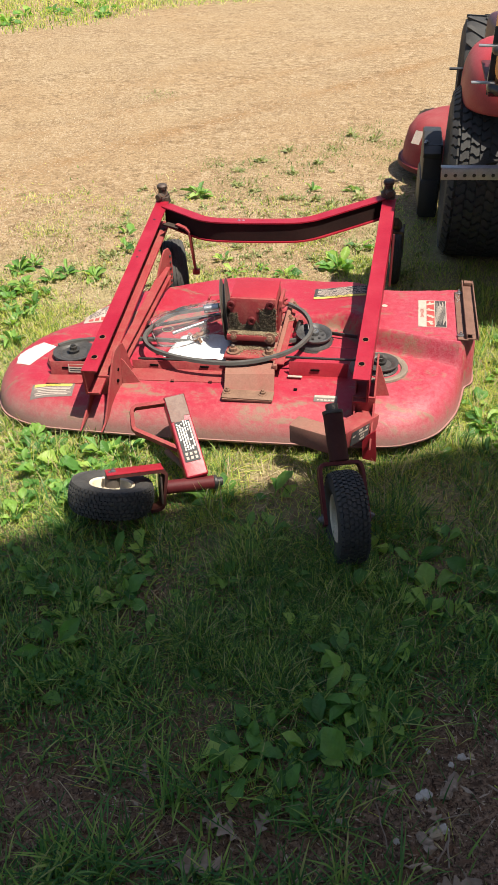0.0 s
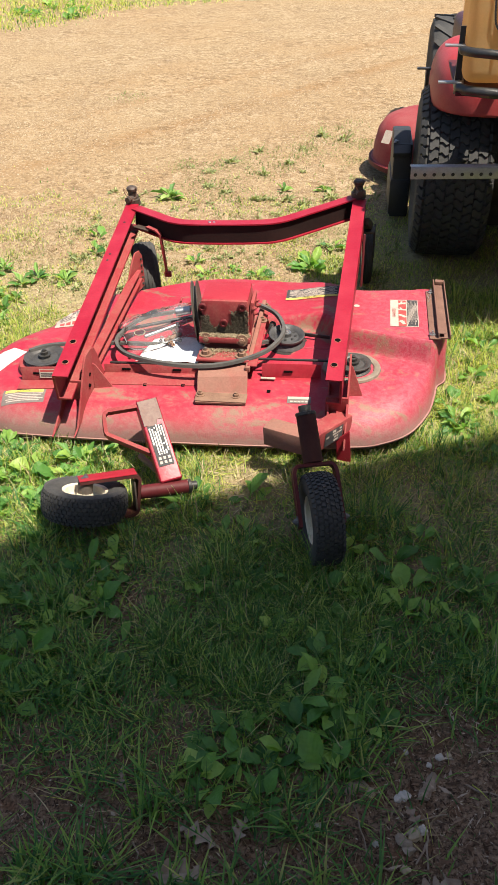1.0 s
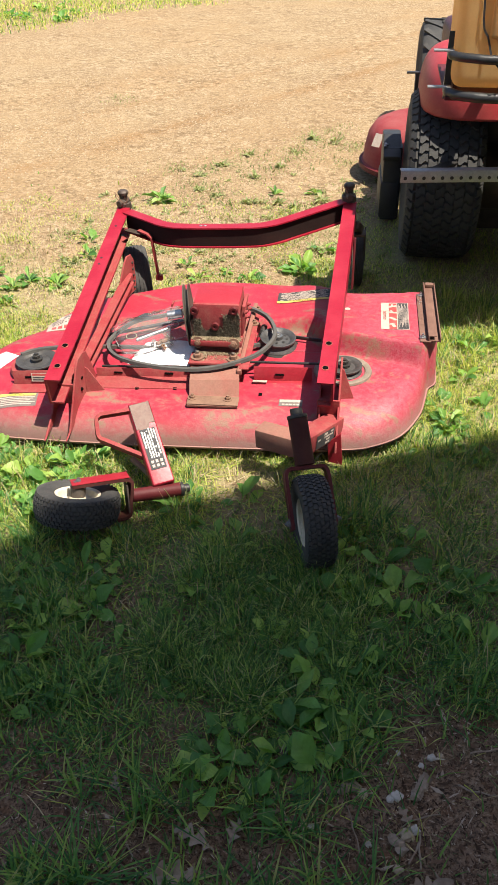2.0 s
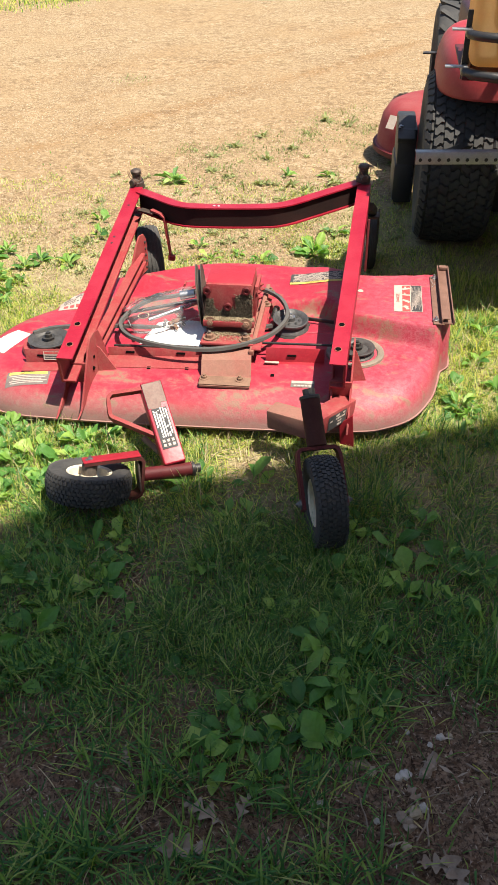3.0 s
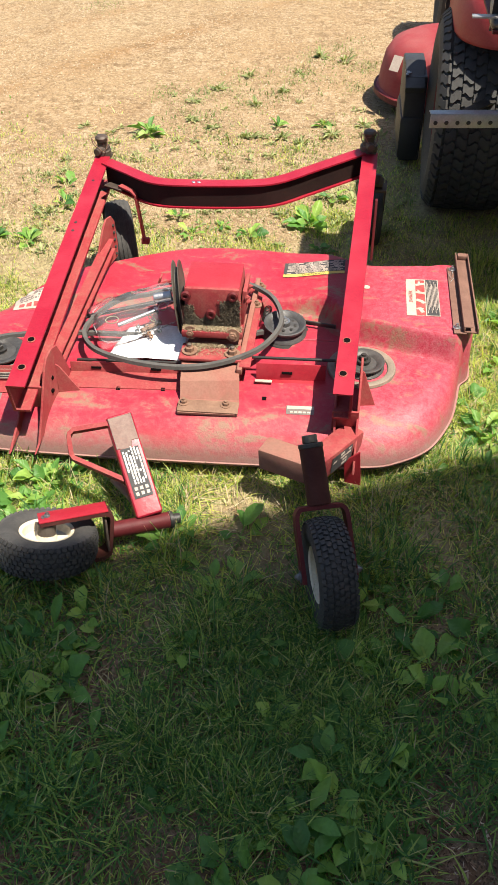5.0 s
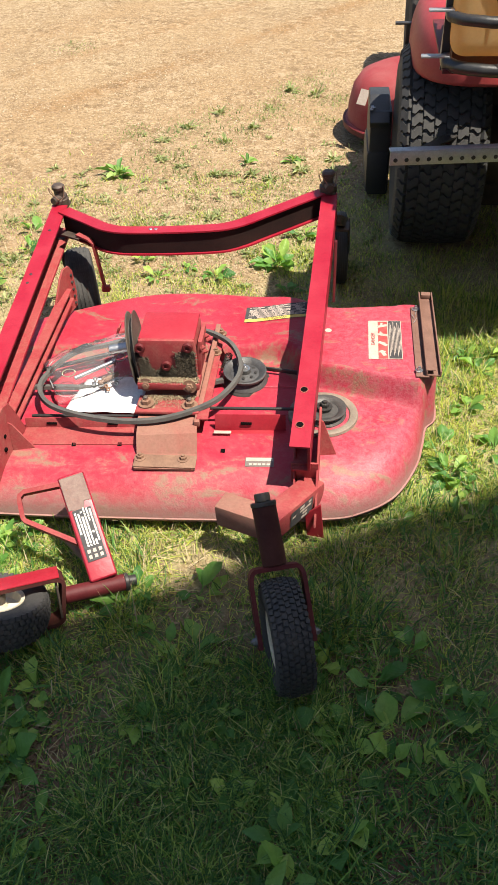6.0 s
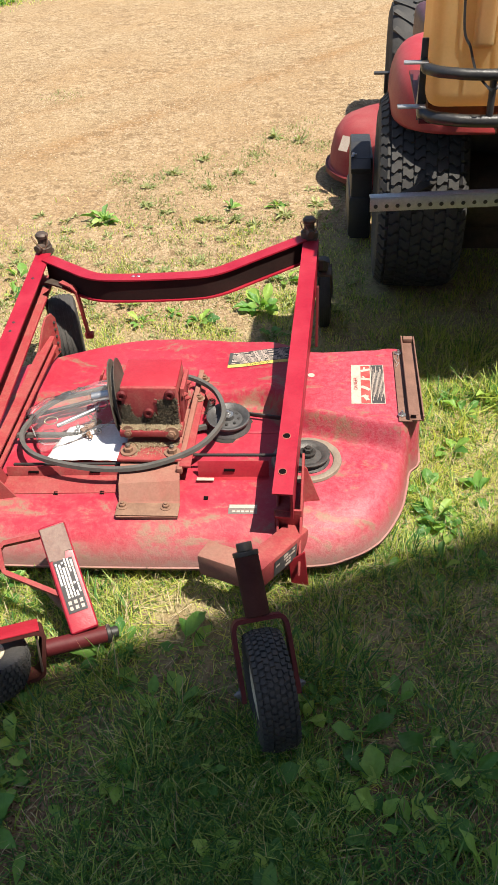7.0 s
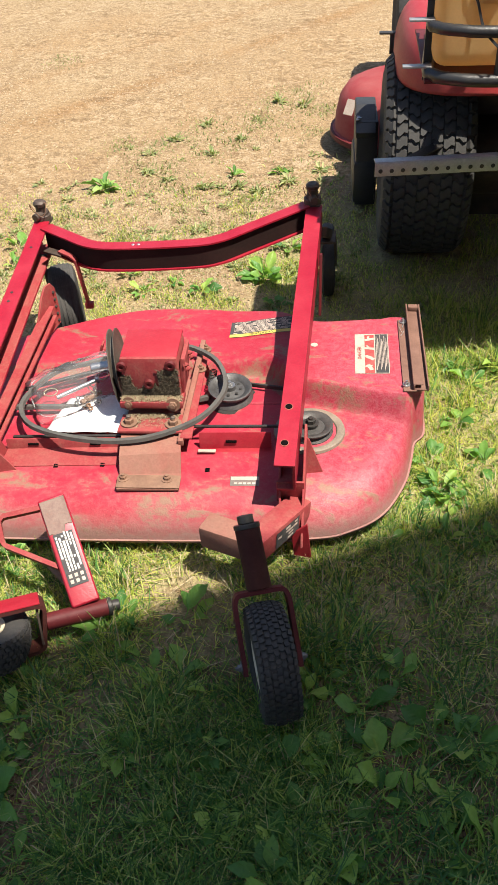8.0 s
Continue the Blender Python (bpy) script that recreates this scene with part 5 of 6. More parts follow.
arm_a, arm_b = Vector((-0.003, 1.974, 0.061)), Vector((-0.112, 2.160, 0.205))
mm2, nn2 = between(arm_a, arm_b, (0.25, -0.55, 0.8))
armp = part("arm_tube", box(0.064, 0.055, nn2, mm2, 0.008, 3), RED_CLEAN, CASL, "faded red box-section arm, worn to metal at its end")
jag = random.Random(12)
part("worn_end", plate([(-0.029, 0.0), (0.029, 0.0)] + [(0.029 - 0.0058 * k, -0.080 + jag.uniform(-0.016, 0.016) - 0.010 * math.sin(k * 0.5)) for k in range(11)], 0.0012, mm2 @ Matrix.Translation((0.0, 0.0286, nn2 / 2 - 0.006)) @ Matrix.Rotation(radians(90), 4, "X")), WORN_METAL, CASL, "paint worn to grey metal")
decal(CASL, mm2 @ Matrix.Translation((0, 0.0285, -0.022)) @ Matrix.Rotation(radians(-90), 4, "X"), 0.044, 0.125, DECAL_BLACK, fine_print(0.042, 0.125, 6, 8, 2), "black sticker with rows of white print")
part("handle_loop", sweep([(-0.092, 2.142, 0.207), (-0.208, 2.104, 0.199), (-0.217, 2.099, 0.194), (-0.220, 2.092, 0.186), (-0.214, 2.074, 0.154), (-0.211, 2.069, 0.147), (-0.203, 2.064, 0.142), (-0.070, 2.030, 0.117)], [(-0.0055, -0.013), (-0.0055, 0.013), (0.0055, 0.013), (0.0055, -0.013)], False, (0.3, -0.5, 0.8)), RED_DUSTY, CASL, "flat-steel loop welded to the arm")
part("latch_rod", rod((-0.125, 2.090, 0.060), (-0.045, 2.015, 0.060), 0.009), RUST, CASL)

# ---- bag of parts and the sheet of paper on the deck ----
bag = thing("plastic_bag", (-0.17, 2.6, 0.17), "clear plastic blister bag with pins and hardware on the deck", "plastic bag")


def bag_shell():
    m = Matrix.Translation((-0.178, 2.612, 0.205)) @ Euler((radians(10), radians(-8), radians(28))).to_matrix().to_4x4()
    bm = bmesh.new()
    nu, nv = 26, 18
    grid = []
    for j in range(nv):
        row = []
        for i in range(nu):
            u, v = i / (nu - 1) * 2 - 1, j / (nv - 1) * 2 - 1
            puff = max(0.0, (1 - abs(u) ** 3) * (1 - abs(v) ** 3))
            z = 0.036 * puff ** 0.5 + 0.009 * noise.noise(Vector((u * 3.1, v * 3.3, 1.0))) + 0.004 * noise.noise(Vector((u * 9, v * 8, 2.0)))
            row.append(bm.verts.new(m @ Vector((u * 0.125, v * 0.088, z))))
        grid.append(row)
    for j in range(nv - 1):
        for i in range(nu - 1):
            bm.faces.new((grid[j][i], grid[j][i + 1], grid[j + 1][i + 1], grid[j + 1][i]))
    return bm


BRASS = worn("dull_brass_wire", (0.42, 0.34, 0.20), (0.50, 0.42, 0.27), (0.25, 0.18, 0.10), 0.4, 0.8, spread=30, dirty=0.3)
film_part = part("film", bag_shell(), CLEAR, bag, "crumpled clear film")
rim_m = Matrix.Translation((-0.178, 2.612, 0.205)) @ Euler((radians(10), radians(-8), radians(28))).to_matrix().to_4x4()
ring = [rim_m @ Vector((0.124 * math.copysign(abs(math.cos(a)) ** 0.6, math.cos(a)), 0.087 * math.copysign(abs(math.sin(a)) ** 0.6, math.sin(a)), 0.003 + 0.004 * math.sin(a * 3))) for a in [2 * math.pi * i / 40 for i in range(40)]]
part("blister_rim", sweep(ring, circle(0.0022, 8), True), MILKY, bag)
part("clevis_pin", join(rod((-0.225, 2.575, 0.190), (-0.130, 2.640, 0.205), 0.006), rod((-0.130, 2.640, 0.205), (-0.122, 2.645, 0.206), 0.010)), STEEL, bag)
part("clevis_pin", rod((-0.150, 2.555, 0.190), (-0.105, 2.600, 0.196), 0.007), RUST, bag)
for cx, cy, cz, t in ((-0.245, 2.590, 0.197, 0.4), (-0.105, 2.640, 0.222, 1.2), (-0.13, 2.60, 0.205, 2.1)):
    ring = [(cx + 0.018 * math.cos(a) * math.cos(t) - 0.009 * math.sin(a) * math.sin(t), cy + 0.018 * math.cos(a) * math.sin(t) + 0.009 * math.sin(a) * math.cos(t), cz + 0.006 * math.sin(a)) for a in [i * math.pi / 10 for i in range(20)]]
    part("hairpin", sweep(ring, circle(0.0016, 6), True), BRASS, bag)
for i in range(12):
    rnd = random.Random(40 + i)
    part("nut", lathe([(0.003, 0), (0.0065, 0), (0.0065, 0.005), (0.003, 0.005)], 6, pose(rnd.uniform(-0.17, -0.09), rnd.uniform(2.53, 2.60), 0.186 + rnd.uniform(0, 0.012), rnd.uniform(0, 90), rnd.uniform(0, 60)), True), RUST if i % 3 else DULL_STEEL, bag)


def paper_sheet():
    bm = bmesh.new()
    n = 14
    pts = [[None] * n for _ in range(n)]
    for j in range(n):
        for i in range(n):
            u, v = i / (n - 1), j / (n - 1)
            a, b = Vector((-0.225, 2.449, 0)).lerp(Vector((-0.020, 2.452, 0)), u), Vector((-0.198, 2.600, 0)).lerp(Vector((-0.010, 2.605, 0)), u)
            p = a.lerp(b, v)
            pts[j][i] = bm.verts.new((p.x, p.y, 0.170 + 0.012 * math.sin(u * 2.6) * (0.4 + 0.6 * v) + 0.004 * noise.noise(Vector((u * 4, v * 4, 0)))))
    for j in range(n - 1):
        for i in range(n - 1):
            bm.faces.new((pts[j][i], pts[j][i + 1], pts[j + 1][i + 1], pts[j + 1][i]))
    return bm


sheet = thing("paper_sheet", (-0.12, 2.53, 0.165), "white sheet of paper lying under the bag", "paper")
sh = part("sheet", paper_sheet(), PAPER, sheet)
sol = sh.modifiers.new("thickness", "SOLIDIFY")
sol.thickness = 0.0006

# ---- the tractor parked beyond ----
RED_FADED = worn("faded_tractor_paint", (0.25, 0.024, 0.030), (0.28, 0.075, 0.072), (0.27, 0.16, 0.125), 0.62, spread=5, dirty=0.5, spec=0.22, edge=0.25)

TR = thing("lawn_tractor", (1.2, 4.2, 0), "red lawn tractor with wide turf tyres, rear rack and yellowed tank", "lawn tractor")


def turf_tyre(cx, cy, r, w, rim, blocks=True):
    m = pose(cx, cy, r - 0.01, 0, 90, 0)
    t = part("rear_tyre", lathe(tyre_profile(r, w, rim), 72, m, True), RUBBER, TR, "wide black turf tyre with chevron lugs")
    tagged(part("tread", tread_blocks(r, w * 0.98, 8, 54, w * 0.98 / 8 * 0.98, 2 * math.pi * r / 54 * 0.80, 0.008, m, 0.0, 0.0, rim, w, 0.20), RUBBER, t, "", False), kind="stuff")
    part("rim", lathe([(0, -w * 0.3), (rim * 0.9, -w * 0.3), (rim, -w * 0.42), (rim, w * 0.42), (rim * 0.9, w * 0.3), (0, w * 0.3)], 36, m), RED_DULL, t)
    return t


turf_tyre(0.816, 3.945, 0.350, 0.315, 0.17)
turf_tyre(1.95, 3.945, 0.350, 0.315, 0.17)


def ridge_tyre(cx, cy, r, w, rim):
    m = pose(cx, cy, r - 0.01, 0, 90, 0)
    lugs = []
    for i in range(18):
        for s in (-1, 1):
            a = 2 * math.pi * (i + 0.25 * s) / 18
            lugs.append(box(0.018, 0.026, w * 0.56, m @ Matrix.Rotation(a, 4, "Z") @ Matrix.Translation((r - 0.002, 0, s * w * 0.20)) @ Matrix.Rotation(s * 0.7, 4, "X"), 0.0))
    t = part("front_tyre", lathe(tyre_profile(r, w, rim), 64, m, True), RUBBER, TR, "black lugged tyre")
    tagged(part("tread", join(*lugs), RUBBER, t, "", False), kind="stuff")
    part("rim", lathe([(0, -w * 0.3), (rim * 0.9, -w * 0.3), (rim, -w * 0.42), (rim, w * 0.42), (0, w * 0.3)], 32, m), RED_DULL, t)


ridge_tyre(0.895, 6.05, 0.325, 0.27, 0.16)
ridge_tyre(1.90, 6.05, 0.325, 0.27, 0.16)


def fender():
    """A rounded mudguard shell over the wheel, open below."""
    bm = bmesh.new()
    nu, nv = 30, 12
    rows = []
    for j in range(nv):
        v = j / (nv - 1) * math.pi / 2
        row = []
        for i in range(nu):
            u = math.pi * (0.5 + i / (nu - 1))
            cx = math.copysign(abs(math.cos(u)) ** 0.55, math.cos(u)) * math.cos(v) ** 0.27
            cy = math.copysign(abs(math.sin(u)) ** 0.55, math.sin(u)) * math.cos(v) ** 0.27
            row.append(bm.verts.new((1.025 + 0.335 * cx, 4.00 + (0.39 if cy < 0 else 0.30) * cy, 0.662 + 0.195 * math.sin(v) ** 0.8)))
        rows.append(row)
    lip = [bm.verts.new((v.co.x * 0.985 + 0.015, v.co.y, 0.652)) for v in rows[0]]
    rows.insert(0, lip)
    for a, b in zip(rows, rows[1:]):
        for i in range(nu - 1):
            bm.faces.new((a[i], a[i + 1], b[i + 1], b[i]))
    return bm


# fender red brightened above the cutting deck's, so sunlight is in the colour
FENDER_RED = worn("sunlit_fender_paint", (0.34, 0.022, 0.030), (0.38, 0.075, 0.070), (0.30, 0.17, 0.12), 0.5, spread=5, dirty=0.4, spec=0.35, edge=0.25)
fd = part("fender", fender(), FENDER_RED, TR, "dull red rounded rear fender")
sol = fd.modifiers.new("thickness", "SOLIDIFY")
sol.thickness = 0.005
SEAT = worn("maroon_vinyl", (0.060, 0.022, 0.032), (0.085, 0.035, 0.045), (0.14, 0.10, 0.09), 0.5, spread=10, dirty=0.3)
part("seat_pan", join(box(0.66, 0.5, 0.08, pose(1.50, 3.75, 0.86), 0.02), box(0.5, 0.10, 0.45, pose(1.45, 4.0, 1.15), 0.04)), PLASTIC, TR, "black seat behind the tank")
part("seat_side", box(0.34, 0.30, 0.16, pose(0.985, 4.50, 0.790, 6, 0, 8), 0.05, 5), SEAT, TR, "dark maroon vinyl seat edge")
# body's rear end is set where it shades the tyre's right side
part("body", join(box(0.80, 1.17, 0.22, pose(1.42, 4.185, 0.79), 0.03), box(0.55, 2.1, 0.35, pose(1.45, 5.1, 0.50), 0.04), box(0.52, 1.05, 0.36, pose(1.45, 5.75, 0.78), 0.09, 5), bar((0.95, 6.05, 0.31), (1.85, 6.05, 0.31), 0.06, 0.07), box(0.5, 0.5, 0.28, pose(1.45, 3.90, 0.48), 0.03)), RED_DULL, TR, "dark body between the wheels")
part("axle_housing", join(rod((0.9, 3.965, 0.33), (1.95, 3.965, 0.33), 0.07, 20), box(0.30, 0.30, 0.30, pose(1.42, 3.92, 0.38), 0.04)), DARK, TR)
# dark block added inside the wheel, standing in for the shade there
part("dark_filler", join(box(0.20, 0.40, 0.56, pose(1.085, 4.18, 0.36), 0.03), rod((0.97, 3.945, 0.34), (1.2, 3.945, 0.34), 0.14, 24)), GREASY, TR)
# drilled draw bar behind the wheel
BARM = part("draw_bar", join(box(1.35, 0.004, 0.042, pose(1.298, 3.484, 0.496, 0, 0, 7), 0.001), box(1.35, 0.034, 0.004, pose(1.296, 3.502, 0.5185, 0, 0, 7), 0.001)), ZINC, TR, "galvanised angle bar with a row of holes")
for i in range(37):
    part("hole", cyl(0.0068, 0.006, pose(0.646 + 0.0350 * i, 3.4025 + 0.0043 * i, 0.492, 90, 0, 7), 12), DARK, BARM)
part("hitch_tab", join(tube_box((1.075, 3.44, 0.470), (1.075, 3.48, 0.470), 0.036, 0.045), box(0.03, 0.03, 0.05, pose(1.075, 3.48, 0.53), 0.003)), STEEL, TR)
part("bar_strut", join(bar((0.70, 3.43, 0.50), (0.99, 3.85, 0.48), 0.04, 0.006), bar((1.20, 3.43, 0.50), (1.20, 3.85, 0.45), 0.05, 0.006), bar((1.05, 3.43, 0.50), (1.25, 3.85, 0.60), 0.03, 0.01)), DARK, TR)


def rack():
    def rail(z, y0):
        return smooth_line([(0.775, 3.46, z + 0.004), (0.742, 3.10, z), (0.752, 3.035, z), (0.80, 3.0, z), (0.92, y0, z - 0.003), (1.4, y0, z), (1.9, y0, z)], 6)

    bms = [sweep(rail(0.992, 2.99), circle(0.014, 12)), sweep(rail(0.882, 2.99), circle(0.016, 12))]
    for x in (0.901, 1.30, 1.70):
        bms.append(rod((x, 2.99, 0.882), (x, 2.99, 0.992), 0.009))
    return join(*bms)


RACK = part("rear_rack", rack(), PIPE, TR, "black pipe rear rack with chipped paint")
part("rack_strap", box(0.062, 0.026, 0.005, pose(0.716, 3.06, 1.004), 0.001), ZINC, RACK)
part("rack_strap", box(0.072, 0.026, 0.005, pose(0.712, 3.06, 0.897), 0.001), ZINC, RACK)
part("rack_upright", box(0.022, 0.008, 0.20, pose(0.740, 3.10, 0.952), 0.001), PIPE, RACK)
# solid floor is added; its edges place the tractor's shadow on grass and tyre
part("rack_shade_floor", join(box(1.20, 0.505, 0.010, pose(1.33, 3.2775, 0.868), 0.002), box(0.04, 0.75, 0.025, pose(0.95, 3.40, 0.848), 0.002), box(0.04, 0.75, 0.025, pose(1.6, 3.40, 0.848), 0.002)), RED_DULL, RACK)


def tank():
    return join(box(0.240, 0.30, 0.46, pose(0.866, 3.185, 1.124), 0.045, 7), box(0.050, 0.05, 0.20, pose(0.871, 3.045, 1.140), 0.014, 5), box(0.14, 0.18, 0.05, pose(0.866, 3.185, 1.360), 0.02, 4))


TANKP = part("tank", tank(), TANK, TR, "yellowed translucent plastic tank strapped on the rack")
for side in ([(0.815, 3.20, 1.358), (0.812, 3.050, 1.345), (0.820, 3.030, 1.102), (0.841, 3.028, 1.044), (0.860, 3.018, 0.990), (0.885, 2.972, 0.966), (0.897, 2.970, 0.958)], [(0.905, 3.20, 1.358), (0.905, 3.050, 1.345), (0.908, 3.030, 1.102), (0.922, 3.022, 0.993), (0.910, 2.972, 0.968), (0.901, 2.970, 0.958)]):
    part("strap", sweep(smooth_line(side, 6), [(-0.003, -0.001), (-0.003, 0.001), (0.003, 0.001), (0.003, -0.001)], False, (0, -1, 0.2)), PLASTIC, TANKP, "black tie strap")


def front_deck():
    bm = bmesh.new()
    rows = []
    n = 40
    for k, (s, z) in enumerate(((1.03, 0.07), (1.03, 0.085), (1.0, 0.09), (0.985, 0.16), (0.94, 0.235), (0.85, 0.285), (0.7, 0.31), (0.4, 0.32), (0.0, 0.325))):
        rows.append([bm.verts.new((0.845 + 0.385 * s * math.copysign(abs(math.cos(a)) ** 0.85, math.cos(a)), 5.02 + 0.34 * s * math.sin(a), z)) for a in [2 * math.pi * i / n for i in range(n)]])
    for a, b in zip(rows, rows[1:]):
        for i in range(n):
            bm.faces.new((a[i], a[(i + 1) % n], b[(i + 1) % n], b[i]))
    bmesh.ops.remove_doubles(bm, verts=bm.verts, dist=0.0005)
    return bm


FD = part("cutting_deck", front_deck(), RED_FADED, TR, "faded red rounded cutting deck ahead of the wheel")
part("rim_band", sweep([(0.845 + 0.398 * math.copysign(abs(math.cos(a)) ** 0.85, math.cos(a)), 5.02 + 0.352 * math.sin(a), 0.074) for a in [2 * math.pi * i / 60 for i in range(60)]], [(-0.008, -0.012), (-0.008, 0.012), (0.008, 0.012), (0.008, -0.012)], True), RED_DULL, FD)
part("deck_sticker", box(0.05, 0.002, 0.07, pose(0.535, 4.80, 0.245, -32, 0, -35), 0.0), DECAL_WHITE, FD)
part("deflector", join(box(0.088, 0.32, 0.35, pose(0.606, 4.36, 0.205, 0, 0, 2), 0.012), box(0.082, 0.16, 0.03, pose(0.603, 4.23, 0.372, 25, 0, 2), 0.008), box(0.094, 0.30, 0.18, pose(0.600, 4.34, 0.13, 0, 0, 2), 0.02)), PLASTIC, TR, "black plastic discharge deflector with frayed edge")
part("frayed_edge", join(*[box(0.012, 0.020, 0.003, pose(0.571 + 0.004 * (i % 3), 4.205 + 0.012 * i, 0.387 + 0.003 * (i % 2), 0, 0, 13 * i), 0.0) for i in range(11)]), STEEL, TR)
part("step_stub", join(box(0.06, 0.03, 0.006, pose(0.668, 4.10, 0.728), 0.001), box(0.014, 0.02, 0.07, pose(0.684, 4.10, 0.692), 0.002)), DARK, TR)

# ---- plants and litter ----
rng = np.random.default_rng(7)


def under_deck():
    """A coarse plan of the ground that the deck covers, 1 cm a cell, drawn in a little from its lip."""
    poly = [SHELL_M @ Vector((p.x * 0.97, p.y * 0.95, 0)) for p in OUTLINE]
    px, py = np.array([p.x for p in poly]), np.array([p.y for p in poly])
    qx, qy = np.roll(px, -1), np.roll(py, -1)
    out = np.zeros((180, 100), bool)
    for i in range(180):
        for j in range(100):
            x, y = -0.9 + (i + 0.5) / 100, 2.1 + (j + 0.5) / 100
            hit = (py > y) != (qy > y)
            out[i, j] = np.count_nonzero(x < (qx[hit] - px[hit]) * (y - py[hit]) / (qy[hit] - py[hit]) + px[hit]) % 2 == 1
    return out


UNDER_DECK = under_deck()


def keep_off(x, y):
    """True where a wheel or metal part stands on the ground."""
    if 0.66 < x < 0.98 and 3.78 < y < 4.12:
        return True
    i, j = int((x + 0.9) * 100), int((y - 2.1) * 100)
    if 0 <= i < 180 and 0 <= j < 100 and UNDER_DECK[i, j]:
        return True
    return (x - 0.43) ** 2 + (y - 1.83) ** 2 < 0.05 ** 2 or (x + 0.21) ** 2 + (y - 1.89) ** 2 < 0.10 ** 2


def cover(x, y):
    """How thickly grass grows here, 0 to 1."""
    n = noise.noise(Vector((x * 1.1, y * 1.1, 5.0))) + 0.5 * noise.noise(Vector((x * 3.3, y * 3.3, 8.0)))
    reach = y - 1.35 * step01(0.22, 0.50, x) + 0.45 * n - 0.25 * step01(-0.55, -0.85, x)
    g = 1.0 - step01(2.75, 3.45, reach)
    near = max(step01(1.06, 1.34, y + 0.22 * step01(0.05, -0.3, x) - 0.16 * step01(0.48, 0.70, x) + 0.22 * n), 0.8 * step01(0.93, 0.84, y - 0.1 * n))
    g *= 0.05 + 0.95 * near
    g *= 1 - 0.96 * step01(0.17, 0.09, math.hypot(x - 0.20, (y - 2.08) * 1.3) + 0.05 * noise.noise(Vector((x * 14, y * 14, 3.0))))
    g *= 1 - 0.6 * step01(0.14, 0.04, math.hypot(x - 0.66, (y - 2.05)))
    g *= 1 - 0.65 * step01(0.12, 0.04, math.hypot(x + 0.06, (y - 1.53) * 0.8) + 0.05 * noise.noise(Vector((x * 11, y * 11, 9.0))))
    g *= 0.45 + 0.55 * step01(-0.35, 0.25, n)
    far = step01(0.0, 0.5, (y - 8.98 - 1.18 * (x + 3.52)) * 0.6 + 0.45 * n) * (y > 8)
    thin = (0.32 + 0.40 * step01(4.5, 3.6, y) * step01(-0.75, -0.35, x)) * step01(5.2, 3.6, y) * step01(-0.25, 0.35, noise.noise(Vector((x * 4.5, y * 4.5, 21.0))))
    g *= 1 - 0.5 * step01(3.0, 3.5, y)
    return max(g, far * 0.5, thin if y > 2.8 else 0.0)


def scatter(n, x0, x1, y0, y1, weight):
    out = []
    xs, ys, us = rng.uniform(x0, x1, n), rng.uniform(y0, y1, n), rng.uniform(0, 1, n)
    for x, y, u in zip(xs, ys, us):
        if u < weight(x, y) and not keep_off(x, y):
            out.append((x, y))
    return np.array(out)


def blades(points, length, width, lean, name, material, label, fine=False):
    n = len(points)
    x, y = points[:, 0], points[:, 1]
    z = np.array([ground_height(a, b) for a, b in points]) - 0.004
    ln = length * (1 - (0.14 * np.clip((y - 2.0) / 0.6, 0, 1) + 0.28 * np.clip((y - 2.9) / 0.5, 0, 1) * (x < 0.75)) * (y < 8)) * rng.uniform(0.45, 1.25, n) * np.array([0.62 + 1.1 * max(0.0, 0.35 + noise.noise(Vector((a * 8, b * 8, 40.0)))) for a, b in points])
    wd = width * rng.uniform(0.6, 1.3, n)
    ang = rng.uniform(0, 2 * np.pi, n)
    le = lean * rng.uniform(0.2, 1.3, n)
    dx, dy = np.cos(ang), np.sin(ang)
    px, py = -dy * wd / 2, dx * wd / 2
    base = np.stack([x, y, z], 1)
    side = np.stack([px, py, np.zeros(n)], 1)

    def at(t):
        hor = ln * le * t ** 1.6
        ver = ln * np.sqrt(np.clip(1 - (0.75 * le) ** 2, 0.05, 1)) * (t - 0.28 * le * t * t)
        return base + np.stack([dx * hor, dy * hor, ver], 1)

    if fine:
        v = np.stack([base - side, base + side, at(0.45) - side * 0.9, at(0.45) + side * 0.9, at(0.78) - side * 0.55, at(0.78) + side * 0.55, at(1.0)], 1)
        t = np.array([[0, 1, 3], [0, 3, 2], [2, 3, 5], [2, 5, 4], [4, 5, 6]])
    else:
        v = np.stack([base - side, base + side, at(0.58) - side * 0.8, at(0.58) + side * 0.8, at(1.0)], 1)
        t = np.array([[0, 1, 3], [0, 3, 2], [2, 3, 4]])
    tris = (np.arange(n)[:, None, None] * v.shape[1] + t[None]).reshape(-1, 3)
    v = v.reshape(-1, 3)
    return tagged(new(name, raw_mesh(name, v, tris, material)), label, "grass", kind="stuff")


def inner(x, y):
    """1 in the dense lawn round the deck, fading out towards its edge."""
    return step01(-1.75, -1.35, x + 0.15 * noise.noise(Vector((x * 3, y * 3, 1.0)))) * step01(1.85, 1.45, x) * step01(0.35, 0.62, y)


lawn_pts = scatter(640000, -1.75, 1.85, 0.45, 4.5, lambda x, y: cover(x, y) * inner(x, y) * (0.52 + 0.48 * step01(1.55, 2.15, y - 0.3 * x + 0.25 * noise.noise(Vector((x * 3, y * 3, 15.0))))))
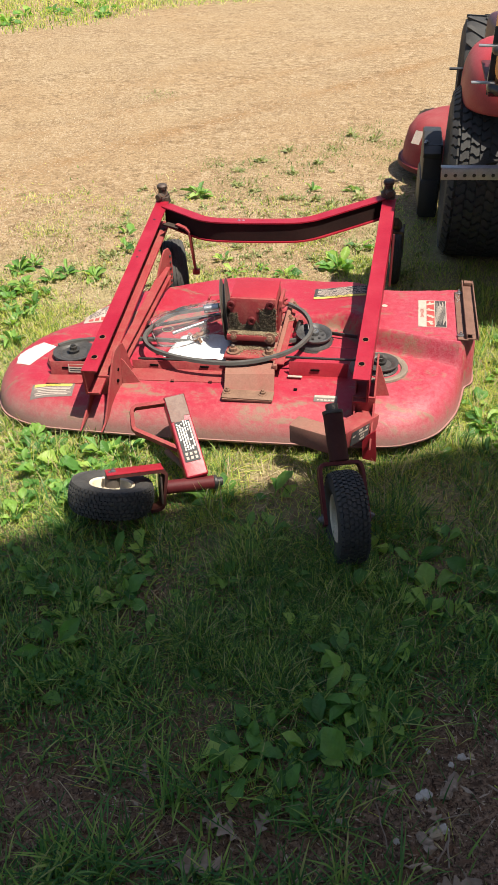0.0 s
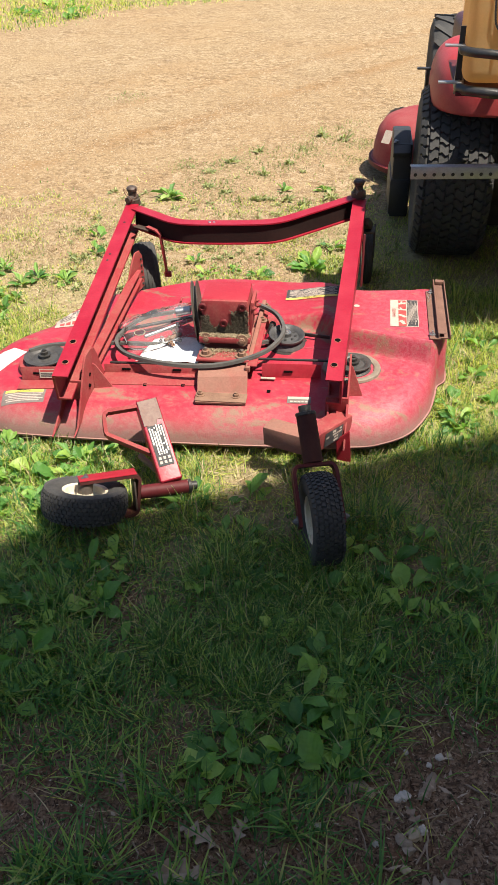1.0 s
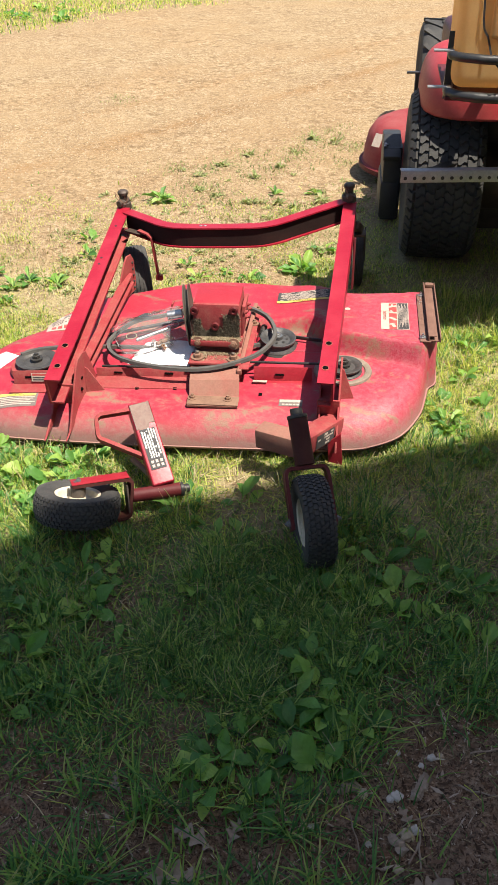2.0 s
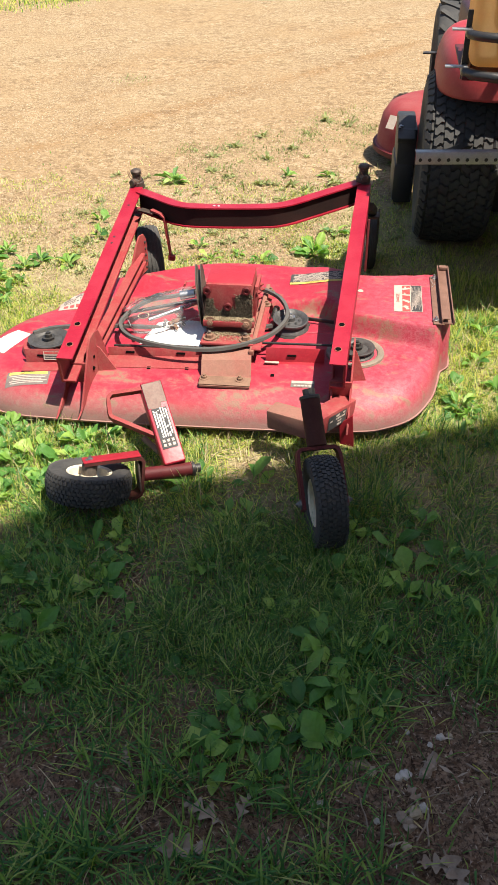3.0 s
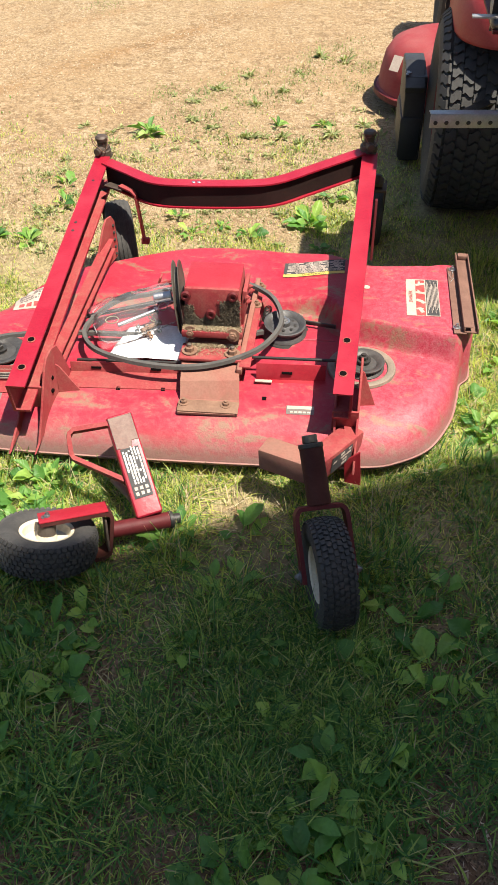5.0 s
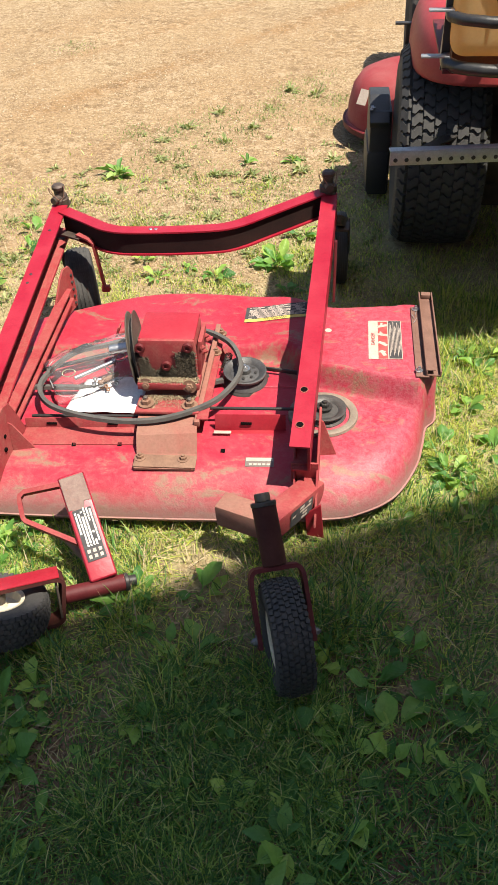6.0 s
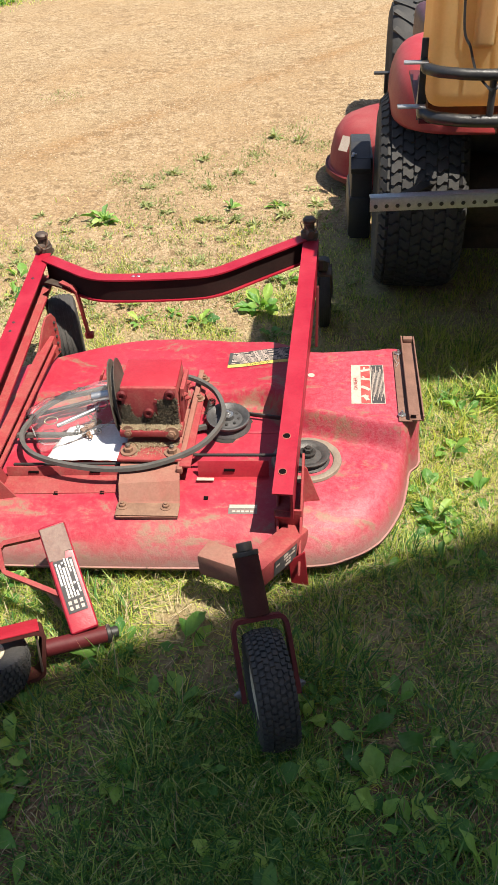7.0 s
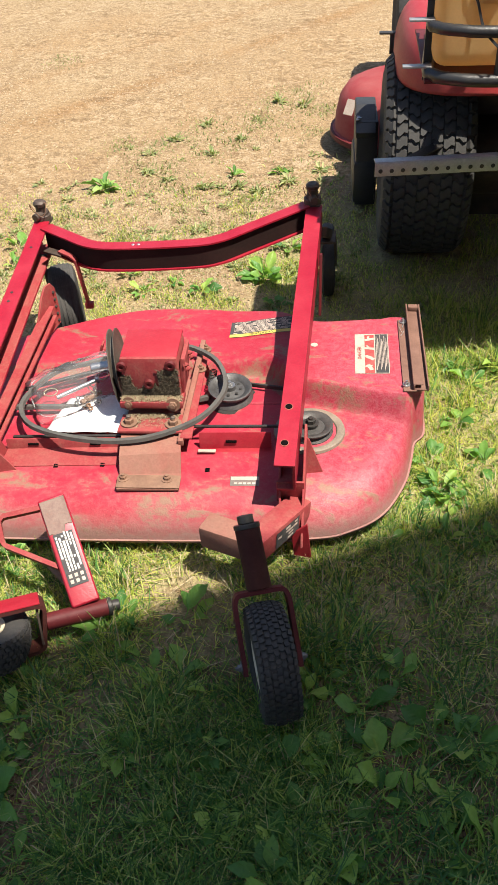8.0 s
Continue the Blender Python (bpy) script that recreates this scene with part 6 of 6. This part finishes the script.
# dark blades take over towards the barn's shadow, putting shade into the colour
shade_toned = rng.uniform(0, 1, len(lawn_pts)) < 0.9 * np.clip((2.15 + 0.45 * np.clip(lawn_pts[:, 0], 0, 1) - lawn_pts[:, 1]) / 0.8, 0, 1)
blades(lawn_pts[shade_toned], 0.047, 0.0026, 1.15, "lush_grass", DARK_GREEN, "short uneven dark green grass")
blades(lawn_pts[~shade_toned], 0.044, 0.0026, 1.5, "lawn_grass", GRASS, "short yellow-green grass with dry blades among it")
edge_pts = scatter(120000, -2.4, 2.2, 2.9, 5.6, lambda x, y: 0.55 * cover(x, y))
blades(edge_pts, 0.034, 0.0030, 1.05, "sparse_grass", GRASS, "sparse grass thinning out into the gravel")
# longer grass stands thicker barnward, and its darker green also paints in shade
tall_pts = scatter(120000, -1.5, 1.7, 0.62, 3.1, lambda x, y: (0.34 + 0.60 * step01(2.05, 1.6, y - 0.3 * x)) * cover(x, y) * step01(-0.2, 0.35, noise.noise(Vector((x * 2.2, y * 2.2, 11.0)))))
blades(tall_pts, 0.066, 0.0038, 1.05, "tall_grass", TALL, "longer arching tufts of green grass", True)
bank_pts = scatter(9000, 0.80, 1.45, 2.80, 3.40, lambda x, y: 0.8 * step01(-0.15, 0.4, noise.noise(Vector((x * 5, y * 5, 17.0)))) * step01(0.78, 0.90, x))
blades(bank_pts, 0.105, 0.0036, 1.1, "long_bright_grass", GRASS, "long bright grass arching beside the discharge rail", True)
long_pts = scatter(14000, 0.02, 0.62, 1.30, 1.85, lambda x, y: 0.9 * cover(x, y) * step01(0.34, 0.16, math.hypot((x - 0.28) * 0.9, y - 1.56)))
blades(long_pts, 0.070, 0.0024, 1.2, "fine_long_grass", DARK_GREEN, "fine dark green grass lying over in a thick patch", True)
far_pts = scatter(90000, -6.0, 2.0, 8.2, 14.0, lambda x, y: cover(x, y) if y > 8.5 else 0)
blades(far_pts, 0.06, 0.009, 1.0, "verge_grass", GRASS, "grass verge on the far side of the drive")
# straw lies thicker past y 1.8; its pale colour also paints in sunlight
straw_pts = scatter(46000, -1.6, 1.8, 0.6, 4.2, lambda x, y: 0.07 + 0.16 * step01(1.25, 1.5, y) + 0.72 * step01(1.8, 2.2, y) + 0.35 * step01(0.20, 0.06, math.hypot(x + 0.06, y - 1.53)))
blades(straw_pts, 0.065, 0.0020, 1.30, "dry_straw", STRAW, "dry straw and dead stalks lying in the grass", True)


outer_pts = scatter(150000, -7.0, 7.0, -4.0, 5.2, lambda x, y: 0.9 * cover(x, y) * (1 - inner(x, y) * (y < 4.3)) * step01(-7.0, -4.0, x) * step01(7.0, 4.5, x) * step01(-4.0, -1.5, y))
blades(outer_pts, 0.055, 0.0075, 1.05, "outer_lawn", GRASS, "uneven grass thinning out beside the drive")


def pebbles():
    pts = scatter(190000, -3.4, 2.2, 2.85, 10.5, lambda x, y: step01(10.5, 5.5, y) * step01(2.85, 3.5, y - 1.0 * step01(0.22, 0.5, x) * step01(4.6, 4.2, y)) * (0.30 + 0.70 * step01(-0.25, 0.35, noise.noise(Vector((x * 1.5 - y * 0.5, y * 0.6 + 0.4 * x, 2.0))))) * (abs(x + 0.45 - (y - 3) * 0.12) < 1.0 + (y - 2.8) * 0.32))
    n = len(pts)
    s = 0.0022 + 0.0042 * rng.uniform(0, 1, n) ** 2.0
    dirs = np.array([(1, 0, 0), (-0.5, 0.86, 0), (-0.5, -0.86, 0), (0.3, 0.5, 0.75), (0.3, -0.6, 0.7), (-0.6, 0.05, 0.8)])
    z = np.array([ground_height(a, b) for a, b in pts])
    v = np.stack([pts[:, 0], pts[:, 1], z], 1)[:, None, :] + dirs[None] * s[:, None, None] * rng.uniform(0.6, 1.25, (n, 6, 1))
    t = np.array([[0, 1, 3], [0, 3, 4], [0, 4, 2], [1, 2, 5], [1, 5, 3], [2, 4, 5], [3, 5, 4]])
    tris = (np.arange(n)[:, None, None] * 6 + t[None]).reshape(-1, 3)
    tagged(new("gravel", raw_mesh("gravel", v.reshape(-1, 3), tris, PEBBLE)), "loose tan limestone gravel scattered over the drive", "gravel", kind="stuff")


pebbles()


def leaf_mesh(length, width, fold, droop, mat, seed, stalk=0.28):
    """An ovate plantain leaf: a slim stalk, a blade creased along its veins, a wavy edge and a short tip."""
    rnd = random.Random(seed)
    bm = bmesh.new()
    rows = []
    n = 13
    ph, lean = rnd.uniform(0, 6), rnd.uniform(-0.12, 0.12)
    for k in range(n):
        t = k / (n - 1)
        if t < stalk:
            w = 0.075
        else:
            u = (t - stalk) / (1 - stalk)
            w = max(0.075, (math.sin(math.pi * u ** 0.86) ** 0.88) * (1 + 0.07 * math.sin(u * 17 + ph))) * (1 if u < 0.999 else 0.2)
        hw = w * width / 2
        bend = lean * length * t * t
        y = length * t * (1 - 0.12 * droop * t)
        z = length * (0.60 * t - droop * 0.66 * t * t)
        wav = 0.09 * w * width * math.sin(t * 12 + ph)
        row = []
        for i in range(7):
            f = (i - 3) / 3
            crease = 0.035 * width * w * (i % 2)
            row.append(bm.verts.new((bend + hw * f, y, z + hw * fold * abs(f) ** 1.4 + wav * f * abs(f) + crease)))
        rows.append(row)
    for a, b in zip(rows, rows[1:]):
        for i in range(6):
            bm.faces.new((a[i], a[i + 1], b[i + 1], b[i]))
    me = bpy.data.meshes.new("leaf")
    for f in bm.faces:
        f.smooth = True
    bm.to_mesh(me)
    bm.free()
    me.materials.append(mat)
    return me


LEAVES = [leaf_mesh(0.100, w, 0.22 + 0.09 * (i % 4), d, LEAF, i) for i, (d, w) in enumerate(((0.35, 0.042), (0.55, 0.047), (0.85, 0.044), (0.45, 0.036), (0.65, 0.044), (0.95, 0.038), (0.50, 0.052), (0.75, 0.049), (0.60, 0.033)))]
DOCK_LEAVES = [leaf_mesh(0.105, w, 0.75, d, DOCK_LEAF, 40 + i, 0.18) for i, (d, w) in enumerate(((0.25, 0.036), (0.55, 0.040), (0.85, 0.034), (0.40, 0.030), (1.0, 0.038)))]
DULL_LEAVES = [leaf_mesh(0.080, w, 0.55, d, DULL_LEAF, 20 + i) for i, (d, w) in enumerate(((0.30, 0.020), (0.60, 0.024), (0.85, 0.018), (0.10, 0.016)))]


def weed(x, y, size, count, seed, label, leaves=None):
    rnd = random.Random(seed)
    ob = thing("broadleaf_weed", (x, y, ground_height(x, y) - 0.004), label, "weed", "broadleaf weeds in the grass")
    turn = rnd.uniform(0, 6.28)
    for k in range(count):
        lf = new("leaf", (leaves or LEAVES)[rnd.randrange(len(leaves or LEAVES))])
        lf.parent = ob
        s = size * rnd.uniform(0.55, 1.1)
        a = turn + k * 2.4 + rnd.uniform(-0.4, 0.4)
        r = 0.012 * size * rnd.random()
        lf.matrix_basis = Matrix.LocRotScale((r * math.cos(a), r * math.sin(a), 0.004 * rnd.random()), Euler((rnd.uniform(-0.34, 0.62), rnd.uniform(-0.5, 0.5), a)), (s * rnd.uniform(0.72, 1.12), s, s * rnd.uniform(0.7, 1.3)))
    return ob


SHADE, SUNNY, DRIVE = "broad-leaved green weed growing in the shaded grass", "bright green broad-leaved weed in sunlit grass", "small green weed rooted in the gravel"
CREEP = leafy("grey_green_leaves", [(0.0, (0.11, 0.15, 0.05)), (0.6, (0.22, 0.27, 0.09)), (1.0, (0.40, 0.38, 0.16))], 0.6, 0.3)
SHADE_AT = ((-0.16, 1.66), (-0.20, 1.58), (-0.09, 1.55), (-0.30, 1.53), (-0.31, 1.75), (-0.44, 1.65), (-0.26, 1.67), (-0.09, 1.83), (-0.09, 1.71), (-0.21, 1.37), (-0.22, 1.29), (-0.16, 1.32), (0.17, 1.84), (0.22, 1.83), (0.08, 1.99), (0.21, 2.0), (0.04, 1.94),
            (0.14, 1.66), (0.30, 1.67), (0.33, 1.60), (0.44, 1.67), (0.53, 1.67), (0.57, 1.66), (0.50, 1.56), (0.53, 1.85), (0.62, 1.79), (0.69, 1.88), (0.75, 1.76), (0.66, 1.68), (0.82, 1.72), (0.71, 1.60), (0.84, 1.51), (0.89, 1.54), (0.65, 1.61))
CLUMP_AT = ((0.30, 1.23), (0.35, 1.22), (0.38, 1.17), (0.42, 1.20), (0.29, 1.18), (0.39, 1.28), (0.50, 1.17), (0.51, 1.23), (0.38, 1.09), (0.28, 1.11), (0.24, 1.12), (0.46, 1.49), (0.45, 1.44), (0.57, 1.49), (0.56, 1.45), (0.53, 1.33), (0.58, 1.29), (0.42, 1.33), (0.47, 1.37), (0.44, 1.25))
SUN_AT = ((-0.40, 1.94), (-0.48, 1.85), (-0.63, 2.14), (-0.47, 2.08), (-0.50, 1.98), (-0.49, 1.79), (-0.36, 2.03), (-0.34, 2.12), (-0.56, 2.08), (-0.30, 2.04), (0.81, 2.46), (0.86, 2.48), (0.84, 2.43), (0.79, 2.59), (0.82, 2.29), (0.91, 2.30), (0.87, 2.33), (0.90, 3.02), (1.03, 3.03), (0.93, 2.95), (1.06, 3.07), (0.88, 2.76), (0.94, 2.58), (-0.10, 3.56), (-0.28, 3.62), (0.02, 3.50), (-0.20, 3.48), (0.30, 3.40))
DOCK_AT = ((-1.16, 3.38), (-1.11, 3.44), (-0.98, 3.31), (-1.07, 3.23), (-1.12, 3.16), (-1.04, 3.17), (-1.08, 3.10), (-0.95, 3.16), (-0.96, 3.06), (-0.96, 2.94), (-0.97, 2.87), (-0.91, 2.75), (-0.92, 2.96), (-0.94, 3.38), (-1.22, 3.26), (-1.02, 2.98), (-0.80, 3.36))
DRIVE_AT = ((0.27, 3.87), (0.27, 4.50), (0.04, 4.46), (-0.23, 5.31), (-0.36, 5.08), (0.13, 5.68), (-0.14, 4.87), (-0.30, 4.53), (0.41, 4.65), (-0.02, 5.08), (-0.46, 4.87), (0.27, 5.60), (0.03, 5.38), (-0.42, 4.64))
rw = random.Random(5)
for i, (x, y) in enumerate(SHADE_AT):
    weed(x, y, rw.uniform(0.66, 1.0), rw.randint(5, 8), i, SHADE)
for i, (x, y) in enumerate(CLUMP_AT):
    weed(x, y, rw.uniform(0.68, 0.98), rw.randint(6, 9), 60 + i, SHADE)
for i, (x, y) in enumerate(SUN_AT):
    weed(x, y, rw.uniform(0.5, 0.85), rw.randint(6, 10), 90 + i, SUNNY)
for i, (x, y) in enumerate(DOCK_AT):
    weed(x, y, rw.uniform(0.5, 0.8), rw.randint(10, 15), 130 + i, "leafy green weed in the clump beside the deck", DOCK_LEAVES + LEAVES[:4])
for i, (x, y) in enumerate(DRIVE_AT):
    weed(x, y, rw.uniform(0.55, 0.85), rw.randint(18, 28), 160 + i, DRIVE, DULL_LEAVES)
weed(0.24, 3.62, 1.15, 20, 200, "large-leaved bright green weed behind the deck")
weed(0.32, 3.86, 0.9, 9, 202, "bright green weed behind the deck")
weed(0.0, 4.60, 0.60, 12, 203, "green broad-leaved weed in the gravel", DOCK_LEAVES)
weed(0.22, 4.63, 0.60, 13, 204, "green broad-leaved weed in the gravel", DOCK_LEAVES)
weed(-0.80, 3.84, 0.95, 5, 205, "two-leaved green weed in the gravel")
weed(-0.76, 3.67, 0.9, 5, 206, "two-leaved green weed in the gravel")
weed(-0.58, 4.44, 1.0, 18, 201, "leafy green weed standing in the gravel", DOCK_LEAVES)
weed(0.0, 1.42, 0.72, 5, 207, "small broad-leaved weed among dry thatch")
for i in range(30):
    x, y = rw.uniform(-0.74, -0.24), rw.uniform(1.80, 2.16)
    if not keep_off(x, y):
        weed(x, y, rw.uniform(0.5, 0.85), rw.randint(6, 9), 240 + i, SUNNY)
for i in range(18):
    x, y = rw.uniform(-0.42, -0.08), rw.uniform(1.22, 1.80)
    weed(x, y, rw.uniform(0.55, 0.95), rw.randint(5, 8), 270 + i, SHADE)
for i in range(20):
    x, y = rw.uniform(-0.35, 0.95), rw.uniform(1.25, 1.95)
    if cover(x, y) > 0.3 and not keep_off(x, y):
        weed(x, y, rw.uniform(0.5, 0.85), rw.randint(5, 8), 400 + i, SHADE)
for i in range(52):
    x, y = rw.uniform(-0.75, 1.15), rw.uniform(1.2, 3.1)
    if cover(x, y) > 0.5 and not keep_off(x, y):
        weed(x, y, rw.uniform(0.28, 0.55), rw.randint(4, 7), 300 + i, SHADE if y < 1.95 + 0.5 * x else SUNNY)


# ---- litter on the bare soil ----
def stone(x, y, r, seed, label, mat):
    bm = bmesh.new()
    bmesh.ops.create_icosphere(bm, subdivisions=3, radius=r)
    for v in bm.verts:
        v.co *= 1 + 0.5 * noise.noise(v.co * (1.1 / r) + Vector((seed * 3.1, 0, 0))) + 0.12 * noise.noise(v.co * (4 / r))
        v.co.z *= 0.6
    bm.transform(pose(x, y, ground_height(x, y) + r * 0.25, 0, 0, seed * 40))
    tagged(new("stone", finish(bm, "stone", mat, False)), label, "stone", "stones on the bare soil")


PALE_STONE = worn("pale_stone", (0.46, 0.40, 0.34), (0.58, 0.53, 0.47), (0.22, 0.17, 0.13), 0.85, spread=40, dirty=0.3)
TAN_STONE = worn("tan_stone", (0.38, 0.28, 0.18), (0.45, 0.35, 0.24), (0.2, 0.15, 0.1), 0.85, spread=40, dirty=0.3)
for i, (x, y, r) in enumerate(((0.586, 1.142, 0.010), (0.653, 1.145, 0.011), (0.640, 1.137, 0.008), (0.670, 1.066, 0.013), (0.685, 1.080, 0.010), (0.722, 1.235, 0.008), (0.740, 1.242, 0.007), (0.655, 1.238, 0.006), (0.700, 1.215, 0.006), (0.655, 1.00, 0.009), (0.49, 1.06, 0.006), (0.60, 1.04, 0.006))):
    stone(x, y, r, i, "pale grey stone on bare soil" if i % 3 else "tan stone on bare soil", PALE_STONE if i % 3 else TAN_STONE)


def dry_leaf(x, y, size, turn, seed):
    """A curled, lobed oak leaf."""
    bm = bmesh.new()
    n = 36
    c = [bm.verts.new((0, t * size, 0.10 * size * math.sin(t * 3 + seed))) for t in [k / n for k in range(n + 1)]]
    for s in (-1, 1):
        rim = []
        for k in range(n + 1):
            t = k / n
            w = size * 0.27 * math.sin(math.pi * min(1, t * 0.93 + 0.07)) ** 0.7 * (0.60 + 0.40 * math.sin(t * 21 + seed + 0.8 * s)) if t > 0.12 else 0.002
            rim.append(bm.verts.new((s * max(w, 0.002), t * size + 0.25 * w, 0.10 * size * math.sin(t * 3 + seed) + 0.45 * w + 0.03 * size * math.sin(k * 0.7 + seed))))
        for k in range(n):
            bm.faces.new((c[k], c[k + 1], rim[k + 1], rim[k]))
    bm.transform(pose(x, y, ground_height(x, y) + 0.008, 6, 5, turn))
    tagged(new("dry_leaf", finish(bm, "dry_leaf", DRY_LEAF, True)), "curled grey-brown dead oak leaf on the soil", "dry leaf", "dead leaves on the soil")


DRY_LEAF = worn("dead_leaf", (0.24, 0.165, 0.115), (0.35, 0.27, 0.20), (0.16, 0.10, 0.07), 0.8, spread=30, dirty=0.2)
for i, (x, y, s, t) in enumerate(((0.315, 0.985, 0.085, 75), (0.340, 0.995, 0.060, -15), (0.20, 0.915, 0.095, -75), (0.72, 1.0, 0.085, -150), (0.745, 0.975, 0.075, 100), (0.685, 1.075, 0.05, 40), (0.10, 1.075, 0.035, 10), (0.115, 1.07, 0.030, 60))):
    dry_leaf(x, y, s, t, i)
for i in range(16):
    x, y = rw.uniform(0.45, 0.85), rw.uniform(0.98, 1.28)
    if i > 9:
        x, y = rw.uniform(-0.05, 0.45), rw.uniform(0.92, 1.1)
    a, n = rw.uniform(0, 3.14), rw.uniform(0.03, 0.09)
    z = ground_height(x, y) + 0.003
    pts = [(x + n * math.cos(a) * (k / 4 - 0.5) + rw.uniform(-0.003, 0.003), y + n * math.sin(a) * (k / 4 - 0.5) + rw.uniform(-0.003, 0.003), z + rw.uniform(0, 0.003)) for k in range(5)]
    tagged(new("twig", finish(sweep(smooth_line(pts, 3), circle(rw.uniform(0.0009, 0.0022), 6)), "twig", DRY_LEAF, True)), "thin dry twig lying on the soil", "twig", "twigs on the soil")
tuft = random.Random(9)
tufts = [(tuft.uniform(-0.2, 0.45), tuft.uniform(0.86, 1.12)) for _ in range(16)] + [(tuft.uniform(0.42, 0.75), tuft.uniform(0.86, 0.96)) for _ in range(9)] + [(tuft.uniform(-0.05, 0.62), tuft.uniform(0.80, 0.915)) for _ in range(46)] + [(0.185, 1.035), (0.01, 1.09), (-0.08, 1.12), (0.45, 1.04), (0.62, 1.27)]
pts = np.array([(x + tuft.gauss(0, 0.012), y + tuft.gauss(0, 0.012)) for x, y in tufts for _ in range(16)])
blades(pts, 0.085, 0.0045, 1.05, "grass_tufts", TALL, "loose tufts of grass rooted in the bare soil", True)


# grey-green ground weeds creeping over the gravel
creep = [(x + tuft.gauss(0, 0.075), y + tuft.gauss(0, 0.085)) for x, y in DRIVE_AT + ((-0.55, 3.75), (-0.3, 3.85), (0.1, 3.95), (-0.1, 4.1), (0.3, 4.15), (0.02, 5.3), (0.35, 5.2), (0.25, 5.9), (-0.95, 3.9), (-0.6, 5.0), (-1.4, 6.6), (0.4, 5.5), (-0.35, 3.5), (0.05, 3.55), (0.3, 3.4), (-0.65, 3.5), (0.35, 3.75), (-0.15, 3.7), (-0.85, 3.4), (0.18, 3.3), (-0.5, 3.3), (-0.05, 3.35), (-0.4, 3.95), (0.0, 3.85), (-0.7, 4.1), (0.4, 4.0), (-1.1, 3.6), (0.15, 4.3), (-0.2, 4.3)) for _ in range(340)]
blades(np.array(creep), 0.034, 0.0046, 1.25, "creeping_weeds", CREEP, "low grey-green weeds creeping over the gravel", True)


# fine chips and shreds over the bare soil
LITTER = leafy("soil_litter", [(0.0, (0.05, 0.028, 0.018)), (0.6, (0.19, 0.11, 0.07)), (0.9, (0.32, 0.215, 0.15)), (1.0, (0.62, 0.52, 0.42))], 0.9, 0.1, 0.1)
lit = scatter(42000, -0.7, 1.0, 0.70, 1.45, lambda x, y: max(0.05, 0.9 - cover(x, y)))


def chips(points, size):
    """Flat shreds lying at random slants on the soil."""
    n = len(points)
    a, t = rng.uniform(0, 2 * np.pi, n), rng.uniform(-0.35, 0.35, n)
    ln, wd = size * rng.uniform(0.3, 1.6, n), size * rng.uniform(0.10, 0.40, n)
    d = np.stack([np.cos(a), np.sin(a), t], 1) * ln[:, None] / 2
    w = np.stack([-np.sin(a), np.cos(a), rng.uniform(-0.3, 0.3, n)], 1) * wd[:, None] / 2
    c = np.stack([points[:, 0], points[:, 1], np.array([ground_height(x, y) for x, y in points]) + rng.uniform(0.001, 0.004, n)], 1)
    v = np.stack([c - d, c + w, c + d, c - w * 0.6], 1)
    tris = (np.arange(n)[:, None, None] * 4 + np.array([[0, 1, 2], [0, 2, 3]])[None]).reshape(-1, 3)
    tagged(new("leaf_litter", raw_mesh("leaf_litter", v.reshape(-1, 3), tris, LITTER)), "fine brown leaf litter and chips on bare soil", "leaf litter", kind="stuff")


chips(lit, 0.010)
chips(scatter(900, 0.0, 0.95, 0.88, 1.36, lambda x, y: max(0.0, 0.9 - cover(x, y))), 0.026)
wild = random.Random(31)
for i in range(150):
    x, y = wild.uniform(-0.95, 0.62), wild.triangular(3.15, 5.1, 3.6)
    weed(x, y, wild.uniform(0.28, 0.6), wild.randint(12, 20), 600 + i, DRIVE, DULL_LEAVES)
for i in range(16):
    x, y = wild.uniform(-4.6, -2.2), wild.uniform(9.2, 11.4)
    if cover(x, y) > 0.2:
        weed(x, y, wild.uniform(0.9, 1.7), wild.randint(8, 13), 440 + i, "leafy green weed on the far verge of the drive")
weed(0.345, 0.880, 0.9, 3, 703, "broad green leaf curling up at the edge of bare soil")


def bark(x, y, length, turn, seed):
    rnd = random.Random(seed)
    pts = [(length * (k / 7 - 0.5), rnd.uniform(-0.003, 0.003), 0.007 + rnd.uniform(-0.002, 0.003)) for k in range(8)]
    bm = sweep(smooth_line(pts, 3), [(-0.009, -0.004), (-0.011, 0.001), (-0.004, 0.005), (0.006, 0.003), (0.010, -0.003)])
    for v in bm.verts:
        v.co *= 1 + 0.22 * noise.noise(v.co * 130 + Vector((seed, 0, 0)))
    bm.transform(pose(x, y, ground_height(x, y), 0, 0, turn))
    tagged(new("bark_strip", finish(bm, "bark_strip", DRY_LEAF, False)), "weathered grey-brown strip of bark on bare soil", "bark", "bark on the soil")


bark(0.700, 1.165, 0.060, 62, 1)
bark(0.560, 1.150, 0.035, 25, 2)
bark(0.655, 1.045, 0.040, 125, 3)
